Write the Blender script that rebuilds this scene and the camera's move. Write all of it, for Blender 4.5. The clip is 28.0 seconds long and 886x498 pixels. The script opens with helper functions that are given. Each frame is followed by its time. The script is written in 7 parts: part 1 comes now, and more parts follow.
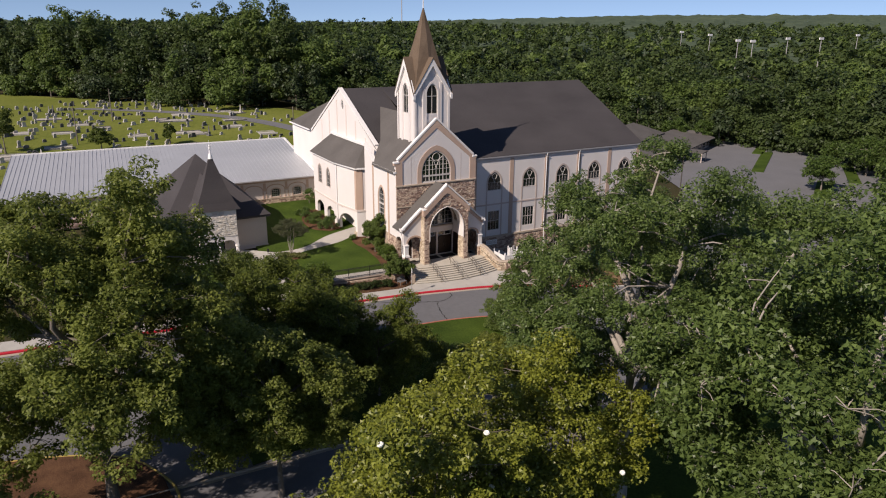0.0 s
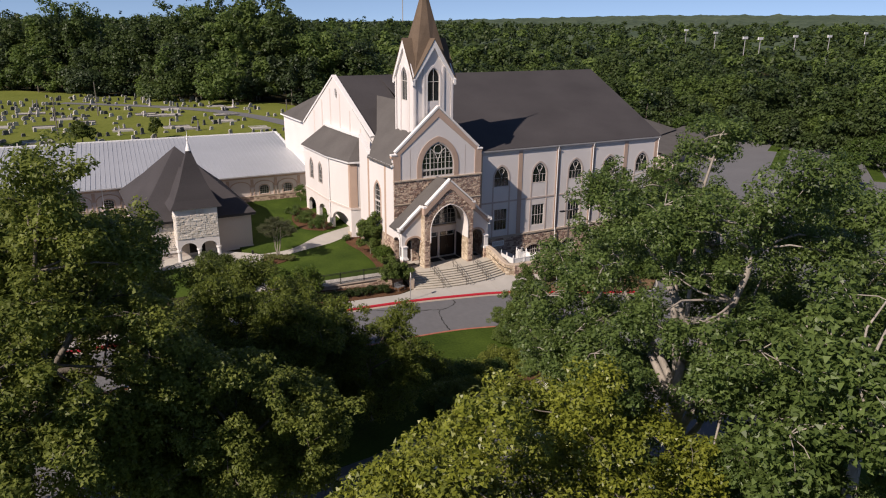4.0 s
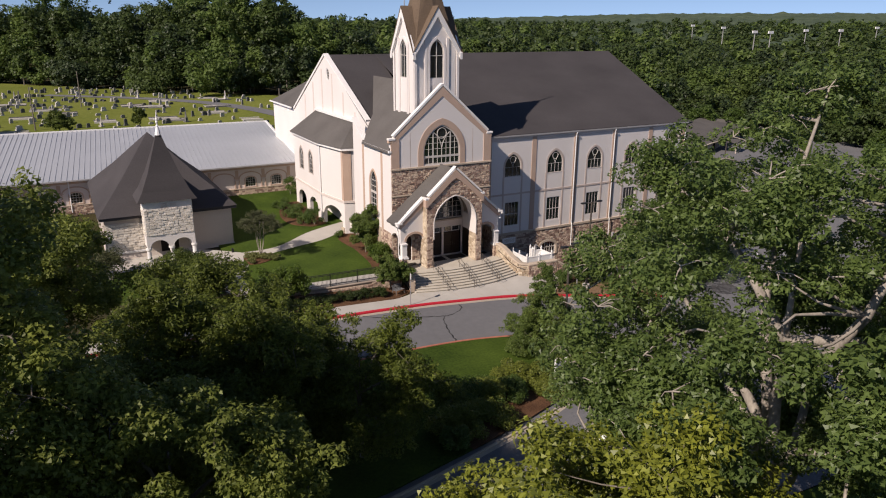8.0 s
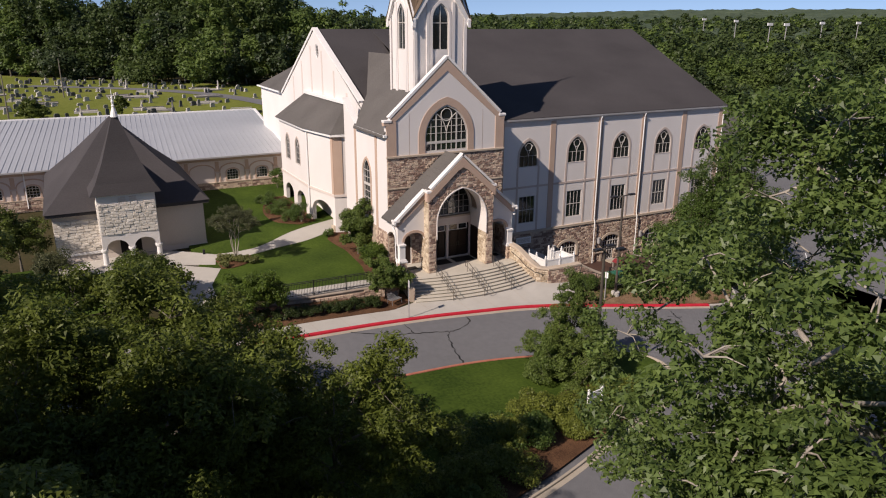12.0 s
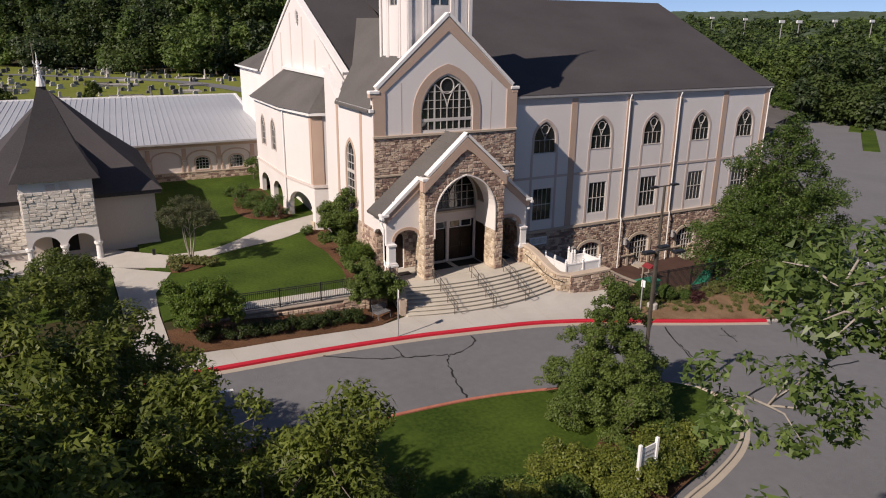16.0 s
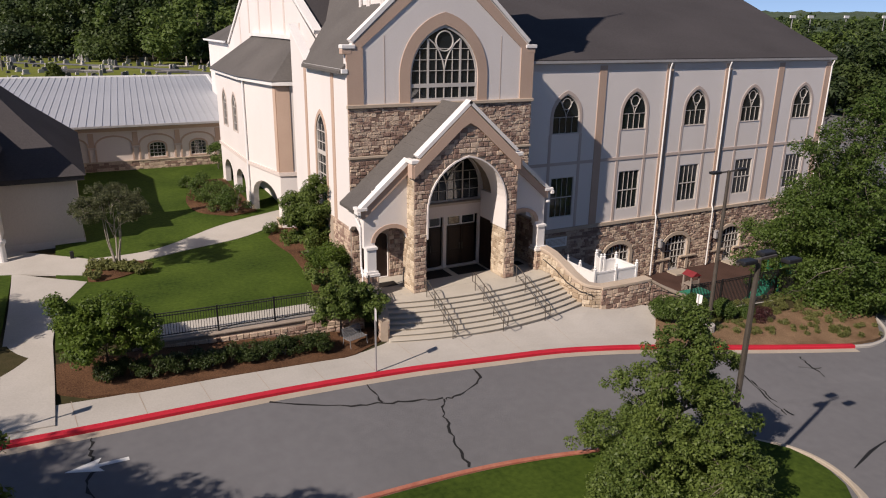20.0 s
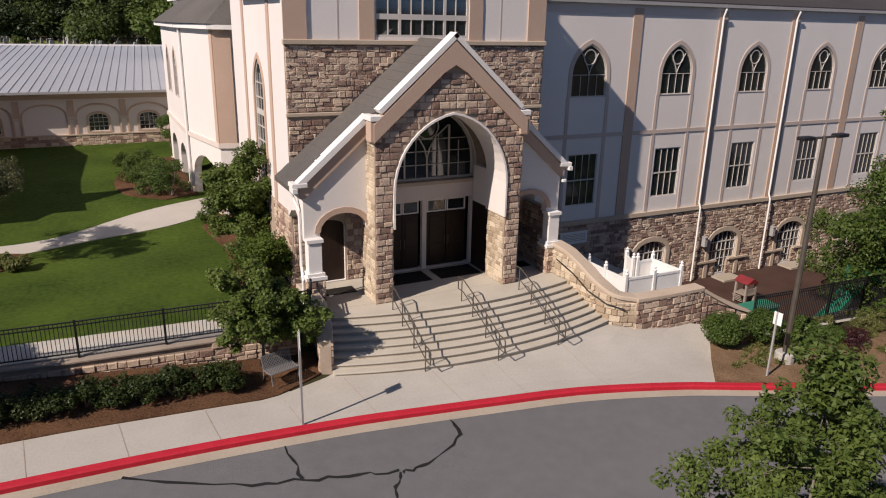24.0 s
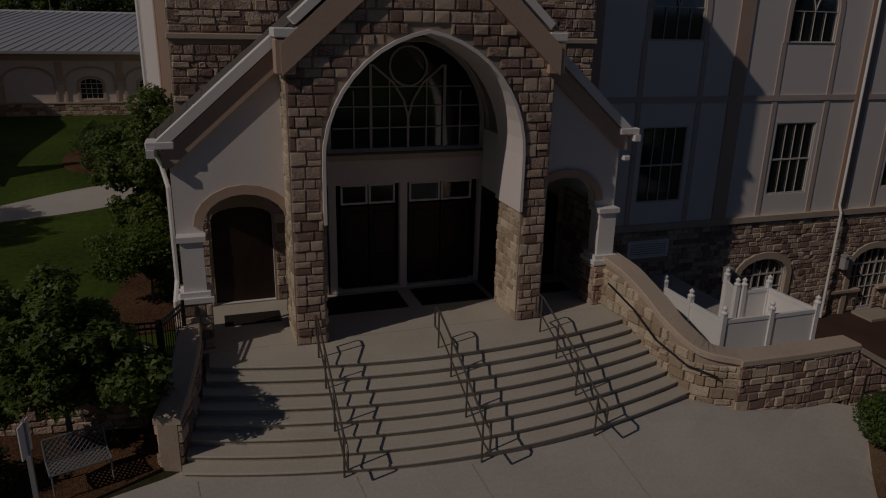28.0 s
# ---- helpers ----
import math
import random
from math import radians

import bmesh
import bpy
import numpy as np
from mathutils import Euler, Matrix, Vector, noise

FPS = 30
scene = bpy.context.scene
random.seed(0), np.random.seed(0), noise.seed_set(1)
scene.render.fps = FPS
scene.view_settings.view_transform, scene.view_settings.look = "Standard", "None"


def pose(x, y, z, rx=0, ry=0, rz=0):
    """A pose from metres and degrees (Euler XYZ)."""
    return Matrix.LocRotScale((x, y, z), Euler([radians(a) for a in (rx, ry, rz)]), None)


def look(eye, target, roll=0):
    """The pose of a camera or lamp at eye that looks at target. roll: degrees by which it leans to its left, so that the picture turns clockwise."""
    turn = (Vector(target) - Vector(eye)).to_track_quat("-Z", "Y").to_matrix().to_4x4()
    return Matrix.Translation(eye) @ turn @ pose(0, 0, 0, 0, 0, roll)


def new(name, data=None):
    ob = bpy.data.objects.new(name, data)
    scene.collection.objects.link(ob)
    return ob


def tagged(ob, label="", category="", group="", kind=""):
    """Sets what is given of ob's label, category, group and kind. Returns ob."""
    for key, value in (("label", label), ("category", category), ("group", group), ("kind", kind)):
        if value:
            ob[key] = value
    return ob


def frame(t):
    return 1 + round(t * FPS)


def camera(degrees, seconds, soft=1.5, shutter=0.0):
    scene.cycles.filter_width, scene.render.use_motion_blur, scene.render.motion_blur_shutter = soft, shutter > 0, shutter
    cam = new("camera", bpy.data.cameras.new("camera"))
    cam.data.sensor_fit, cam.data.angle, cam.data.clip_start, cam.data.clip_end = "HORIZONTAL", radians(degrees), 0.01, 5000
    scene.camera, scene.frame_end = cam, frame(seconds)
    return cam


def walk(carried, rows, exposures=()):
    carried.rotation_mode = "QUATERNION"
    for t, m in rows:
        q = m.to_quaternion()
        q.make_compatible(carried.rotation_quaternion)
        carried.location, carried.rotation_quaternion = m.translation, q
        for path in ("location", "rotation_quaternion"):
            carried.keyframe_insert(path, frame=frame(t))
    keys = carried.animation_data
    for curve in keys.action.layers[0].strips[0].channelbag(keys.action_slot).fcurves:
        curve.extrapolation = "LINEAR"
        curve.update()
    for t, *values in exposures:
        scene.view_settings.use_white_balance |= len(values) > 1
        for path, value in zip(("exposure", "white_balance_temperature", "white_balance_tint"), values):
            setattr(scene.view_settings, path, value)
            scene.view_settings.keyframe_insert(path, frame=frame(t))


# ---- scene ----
cam = camera(64.1, 28.0, soft=1.1)
PATH = [
    (0, (-34.548, -75.098, 27.746), (-33.635, -73.425, 27.141), 0.4),
    (0.5, (-34.424, -74.606, 27.47), (-33.507, -72.934, 26.867), 0.3),
    (1, (-34.054, -73.807, 27.213), (-33.137, -72.134, 26.612), 0.3),
    (1.5, (-33.615, -72.936, 26.888), (-32.698, -71.264, 26.287), 0.3),
    (2, (-33.194, -72.062, 26.56), (-32.278, -70.389, 25.959), 0.2),
    (2.5, (-32.593, -70.963, 26.254), (-31.678, -69.289, 25.652), 0.3),
    (3, (-31.938, -69.962, 25.962), (-31.025, -68.288, 25.359), 0.5),
    (3.5, (-31.434, -69.043, 25.726), (-30.522, -67.369, 25.122), 0.5),
    (5.5, (-29.698, -65.363, 24.198), (-28.786, -63.688, 23.598), 0.5),
    (6, (-29.299, -64.399, 23.869), (-28.387, -62.724, 23.266), 0.3),
    (6.5, (-28.674, -63.399, 23.588), (-27.764, -61.723, 22.985), 0.3),
    (7, (-27.915, -62.319, 23.234), (-27.009, -60.641, 22.63), 0.3),
    (7.5, (-27.365, -61.325, 22.785), (-26.461, -59.646, 22.182), 0.2),
    (8, (-26.974, -60.275, 22.381), (-26.067, -58.598, 21.777), 0.4),
    (8.5, (-26.399, -59.334, 21.977), (-25.495, -57.655, 21.373), 0.3),
    (9, (-25.828, -58.33, 21.627), (-24.926, -56.651, 21.02), 0.3),
    (9.5, (-25.337, -57.3, 21.277), (-24.435, -55.621, 20.671), 0.4),
    (10, (-24.669, -56.191, 20.96), (-23.771, -54.511, 20.352), 0.3),
    (10.5, (-24.079, -55.152, 20.585), (-23.183, -53.47, 19.977), 0.3),
    (11, (-23.572, -54.031, 20.233), (-22.674, -52.35, 19.626), 0.5),
    (11.5, (-22.906, -52.947, 19.959), (-22.013, -51.265, 19.349), 0.2),
    (12, (-22.302, -51.795, 19.614), (-21.41, -50.112, 19.005), 0.3),
    (12.5, (-21.738, -50.729, 19.256), (-20.847, -49.045, 18.647), 0.3),
    (14.5, (-19.256, -46.312, 17.454), (-18.366, -44.624, 16.853), 0.6),
    (15, (-18.719, -45.135, 17.167), (-17.827, -43.449, 16.563), 0.5),
    (15.5, (-18.123, -44.086, 16.779), (-17.232, -42.401, 16.175), 0.7),
    (16, (-17.401, -42.903, 16.351), (-16.512, -41.216, 15.746), 0.6),
    (16.5, (-16.718, -41.791, 15.944), (-15.83, -40.104, 15.341), 0.7),
    (17, (-15.999, -40.594, 15.509), (-15.112, -38.906, 14.907), 0.7),
    (17.5, (-15.432, -39.478, 15.138), (-14.544, -37.791, 14.535), 0.8),
    (18, (-14.792, -38.346, 14.715), (-13.905, -36.658, 14.112), 0.7),
    (18.5, (-14.148, -37.23, 14.37), (-13.262, -35.541, 13.767), 0.7),
    (19, (-13.462, -36.02, 14.083), (-12.577, -34.332, 13.477), 0.7),
    (19.5, (-12.874, -34.837, 13.651), (-11.987, -33.15, 13.044), 0.8),
    (20, (-12.31, -33.802, 13.234), (-11.422, -32.115, 12.63), 0.8),
    (20.5, (-11.642, -32.633, 12.856), (-10.755, -30.947, 12.248), 0.9),
    (21, (-11.049, -31.621, 12.408), (-10.162, -29.935, 11.8), 1.0),
    (21.5, (-10.317, -30.57, 11.937), (-9.43, -28.884, 11.329), 1.0),
    (23.5, (-7.279, -26.8, 10.347), (-6.413, -25.102, 9.74), 1.1),
    (24, (-6.465, -25.862, 10.02), (-5.612, -24.159, 9.411), 1.2),
    (24.5, (-5.619, -24.878, 9.616), (-4.78, -23.168, 9.007), 1.2),
    (25, (-4.783, -23.929, 9.254), (-3.96, -22.212, 8.643), 1.2),
    (25.5, (-3.898, -22.951, 8.838), (-3.093, -21.225, 8.227), 1.2),
    (26, (-3.033, -22.015, 8.454), (-2.251, -20.279, 7.842), 1.2),
    (26.5, (-1.989, -20.928, 8.028), (-1.239, -19.177, 7.418), 1.2),
    (27, (-1.151, -20.046, 7.775), (-0.437, -18.282, 7.162), 1.2),
    (27.5, (-0.138, -18.907, 7.439), (0.522, -17.122, 6.824), 1.2),
    (28, (0.644, -17.923, 7.157), (1.257, -16.122, 6.542), 1.3),
]
walk(cam, [(t, look(eye, target, roll)) for t, eye, target, roll in PATH], [(0.0, 0.2, 6700, 16), (25.6, 0.2, 6700, 16), (26.5, 0.12, 6700, 16), (27.0, -0.38, 6700, 16), (27.5, -1.2, 6700, 16), (28.0, -2.3, 6700, 16)])

# ---- world and sun ----
SUN = Vector((-3.1, -1.05, 2.65)).normalized()
world = bpy.data.worlds.new("sky")
scene.world = world
world.use_nodes = True
wn = world.node_tree
sky = wn.nodes.new("ShaderNodeTexSky")
sky.sky_type = "NISHITA"
sky.sun_disc = False
sky.sun_elevation = math.asin(SUN.z)
sky.sun_rotation = math.atan2(SUN.x, SUN.y)
sky.air_density, sky.dust_density, sky.ozone_density = 0.8, 0.8, 1.6
sky.altitude = 2500
sky_way, sky_lift = wn.nodes.new("ShaderNodeTexCoord"), wn.nodes.new("ShaderNodeVectorMath")
sky_lift.inputs[1].default_value = (0, 0, 0.09)
wn.links.new(sky_way.outputs["Generated"], sky_lift.inputs[0])
wn.links.new(sky_lift.outputs[0], sky.inputs[0])
wn.links.new(sky.outputs[0], wn.nodes["Background"].inputs[0])
wn.nodes["Background"].inputs[1].default_value = 0.1
sun_data = bpy.data.lights.new("sun", "SUN")
sun_data.energy, sun_data.angle, sun_data.color = 4.7, radians(0.53), (1.0, 0.91, 0.80)
sun = new("sun", sun_data)
sun.matrix_world = look(SUN * 200, (0, 0, 0))
scene.view_settings.exposure = 0.0

# ---- materials ----


def surf(name, c1, c2, scale=0.6, fine=12.0, rough=0.85, bump=0.25, bscale=None, metal=0.0, spec=0.3, rand=0.0, island=0.0, stretch=None, grain=0.45, mid=None):
    m = bpy.data.materials.new(name)
    m.use_nodes = True
    nt, n = m.node_tree, m.node_tree.nodes
    b = n["Principled BSDF"]
    b.inputs["Roughness"].default_value, b.inputs["Metallic"].default_value = rough, metal
    b.inputs["Specular IOR Level"].default_value = spec
    tc = n.new("ShaderNodeTexCoord")
    src = tc.outputs["Object"]
    if stretch:
        mp = n.new("ShaderNodeMapping")
        mp.inputs["Scale"].default_value = stretch
        nt.links.new(src, mp.inputs[0])
        src = mp.outputs[0]
    big, small = n.new("ShaderNodeTexNoise"), n.new("ShaderNodeTexNoise")
    for node, s in ((big, scale), (small, fine)):
        node.inputs["Scale"].default_value, node.inputs["Detail"].default_value = s, 4
        nt.links.new(src, node.inputs["Vector"])
    add = n.new("ShaderNodeMath")
    add.operation = "MULTIPLY_ADD"
    add.inputs[1].default_value = grain
    nt.links.new(small.outputs[0], add.inputs[0])
    half = n.new("ShaderNodeMath")
    half.operation = "MULTIPLY_ADD"
    half.inputs[1].default_value, half.inputs[2].default_value = 0.55, (0.45 - grain) / 2
    nt.links.new(big.outputs[0], half.inputs[0])
    nt.links.new(half.outputs[0], add.inputs[2])
    fac = add.outputs[0]
    for on, amount, kind, out in ((rand, rand, "ShaderNodeObjectInfo", "Random"), (island, island, "ShaderNodeNewGeometry", "Random Per Island")):
        if on:
            oi = n.new(kind)
            mx = n.new("ShaderNodeMath")
            mx.operation = "MULTIPLY_ADD"
            mx.inputs[1].default_value = amount
            nt.links.new(oi.outputs[out], mx.inputs[0])
            sh = n.new("ShaderNodeMath")
            sh.operation = "SUBTRACT"
            sh.inputs[1].default_value = amount / 2
            nt.links.new(fac, sh.inputs[0])
            nt.links.new(sh.outputs[0], mx.inputs[2])
            fac = mx.outputs[0]
    ramp = n.new("ShaderNodeValToRGB")
    ramp.color_ramp.elements[0].position, ramp.color_ramp.elements[1].position = 0.3, 0.7
    ramp.color_ramp.elements[0].color, ramp.color_ramp.elements[1].color = (*c1, 1), (*c2, 1)
    if mid:
        ramp.color_ramp.elements.new(0.46).color = (*mid, 1)
    nt.links.new(fac, ramp.inputs[0])
    nt.links.new(ramp.outputs[0], b.inputs["Base Color"])
    if bump:
        bn, bt = n.new("ShaderNodeBump"), n.new("ShaderNodeTexNoise")
        bt.inputs["Scale"].default_value, bt.inputs["Detail"].default_value = bscale or fine * 2, 3
        nt.links.new(src, bt.inputs["Vector"])
        bn.inputs["Strength"].default_value, bn.inputs["Distance"].default_value = bump, 0.03
        nt.links.new(bt.outputs[0], bn.inputs["Height"])
        nt.links.new(bn.outputs[0], b.inputs["Normal"])
    return m


def leafy(name, c1, c2, glow=0.3, rough=0.5, spec=0.3, patch=0.35, single=0.55):
    """Leaves: each leaf takes its own green; light shines through."""
    m = bpy.data.materials.new(name)
    m.use_nodes = True
    nt, n = m.node_tree, m.node_tree.nodes
    b = n["Principled BSDF"]
    b.inputs["Roughness"].default_value, b.inputs["Specular IOR Level"].default_value = rough, spec
    g, tc, big = n.new("ShaderNodeNewGeometry"), n.new("ShaderNodeTexCoord"), n.new("ShaderNodeTexNoise")
    big.inputs["Scale"].default_value = patch
    nt.links.new(tc.outputs["Object"], big.inputs["Vector"])
    mix = n.new("ShaderNodeMath")
    mix.operation = "MULTIPLY_ADD"
    mix.inputs[1].default_value = single
    nt.links.new(g.outputs["Random Per Island"], mix.inputs[0])
    sc = n.new("ShaderNodeMath")
    sc.operation = "MULTIPLY_ADD"
    sc.inputs[1].default_value, sc.inputs[2].default_value = 0.9, -0.22
    nt.links.new(big.outputs[0], sc.inputs[0])
    nt.links.new(sc.outputs[0], mix.inputs[2])
    ramp = n.new("ShaderNodeValToRGB")
    ramp.color_ramp.elements[0].color, ramp.color_ramp.elements[1].color = (*c1, 1), (*c2, 1)
    nt.links.new(mix.outputs[0], ramp.inputs[0])
    nt.links.new(ramp.outputs[0], b.inputs["Base Color"])
    tr = n.new("ShaderNodeBsdfTranslucent")
    nt.links.new(ramp.outputs[0], tr.inputs[0])
    ms = n.new("ShaderNodeMixShader")
    ms.inputs[0].default_value = glow
    nt.links.new(b.outputs[0], ms.inputs[1])
    nt.links.new(tr.outputs[0], ms.inputs[2])
    nt.links.new(ms.outputs[0], n["Material Output"].inputs[0])
    return m


def glassy(name, tint, trans=0.35):
    m = bpy.data.materials.new(name)
    m.use_nodes = True
    b = m.node_tree.nodes["Principled BSDF"]
    b.inputs["Base Color"].default_value = (*tint, 1)
    b.inputs["Roughness"].default_value, b.inputs["Transmission Weight"].default_value = 0.06, trans
    b.inputs["IOR"].default_value = 1.9
    return m


STUCCO = surf("stucco", (0.655, 0.61, 0.58), (0.755, 0.71, 0.68), 0.25, 30, 0.9, 0.15, stretch=(1, 1, 0.35))
STUCCO_LOW = surf("aged stucco", (0.58, 0.50, 0.455), (0.69, 0.61, 0.56), 0.3, 25, 0.9, 0.15, stretch=(1, 1, 0.35))
TAN = surf("tan stucco", (0.43, 0.305, 0.235), (0.53, 0.39, 0.305), 0.4, 25, 0.9, 0.15)
TAN_PALE = surf("pale tan trim", (0.46, 0.375, 0.33), (0.55, 0.46, 0.41), 0.4, 25, 0.9, 0.15)
FRAME = surf("cream window frame", (0.50, 0.465, 0.43), (0.60, 0.56, 0.52), 1.0, 20, 0.5, 0.05)
COPING = surf("white coping", (0.70, 0.67, 0.65), (0.80, 0.78, 0.75), 0.8, 20, 0.7, 0.1)
WHITE = surf("white paint", (0.74, 0.73, 0.71), (0.82, 0.81, 0.80), 1.0, 20, 0.5, 0.05)
STONE = surf("fieldstone", (0.25, 0.165, 0.13), (0.58, 0.455, 0.35), 1.2, 7, 0.92, 0.9, 11, rand=0.75, grain=1.0, mid=(0.425, 0.305, 0.245))
STONE_BIT = surf("rubble stone", (0.25, 0.165, 0.13), (0.56, 0.44, 0.335), 1.2, 24, 0.92, 0.9, 26, island=0.75, grain=1.0, mid=(0.415, 0.30, 0.24))
# Pale stone; on the porch piers its lightness doubles as sunlight.
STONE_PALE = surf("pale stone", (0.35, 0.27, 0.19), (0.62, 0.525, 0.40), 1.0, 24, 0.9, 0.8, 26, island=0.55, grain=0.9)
MORTAR = surf("mortar", (0.33, 0.26, 0.20), (0.43, 0.35, 0.28), 2.0, 20, 0.95, 0.4)
CAP_OLD = surf("weathered cap stone", (0.24, 0.195, 0.16), (0.36, 0.30, 0.245), 0.9, 16, 0.92, 0.4, 30)
CAPSTONE = surf("cast stone", (0.42, 0.335, 0.255), (0.52, 0.43, 0.34), 0.8, 14, 0.9, 0.2, 30)
SHINGLE = surf("asphalt shingles", (0.046, 0.042, 0.0435), (0.075, 0.0685, 0.070), 0.15, 8, 0.95, 0.5, 10, spec=0.15, stretch=(1, 1, 2.5))
# Lighter copy of the shingles; sunlight on west-facing slopes is in its tone.
SHINGLE_LIGHT = surf("light grey shingles", (0.085, 0.078, 0.073), (0.13, 0.12, 0.112), 0.3, 8, 0.95, 0.5, 10, spec=0.15)
SLATE = surf("brown shingles", (0.10, 0.072, 0.05), (0.165, 0.12, 0.085), 0.5, 9, 0.9, 0.4, 12, spec=0.2)
METAL_ROOF = surf("pale metal roof", (0.40, 0.41, 0.43), (0.48, 0.49, 0.51), 0.15, 4, 0.5, 0.05, metal=0.25, spec=0.4)
GUTTER = surf("gutter metal", (0.30, 0.29, 0.29), (0.38, 0.37, 0.37), 1, 10, 0.5, 0.05)
GLASS = glassy("window glass", (0.026, 0.033, 0.040))
# Near-black colour holds the gloom of unlit rooms, recesses and porch floor.
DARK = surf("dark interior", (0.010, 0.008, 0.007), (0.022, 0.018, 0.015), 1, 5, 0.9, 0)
DOORWOOD = surf("dark stained wood", (0.014, 0.008, 0.006), (0.034, 0.018, 0.012), 3, 20, 0.45, 0.1, stretch=(1, 1, 0.2))
CONCRETE = surf("concrete", (0.375, 0.348, 0.31), (0.485, 0.455, 0.412), 0.5, 14, 0.92, 0.2)
CONCRETE_OLD = surf("gutter concrete", (0.33, 0.28, 0.22), (0.43, 0.375, 0.305), 0.6, 14, 0.92, 0.2)
CONCRETE_STEP = surf("step concrete", (0.41, 0.37, 0.31), (0.51, 0.47, 0.40), 0.8, 14, 0.92, 0.25)
ASPHALT = surf("asphalt", (0.134, 0.133, 0.138), (0.170, 0.168, 0.174), 0.16, 2.2, 0.95, 0.5, 60, spec=0.2)
TAR = surf("crack sealer", (0.012, 0.012, 0.012), (0.022, 0.022, 0.022), 2, 20, 0.6, 0.1)
RED = surf("red kerb paint", (0.42, 0.013, 0.028), (0.55, 0.024, 0.045), 1.5, 12, 0.7, 0.2)
RUST = surf("worn red kerb", (0.33, 0.10, 0.065), (0.45, 0.19, 0.13), 1.5, 9, 0.85, 0.3)
PAINT = surf("road paint", (0.62, 0.62, 0.60), (0.76, 0.76, 0.74), 1.5, 20, 0.8, 0.1)
LAWN = surf("mown grass", (0.018, 0.037, 0.005), (0.072, 0.110, 0.016), 0.28, 5, 0.95, 0.35, 60, spec=0.1)
MEADOW = surf("cemetery grass", (0.095, 0.120, 0.018), (0.19, 0.20, 0.045), 0.05, 1.2, 0.95, 0.8, 20, spec=0.1)
MULCH = surf("pine straw", (0.050, 0.025, 0.015), (0.165, 0.088, 0.048), 0.7, 18, 0.95, 0.9, 40, spec=0.1, grain=0.9)
STRAW = surf("dry pine straw", (0.11, 0.066, 0.036), (0.29, 0.19, 0.115), 0.9, 24, 0.95, 0.9, 44, spec=0.1, grain=0.9)
# Dark tone holds the shade under the trees as well as bare soil.
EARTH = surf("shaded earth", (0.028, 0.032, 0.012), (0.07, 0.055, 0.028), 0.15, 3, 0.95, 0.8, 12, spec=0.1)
BLACK = surf("black metal", (0.012, 0.012, 0.013), (0.022, 0.022, 0.024), 3, 20, 0.45, 0.05)
BENCHGREY = surf("grey bench metal", (0.15, 0.15, 0.155), (0.22, 0.22, 0.225), 3, 20, 0.5, 0.05)
STEEL = surf("bronze rail", (0.10, 0.085, 0.07), (0.16, 0.14, 0.12), 3, 20, 0.4, 0.05, metal=0.5)
BARK = surf("bark", (0.10, 0.085, 0.068), (0.24, 0.21, 0.175), 1.5, 14, 0.95, 0.8, 20, stretch=(1, 1, 0.3))
BARK_PALE = surf("pale bark", (0.20, 0.175, 0.15), (0.39, 0.35, 0.30), 2, 14, 0.9, 0.4, 20, stretch=(1, 1, 0.3))
GRANITE = surf("gravestone granite", (0.11, 0.108, 0.105), (0.50, 0.47, 0.43), 1, 8, 0.7, 0.2, rand=0.9)
OAKLEAF = leafy("oak leaves", (0.034, 0.064, 0.016), (0.200, 0.275, 0.074), 0.45, 0.42, 0.35, patch=0.5)
MAGNOLIA_LEAF = leafy("magnolia leaves", (0.056, 0.080, 0.010), (0.288, 0.306, 0.040), 0.28, 0.42, 0.4)
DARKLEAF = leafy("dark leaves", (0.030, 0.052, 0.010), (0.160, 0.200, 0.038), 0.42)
BUSHLEAF = leafy("shrub leaves", (0.030, 0.062, 0.011), (0.125, 0.185, 0.040), 0.38)
DOGLEAF = leafy("dogwood leaves", (0.036, 0.072, 0.010), (0.15, 0.215, 0.034), 0.4)
MAPLELEAF = leafy("young maple leaves", (0.050, 0.088, 0.018), (0.190, 0.250, 0.060), 0.42)
ISLANDLEAF = leafy("olive shrub leaves", (0.050, 0.072, 0.012), (0.235, 0.265, 0.048), 0.38)
OLIVELEAF = leafy("olive oak leaves", (0.062, 0.092, 0.017), (0.295, 0.335, 0.074), 0.5)
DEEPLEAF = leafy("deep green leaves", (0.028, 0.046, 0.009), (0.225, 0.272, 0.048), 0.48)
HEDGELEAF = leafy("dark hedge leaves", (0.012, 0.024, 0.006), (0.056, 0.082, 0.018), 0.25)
# Warm grey, darkened further for the turret's shadow on the pavilion wall.
PAVSTUCCO = surf("shadow-toned warm stucco", (0.44, 0.38, 0.335), (0.54, 0.475, 0.42), 0.3, 25, 0.9, 0.15, stretch=(1, 1, 0.35))
WOODLEAF = leafy("woodland leaves", (0.036, 0.060, 0.017), (0.112, 0.152, 0.043), 0.4, patch=0.07, single=0.3)
PINELEAF = leafy("pine needles", (0.020, 0.037, 0.015), (0.072, 0.098, 0.037), 0.3, patch=0.07, single=0.35)
LIGHTLEAF = leafy("light woodland leaves", (0.070, 0.115, 0.028), (0.20, 0.265, 0.066), 0.45, patch=0.07, single=0.35)
# Canopy green shifted towards blue: distance haze is mixed into this colour.
FARWOOD = surf("hazy far woods", (0.040, 0.060, 0.040), (0.095, 0.120, 0.075), 0.02, 0.12, 0.95, 1.0, 0.25, spec=0.05)
ROUGH_WHITE = surf("white rock-face stone", (0.60, 0.545, 0.475), (0.72, 0.67, 0.60), 1.0, 9, 0.9, 0.5, 14, island=0.3)
GREEN = surf("green plastic", (0.012, 0.16, 0.10), (0.02, 0.22, 0.14), 2, 10, 0.4, 0.05)
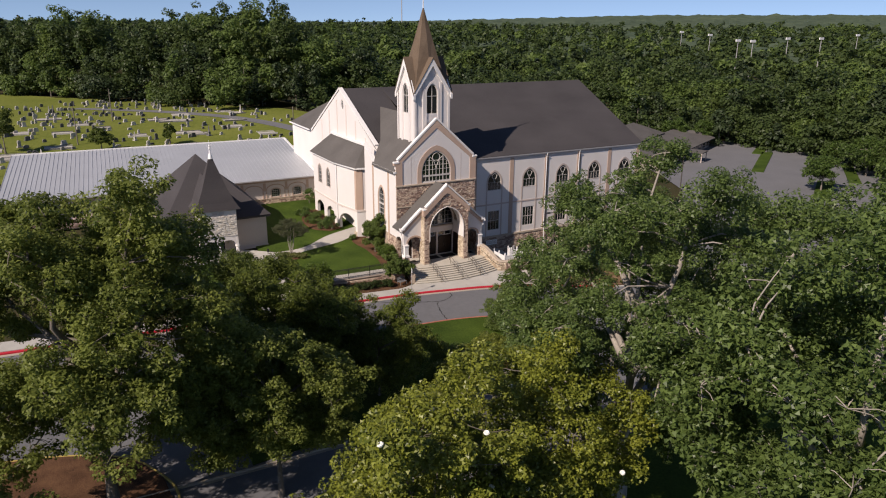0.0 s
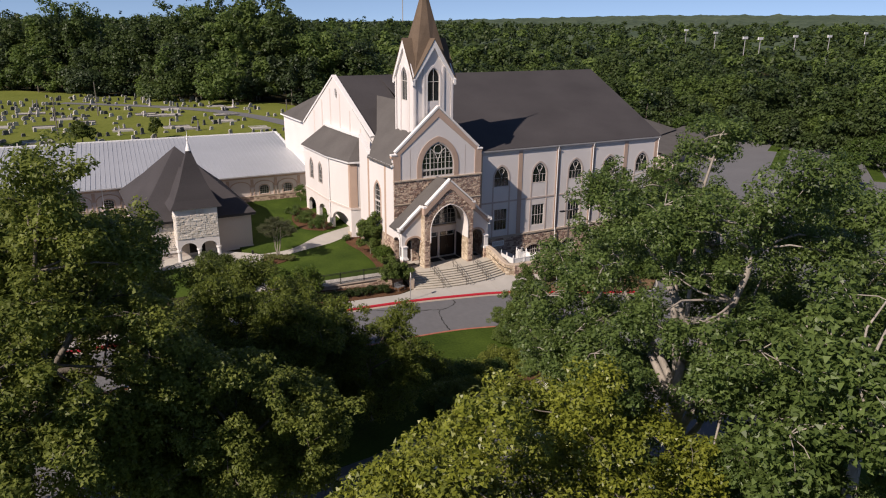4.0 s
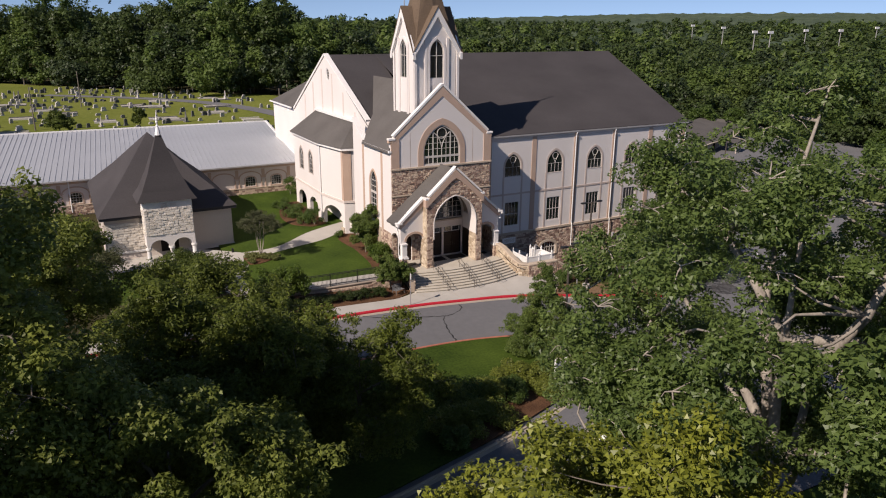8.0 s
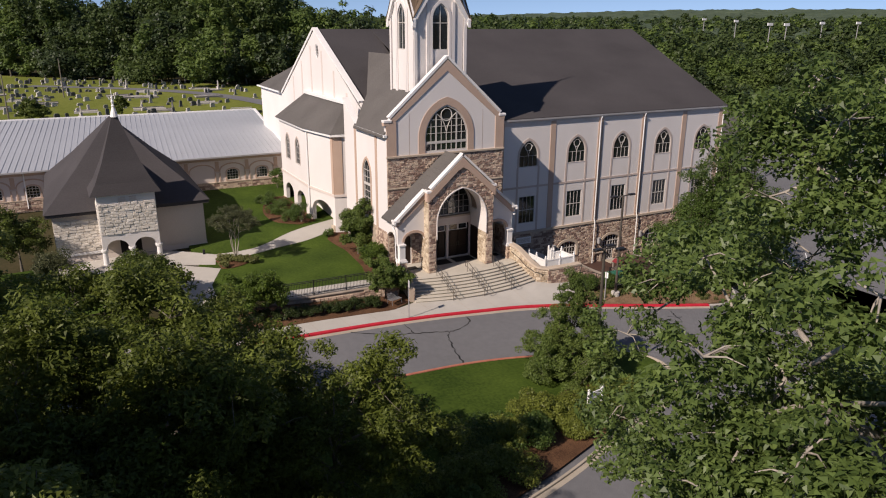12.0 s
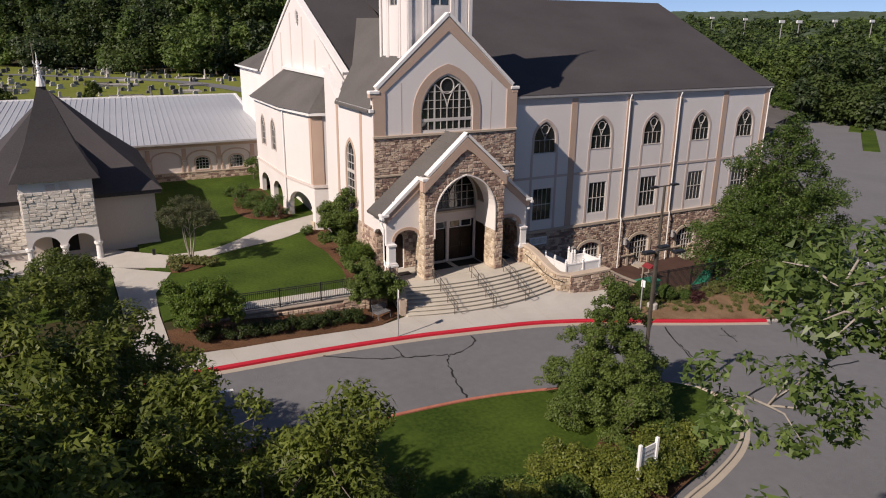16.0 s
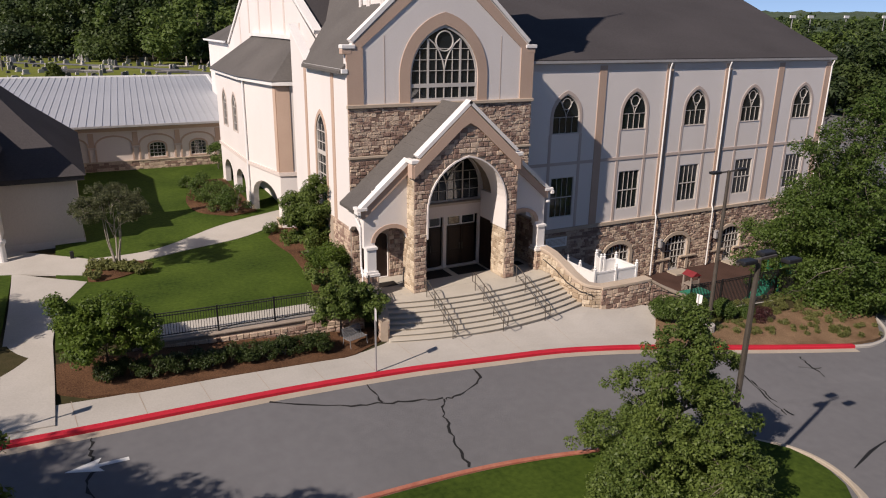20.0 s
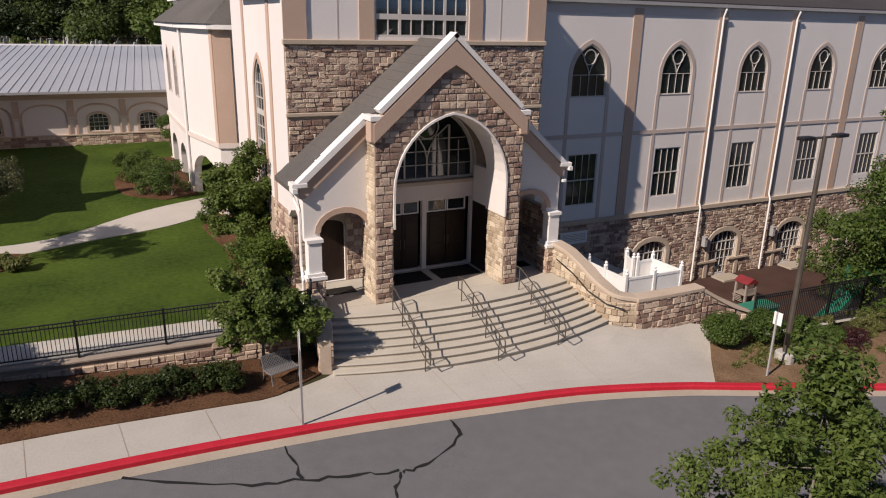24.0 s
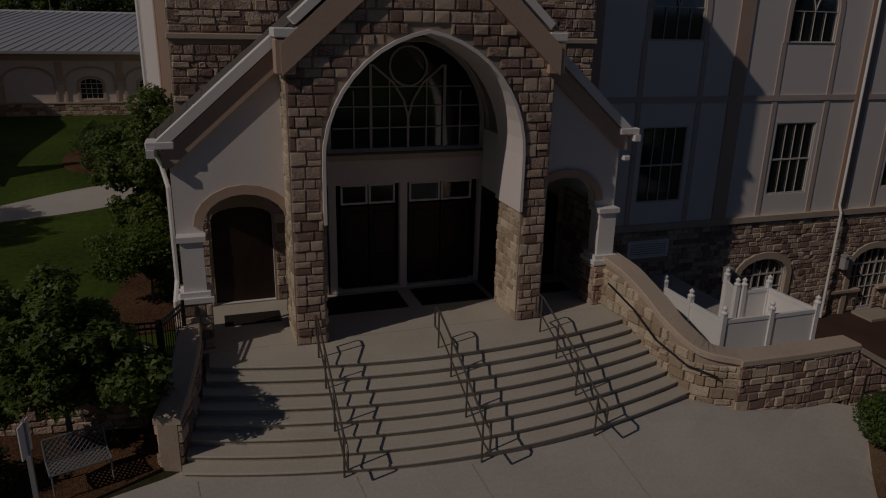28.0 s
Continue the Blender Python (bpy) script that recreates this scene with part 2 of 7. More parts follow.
MAROON = surf("maroon plastic", (0.16, 0.02, 0.025), (0.24, 0.035, 0.04), 2, 10, 0.45, 0.05)
GREYPLASTIC = surf("weathered wood", (0.22, 0.18, 0.15), (0.34, 0.29, 0.25), 2, 14, 0.8, 0.2)
REDLEAF = leafy("purple leaves", (0.03, 0.010, 0.012), (0.10, 0.035, 0.035))
MYRTLE = leafy("olive leaves", (0.050, 0.060, 0.026), (0.160, 0.170, 0.080), 0.4)
HAY = leafy("grass tufts", (0.085, 0.105, 0.025), (0.23, 0.235, 0.085), 0.4)
PETAL = surf("white petals", (0.75, 0.74, 0.66), (0.85, 0.84, 0.76), 3, 20, 0.6, 0.05)

# ---- mesh helpers ----


def finish(bm, name, material, smooth=False):
    me = bpy.data.meshes.new(name)
    bm.to_mesh(me)
    bm.free()
    if material:
        me.materials.append(material)
    if smooth:
        for p in me.polygons:
            p.use_smooth = True
    return me


def part(name, bm, material, parent, label="", smooth=False):
    ob = new(name, finish(bm, name, material, smooth))
    if parent is not None:
        ob.parent = parent
        ob.matrix_parent_inverse = parent.matrix_basis.inverted()
    if label:
        ob["label"] = label
    return ob


def thing(name, at=(0, 0, 0), label="", category="", group="", kind=""):
    e = new(name)
    e.empty_display_size = 0.3
    e.location = at
    return tagged(e, label, category, group, kind)


def box(bm, x0, x1, y0, y1, z0, z1, bevel=0.0):
    vs = [bm.verts.new((x, y, z)) for z in (z0, z1) for x, y in ((x0, y0), (x1, y0), (x1, y1), (x0, y1))]
    fs = [bm.faces.new([vs[i] for i in f]) for f in ((3, 2, 1, 0), (4, 5, 6, 7), (0, 1, 5, 4), (1, 2, 6, 5), (2, 3, 7, 6), (3, 0, 4, 7))]
    if bevel:
        bmesh.ops.bevel(bm, geom=list({e for f in fs for e in f.edges}), offset=bevel, segments=1, affect="EDGES", profile=0.5)
    return bm


def boxm(*a, bevel=0.0):
    return box(bmesh.new(), *a, bevel=bevel)


def beam(bm, p, q, w, h, up=(0, 0, 1)):
    """A bar from p to q, w wide and h high."""
    p, q = Vector(p), Vector(q)
    d = (q - p).normalized()
    s = d.cross(Vector(up))
    if s.length < 1e-4:
        s = d.cross(Vector((1, 0, 0)))
    s.normalize()
    u = s.cross(d)
    ring = [[bm.verts.new(c + s * (w / 2) * a + u * (h / 2) * b) for a, b in ((-1, -1), (1, -1), (1, 1), (-1, 1))] for c in (p, q)]
    bm.faces.new(ring[0][::-1])
    bm.faces.new(ring[1])
    for i in range(4):
        j = (i + 1) % 4
        bm.faces.new((ring[0][i], ring[0][j], ring[1][j], ring[1][i]))
    return bm


def tube(bm, pts, radii, seg=8, caps=True):
    """A round bar along pts."""
    pts = [Vector(p) for p in pts]
    if not hasattr(radii, "__len__"):
        radii = [radii] * len(pts)
    rings = []
    side = None
    for i, p in enumerate(pts):
        d = (pts[min(i + 1, len(pts) - 1)] - pts[max(i - 1, 0)]).normalized()
        if side is None:
            side = d.cross(Vector((0, 0, 1)) if abs(d.z) < 0.9 else Vector((1, 0, 0)))
        side = (side - d * side.dot(d)).normalized()
        u = d.cross(side)
        rings.append([bm.verts.new(p + (side * math.cos(2 * math.pi * k / seg) + u * math.sin(2 * math.pi * k / seg)) * radii[i]) for k in range(seg)])
    for a, b in zip(rings, rings[1:]):
        for k in range(seg):
            bm.faces.new((a[k], a[(k + 1) % seg], b[(k + 1) % seg], b[k]))
    if caps:
        bm.faces.new(rings[0][::-1])
        bm.faces.new(rings[-1])
    return bm


def lathe(bm, prof, at=(0, 0, 0), seg=12):
    """Turns a profile of (radius, height) round the upright through at."""
    rings = [[bm.verts.new((at[0] + r * math.cos(2 * math.pi * k / seg), at[1] + r * math.sin(2 * math.pi * k / seg), at[2] + z)) for k in range(seg)] for r, z in prof]
    for a, b in zip(rings, rings[1:]):
        for k in range(seg):
            bm.faces.new((a[k], a[(k + 1) % seg], b[(k + 1) % seg], b[k]))
    bm.faces.new(rings[0][::-1])
    bm.faces.new(rings[-1])
    return bm


class Plane:
    """A wall's own plane: o its origin, u along it, v up, n outward."""

    def __init__(self, o, u, v=(0, 0, 1)):
        self.o, self.u, self.v = Vector(o), Vector(u).normalized(), Vector(v).normalized()
        self.n = self.u.cross(self.v)

    def at(self, a, b, d=0.0):
        return self.o + self.u * a + self.v * b + self.n * d


def plate(pl, poly, d0, d1, holes=(), bm=None):
    """A flat slab in a wall's plane, from depth d0 to d1 outward, with holes."""
    tmp = bmesh.new()
    edges = []
    for loop in (poly, *holes):
        vs = [tmp.verts.new(pl.at(a, b, d0)) for a, b in loop]
        edges += [tmp.edges.new((vs[i], vs[(i + 1) % len(vs)])) for i in range(len(vs))]
    if holes:
        bmesh.ops.triangle_fill(tmp, use_beauty=True, use_dissolve=False, edges=edges)
    else:
        tmp.faces.new([tmp.verts[i] for i in range(len(tmp.verts))] if tmp.verts.ensure_lookup_table() is None else [])
    ret = bmesh.ops.extrude_face_region(tmp, geom=tmp.faces[:])
    bmesh.ops.translate(tmp, vec=pl.n * (d1 - d0), verts=[g for g in ret["geom"] if isinstance(g, bmesh.types.BMVert)])
    bmesh.ops.recalc_face_normals(tmp, faces=tmp.faces[:])
    if bm is None:
        return tmp
    me = bpy.data.meshes.new("tmp")
    tmp.to_mesh(me)
    tmp.free()
    bm.from_mesh(me)
    bpy.data.meshes.remove(me)
    return bm


def rect(a0, a1, b0, b1):
    return [(a0, b0), (a1, b0), (a1, b1), (a0, b1)]


def lancet(c, w, b0, spring, apex, n=7, grow=0.0, foot=True):
    """A pointed arch round the middle c: w wide, sill b0, grown outward by grow."""
    h, rise = w / 2, apex - spring
    r = (rise * rise + h * h) / (2 * h)
    top = math.asin(min(1, rise / r))
    r2, hh = r + grow, h + grow
    cx = h - r
    top2 = math.acos(max(-1, min(1, -cx / r2)))
    right = [(c + cx + r2 * math.cos(top2 * i / n), spring + r2 * math.sin(top2 * i / n)) for i in range(n + 1)]
    left = [(2 * c - x, y) for x, y in right[-2::-1]]
    base = b0 - (grow if foot else 0)
    return [(c - hh, base), (c + hh, base)] + right + left


def segarch(c, w, b0, spring, apex, n=8, grow=0.0):
    """A low round arch."""
    h, rise = w / 2 + grow, apex - spring + grow
    return [(c - h, b0), (c + h, b0)] + [(c + h * math.cos(math.pi * i / n), spring + rise * math.sin(math.pi * i / n)) for i in range(n + 1)]


def inside(poly, x, y):
    hit = False
    j = len(poly) - 1
    for i in range(len(poly)):
        (xi, yi), (xj, yj) = poly[i], poly[j]
        if (yi > y) != (yj > y) and x < (xj - xi) * (y - yi) / (yj - yi) + xi:
            hit = not hit
        j = i
    return hit


def raw(name, verts, faces, material, parent=None, label="", smooth=False):
    me = bpy.data.meshes.new(name)
    me.from_pydata(verts, [], faces)
    me.materials.append(material)
    if smooth:
        for p in me.polygons:
            p.use_smooth = True
    ob = new(name, me)
    if parent is not None:
        ob.parent = parent
        ob.matrix_parent_inverse = parent.matrix_basis.inverted()
    if label:
        ob["label"] = label
    return ob


def ashlar(poly, holes, rng, rows=(0.13, 0.29), lens=(0.15, 0.46), gap=0.012):
    """Rough-coursed stones as rectangles (a0, a1, b0, b1) inside poly and outside the holes."""
    a_lo, a_hi = min(p[0] for p in poly), max(p[0] for p in poly)
    b_lo, b_hi = min(p[1] for p in poly), max(p[1] for p in poly)
    ok = lambda a, b: inside(poly, a, b) and not any(inside(h, a, b) for h in holes)
    out, b = [], b_lo
    while b < b_hi - 0.05:
        hgt = min(rng.uniform(*rows), b_hi - b)
        a = a_lo - rng.uniform(0, 0.2)
        while a < a_hi:
            wid = rng.uniform(*lens)
            a0, a1 = max(a, a_lo) + gap / 2, min(a + wid, a_hi) - gap / 2
            a += wid
            if a1 - a0 < 0.05:
                continue
            cuts = [(b + gap / 2, b + hgt - gap / 2)]
            if hgt > 0.29 and rng.random() < 0.35:
                k = rng.uniform(0.4, 0.6)
                cuts = [(b + gap / 2, b + hgt * k - gap / 2), (b + hgt * k + gap / 2, b + hgt - gap / 2)]
            for b0, b1 in cuts:
                l, r = a0, a1
                for _ in range(9):
                    left = ok(l + 0.005, b0 + 0.005) and ok(l + 0.005, b1 - 0.005)
                    right = ok(r - 0.005, b0 + 0.005) and ok(r - 0.005, b1 - 0.005)
                    if left and right:
                        break
                    step = (a1 - a0) / 9
                    l, r = (l if left else l + step), (r if right else r - step)
                if r - l > 0.06 and left and right:
                    out.append((l, r, b0, b1))
        b += hgt
    return out


def stone_geo(pl, stones, rng, d=0.0, proud=(0.02, 0.06)):
    vs, fs = [], []
    for a0, a1, b0, b1 in stones:
        k = len(vs)
        e = min(0.022, (a1 - a0) * 0.2, (b1 - b0) * 0.2)
        h = rng.uniform(*proud)
        for x, y in ((a0, b0), (a1, b0), (a1, b1), (a0, b1)):
            vs.append(tuple(pl.at(x, y, d)))
        for x, y in ((a0 + e, b0 + e), (a1 - e, b0 + e), (a1 - e, b1 - e), (a0 + e, b1 - e)):
            vs.append(tuple(pl.at(x + rng.uniform(-0.4, 0.4) * e, y + rng.uniform(-0.4, 0.4) * e, d + h + rng.uniform(-0.012, 0.012))))
        fs += [(k + 4, k + 5, k + 6, k + 7)] + [(k + i, k + (i + 1) % 4, k + 4 + (i + 1) % 4, k + 4 + i) for i in range(4)]
    return vs, fs


STONE_MESH = []


def unit_stones(rng):
    for i in range(10):
        bm = bmesh.new()
        pl = Plane((0, 0, 0), (1, 0, 0))
        vs, fs = stone_geo(pl, [(-0.5, 0.5, -0.5, 0.5)], rng, 0, (0.9, 1.0))
        e = 0.07
        bv = [bm.verts.new(v) for v in vs]
        for k, (x, y) in enumerate(((-1, -1), (1, -1), (1, 1), (-1, 1))):
            bv[4 + k].co = (x * (0.5 - rng.uniform(0.03, 0.1)), -rng.uniform(0.8, 1.1), y * (0.5 - rng.uniform(0.05, 0.14)))
        mid = bm.verts.new((rng.uniform(-0.1, 0.1), -rng.uniform(1.0, 1.25), rng.uniform(-0.1, 0.1)))
        for a in range(4):
            bm.faces.new((bv[4 + a], bv[4 + (a + 1) % 4], mid))
            bm.faces.new((bv[a], bv[(a + 1) % 4], bv[4 + (a + 1) % 4], bv[4 + a]))
        STONE_MESH.append(finish(bm, "stone", STONE))


unit_stones(random.Random(3))


def stones_as_parts(pl, stones, parent, rng, d=0.0, proud=(0.02, 0.06), name="stone"):
    turn = Matrix((pl.u, -pl.n, pl.v)).transposed().to_4x4()
    for a0, a1, b0, b1 in stones:
        ob = new(name, rng.choice(STONE_MESH))
        ob.parent = parent
        m = Matrix.Translation(pl.at((a0 + a1) / 2, (b0 + b1) / 2, d)) @ turn @ Matrix.Diagonal((a1 - a0, rng.uniform(*proud), b1 - b0, 1))
        ob.matrix_parent_inverse = parent.matrix_basis.inverted()
        ob.matrix_basis = m


def stones_joined(pl, stones, parent, rng, d=0.0, proud=(0.02, 0.06), material=None, name="stonework"):
    vs, fs = stone_geo(pl, stones, rng, d, proud)
    ob = raw(name, vs, fs, material or STONE_BIT, parent)
    ob["kind"] = "stuff"
    return ob


# ---- ground levels ----


def smooth01(t):
    t = max(0.0, min(1.0, t))
    return t * t * (3 - 2 * t)


def road_z(x, y):
    z = -0.52 - 0.052 * x + 0.09 * max(y, -16) + 0.012 * min(0, y + 16)
    return max(z, -3.6) if x > 0 else min(z, 1.2)


def lawn_z(x, y):
    return 0.02 + 0.068 * min(10.0, max(0.0, y - 8)) + 0.02 * max(0.0, y - 18) - 0.03 * max(0.0, -x - 13)


def far_z(x, y):
    """The land beyond: a wooded hollow, then low hills at the skyline."""
    r = math.hypot(x + 34, y + 75)
    east = smooth01((math.degrees(math.atan2(x + 34, y + 75)) - 15) / 35)
    return -6 + 14 * smooth01((r - 350) / 750) + (12 + 30 * east) * smooth01((r - 900) / 1500)


def base_z(x, y):
    """The bare ground under everything, out to the horizon."""
    r = math.hypot(x + 34, y + 75)
    near = road_z(x, y) - 0.12
    if x > 14:
        if y > -6.5:
            near = -4.5
    elif y > -4:
        k = smooth01((y + 4) / 6)
        back = lawn_z(x, y) - 0.15 if x < 5 else -0.3 - 4.2 * smooth01((x - 5) / 7)
        near = near * (1 - k) + back * k
    if y > 34:
        hill = 2.5 * smooth01((y - 60) / 60) + 1.6
        side = smooth01((x - 25) / 40)
        k = smooth01((y - 34) / 8)
        near = (lawn_z(x, 34) - 0.15 if x < 5 else -4.5) * (1 - k) + (hill * (1 - side) - 4.5 * side) * k
    if x > 60 and y <= 40:
        near = -4.0
    k = smooth01((r - 280) / 120)
    return near * (1 - k) + far_z(x, y) * k


def ground_sheet():
    lines = sorted(set([-4000, -2500, -1500, -1000, -700, -500, -380, -300, -240, -190, -150, -125] + [i * 2.5 for i in range(-42, 61)] + [165, 180, 210, 250, 300, 400, 550, 800, 1200, 2000, 4000]))
    n = len(lines)
    vs = [(x, y, base_z(x, y)) for y in lines for x in lines]
    fs = [(j * n + i, j * n + i + 1, (j + 1) * n + i + 1, (j + 1) * n + i) for j in range(n - 1) for i in range(n - 1)]
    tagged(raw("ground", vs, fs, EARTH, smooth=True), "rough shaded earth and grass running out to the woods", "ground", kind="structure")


ground_sheet()


def resample(pts, n):
    pts = [Vector(p).to_2d() if len(p) == 3 else Vector(p) for p in pts]
    acc = [0.0]
    for a, b in zip(pts, pts[1:]):
        acc.append(acc[-1] + (b - a).length)
    out = []
    for i in range(n):
        s = acc[-1] * i / (n - 1)
        k = max(j for j in range(len(acc)) if acc[j] <= s + 1e-9)
        k = min(k, len(pts) - 2)
        f = (s - acc[k]) / max(1e-9, acc[k + 1] - acc[k])
        out.append(pts[k].lerp(pts[k + 1], f))
    return out


def curve(pts, n=8):
    """A smooth line through pts."""
    p = [Vector(q) for q in pts]
    p = [p[0] * 2 - p[1]] + p + [p[-1] * 2 - p[-2]]
    out = []
    for i in range(1, len(p) - 2):
        for k in range(n):
            t = k / n
            out.append(0.5 * (2 * p[i] + (p[i + 1] - p[i - 1]) * t + (2 * p[i - 1] - 5 * p[i] + 4 * p[i + 1] - p[i + 2]) * t * t + (3 * p[i] - p[i - 1] - 3 * p[i + 1] + p[i + 2]) * t ** 3))
    return out + [p[-2]]


def sheet(name, edge_a, edge_b, level, material, n=40, cross=6, thick=0.0, parent=None, label="", category="", kind="structure"):
    """A draped sheet between two lines on the plan; level(x, y) gives its height, thick its side."""
    A, B = resample(edge_a, n), resample(edge_b, n)
    vs, fs = [], []
    for i in range(n):
        for k in range(cross + 1):
            p = A[i].lerp(B[i], k / cross)
            vs.append((p.x, p.y, level(p.x, p.y)))
    w = cross + 1
    fs = [(i * w + k, (i + 1) * w + k, (i + 1) * w + k + 1, i * w + k + 1) for i in range(n - 1) for k in range(cross)]
    if thick:
        m = len(vs)
        rim = [k for k in range(w)] + [i * w + cross for i in range(1, n)] + [(n - 1) * w + k for k in range(cross - 1, -1, -1)] + [i * w for i in range(n - 2, 0, -1)]
        for r in rim:
            x, y, z = vs[r]
            vs.append((x, y, z - thick))
        c = len(rim)
        fs += [(rim[i], rim[(i + 1) % c], m + (i + 1) % c, m + i) for i in range(c)]
    ob = raw(name, vs, fs, material, parent)
    bm = bmesh.new()
    bm.from_mesh(ob.data)
    bmesh.ops.recalc_face_normals(bm, faces=bm.faces[:])
    if sum(f.normal.z for f in bm.faces) < 0:
        bmesh.ops.reverse_faces(bm, faces=bm.faces[:])
    bm.to_mesh(ob.data)
    bm.free()
    return tagged(ob, label, category, kind=kind)

# ---- roads and paths ----
KERB = curve([(-70, -10.0), (-45, -9.6), (-25, -9.2), (-14.3, -8.85), (-8.1, -8.6), (-4.5, -8.52), (-0.8, -8.56), (1.25, -8.68), (4.1, -8.9), (7.3, -9.2), (10.9, -9.95), (13.5, -10.75), (18.7, -12.3), (23.3, -13.55)], 6)
ISLAND_N = curve([(-70, -16.8), (-40, -16.3), (-20, -16.0), (-9.1, -15.6), (-5.0, -15.4), (-1.0, -15.4), (2.3, -15.75), (5.5, -16.4), (8.2, -17.1), (10.2, -17.8)], 6)
ISLAND_NOSE = curve([(10.2, -17.8), (11.2, -18.8), (11.5, -20.1), (11.05, -21.5), (9.9, -22.75), (8.0, -23.95), (5.3, -25.0), (2.7, -25.8), (-2.5, -27.8), (-7.1, -29.2), (-14, -31.2), (-24, -33), (-70, -35)], 6)
asphalt = sheet("road", [(-90, -9.6)] + [(p.x, p.y + 0.12) for p in KERB] + [(40, -12)], [(-90, -46), (-14, -40), (10, -40), (24, -40), (40, -40)], road_z, ASPHALT, 60, 24, label="grey asphalt drive with dark crack sealer curving past the church", category="road")
lot = sheet("road_lot", [(24, -12.9), (40, -7), (62, 12), (75, 25)], [(24, -40), (40, -40), (75, -40), (115, -20)], lambda x, y: max(road_z(x, y), -3.6) + 0.006 - 0.006 * smooth01((x - 24) / 3), ASPHALT, 30, 12, label="grey asphalt car park beside the church", category="car park")
lot_far = sheet("road_far", [(58, 8), (75, 25), (84, 42), (86, 62)], [(112, -22), (150, 5), (150, 40), (146, 66)], lambda x, y: -3.72, ASPHALT, 20, 8, label="empty asphalt car park with worn white lines", category="car park")


def kerb(name, line, level, w, h, material, label, parent=None):
    """A kerb stone along a line: rounded at the front."""
    prof = [(0, -0.25), (0, h - 0.04), (0.04, h), (w - 0.02, h), (w, h - 0.02), (w, -0.25)]
    vs, fs = [], []
    n = len(line)
    for i, p in enumerate(line):
        d = (line[min(i + 1, n - 1)] - line[max(i - 1, 0)]).normalized()
        s = Vector((-d.y, d.x))
        for a, z in prof:
            q = p + s * a
            vs.append((q.x, q.y, level(p.x, p.y) + z))
    m = len(prof)
    fs = [(i * m + k, (i + 1) * m + k, (i + 1) * m + k + 1, i * m + k + 1) for i in range(n - 1) for k in range(m - 1)]
    fs += [tuple(range(m)), tuple((n - 1) * m + k for k in range(m - 1, -1, -1))]
    ob = raw(name, vs, [f[::-1] for f in fs], material)
    return tagged(ob, label, "kerb", kind="structure")


kerb("kerb_church", KERB, road_z, 0.28, 0.17, RED, "bright red painted concrete kerb along the walk")
kerb("kerb_end", curve([(23.3, -13.55), (24.6, -13.75), (26.2, -13.5), (27.6, -12.6), (28.6, -11.4)], 5), road_z, 0.17, 0.15, CONCRETE, "bare concrete kerb turning into the car park")
kerb("kerb_island", ISLAND_N, road_z, 0.16, 0.12, RUST, "worn orange-red kerb edging the lawn island")
sheet("gutter_nose", [(p.x, p.y) for p in ISLAND_NOSE if p.x > -30], [(p.x + 0.18, p.y - 0.42) for p in ISLAND_NOSE if p.x > -30], lambda x, y: road_z(x, y) + 0.008, CONCRETE_OLD, 80, 1, label="stained concrete gutter round the island", category="gutter")
kerb("kerb_nose", ISLAND_NOSE, road_z, 0.17, 0.13, CONCRETE_OLD, "bare concrete kerb round the nose of the island")
sheet("gutter_pan", [(p.x, p.y) for p in KERB], [(p.x - 0.08, p.y - 0.36) for p in KERB], lambda x, y: road_z(x, y) + 0.008, CONCRETE_OLD, 90, 1, label="pale concrete gutter pan beside the kerb", category="gutter")


def walk_z(x, y):
    """The walk between kerb and steps: flat at the steps' foot, falling to the kerb."""
    k = smooth01((y + 8.8) / 2.8)
    edge = road_z(x, -8.7 if x < 6 else -8.7 - 0.32 * (x - 6)) + 0.15
    if -3 < x < 16:
        level = -1.12 - 0.35 * smooth01((x - 10) / 4)
        f = min(1, max(0, (x + 3) / 2)) if x < 0 else 1
        edge = edge * (1 - k * f) + level * k * f
    return edge


sheet("pavement_front", [(p.x, p.y + 0.28) for p in KERB if p.x < 12.7], [(-70, -7.4), (-24, -6.9), (-16, -6.6), (-12.2, -6.6), (-8, -6.3), (-3.2, -6.0), (-2.0, -5.0), (-0.75, -4.2), (0.5, -4.0), (11.0, -4.8), (12.0, -6.1), (13.6, -6.4), (15.3, -6.5), (15.5, -6.9), (14.1, -8.2)], walk_z, CONCRETE, 90, 8, 0.1, label="pale concrete walk between kerb and church steps", category="pavement")
sheet("pavement_side", [(-16.1, -8.2), (-16.0, -4.8), (-16.1, -1.5), (-16.1, 3.5), (-16.2, 9.2)], [(-14.15, -8.2), (-14.15, -4.8), (-14.2, -1.3), (-14.0, 2.4), (-12.6, 6)], lambda x, y: lawn_z(x, y) * smooth01((y + 8) / 8) + (road_z(x, -8.3) + 0.16) * (1 - smooth01((y + 8) / 8)) + 0.01, CONCRETE, 20, 4, 0.08, label="concrete path rising from the kerb to the pavilion", category="path")
sheet("pavement_court", [(-24.5, 9.7), (-21, 9.6), (-16.2, 9.1), (-12.8, 7.2)], [(-25, 13), (-21, 13), (-16.6, 13), (-12.3, 9.6)], lambda x, y: lawn_z(x, y) + 0.03, CONCRETE, 12, 4, 0.08, label="concrete forecourt before the stone pavilion", category="path")
sheet("pavement_lawn", curve([(-12.7, 9.6), (-8.7, 10.0), (-4.2, 13.1), (0.9, 15.2)], 6), curve([(-12.4, 7.6), (-9.9, 8.3), (-6.8, 9.3), (-3.6, 10.2), (-0.4, 12.2), (1.2, 13.2)], 6), lambda x, y: lawn_z(x, y) + 0.03, CONCRETE, 24, 3, 0.06, label="pale concrete path curving across the lawn", category="path")
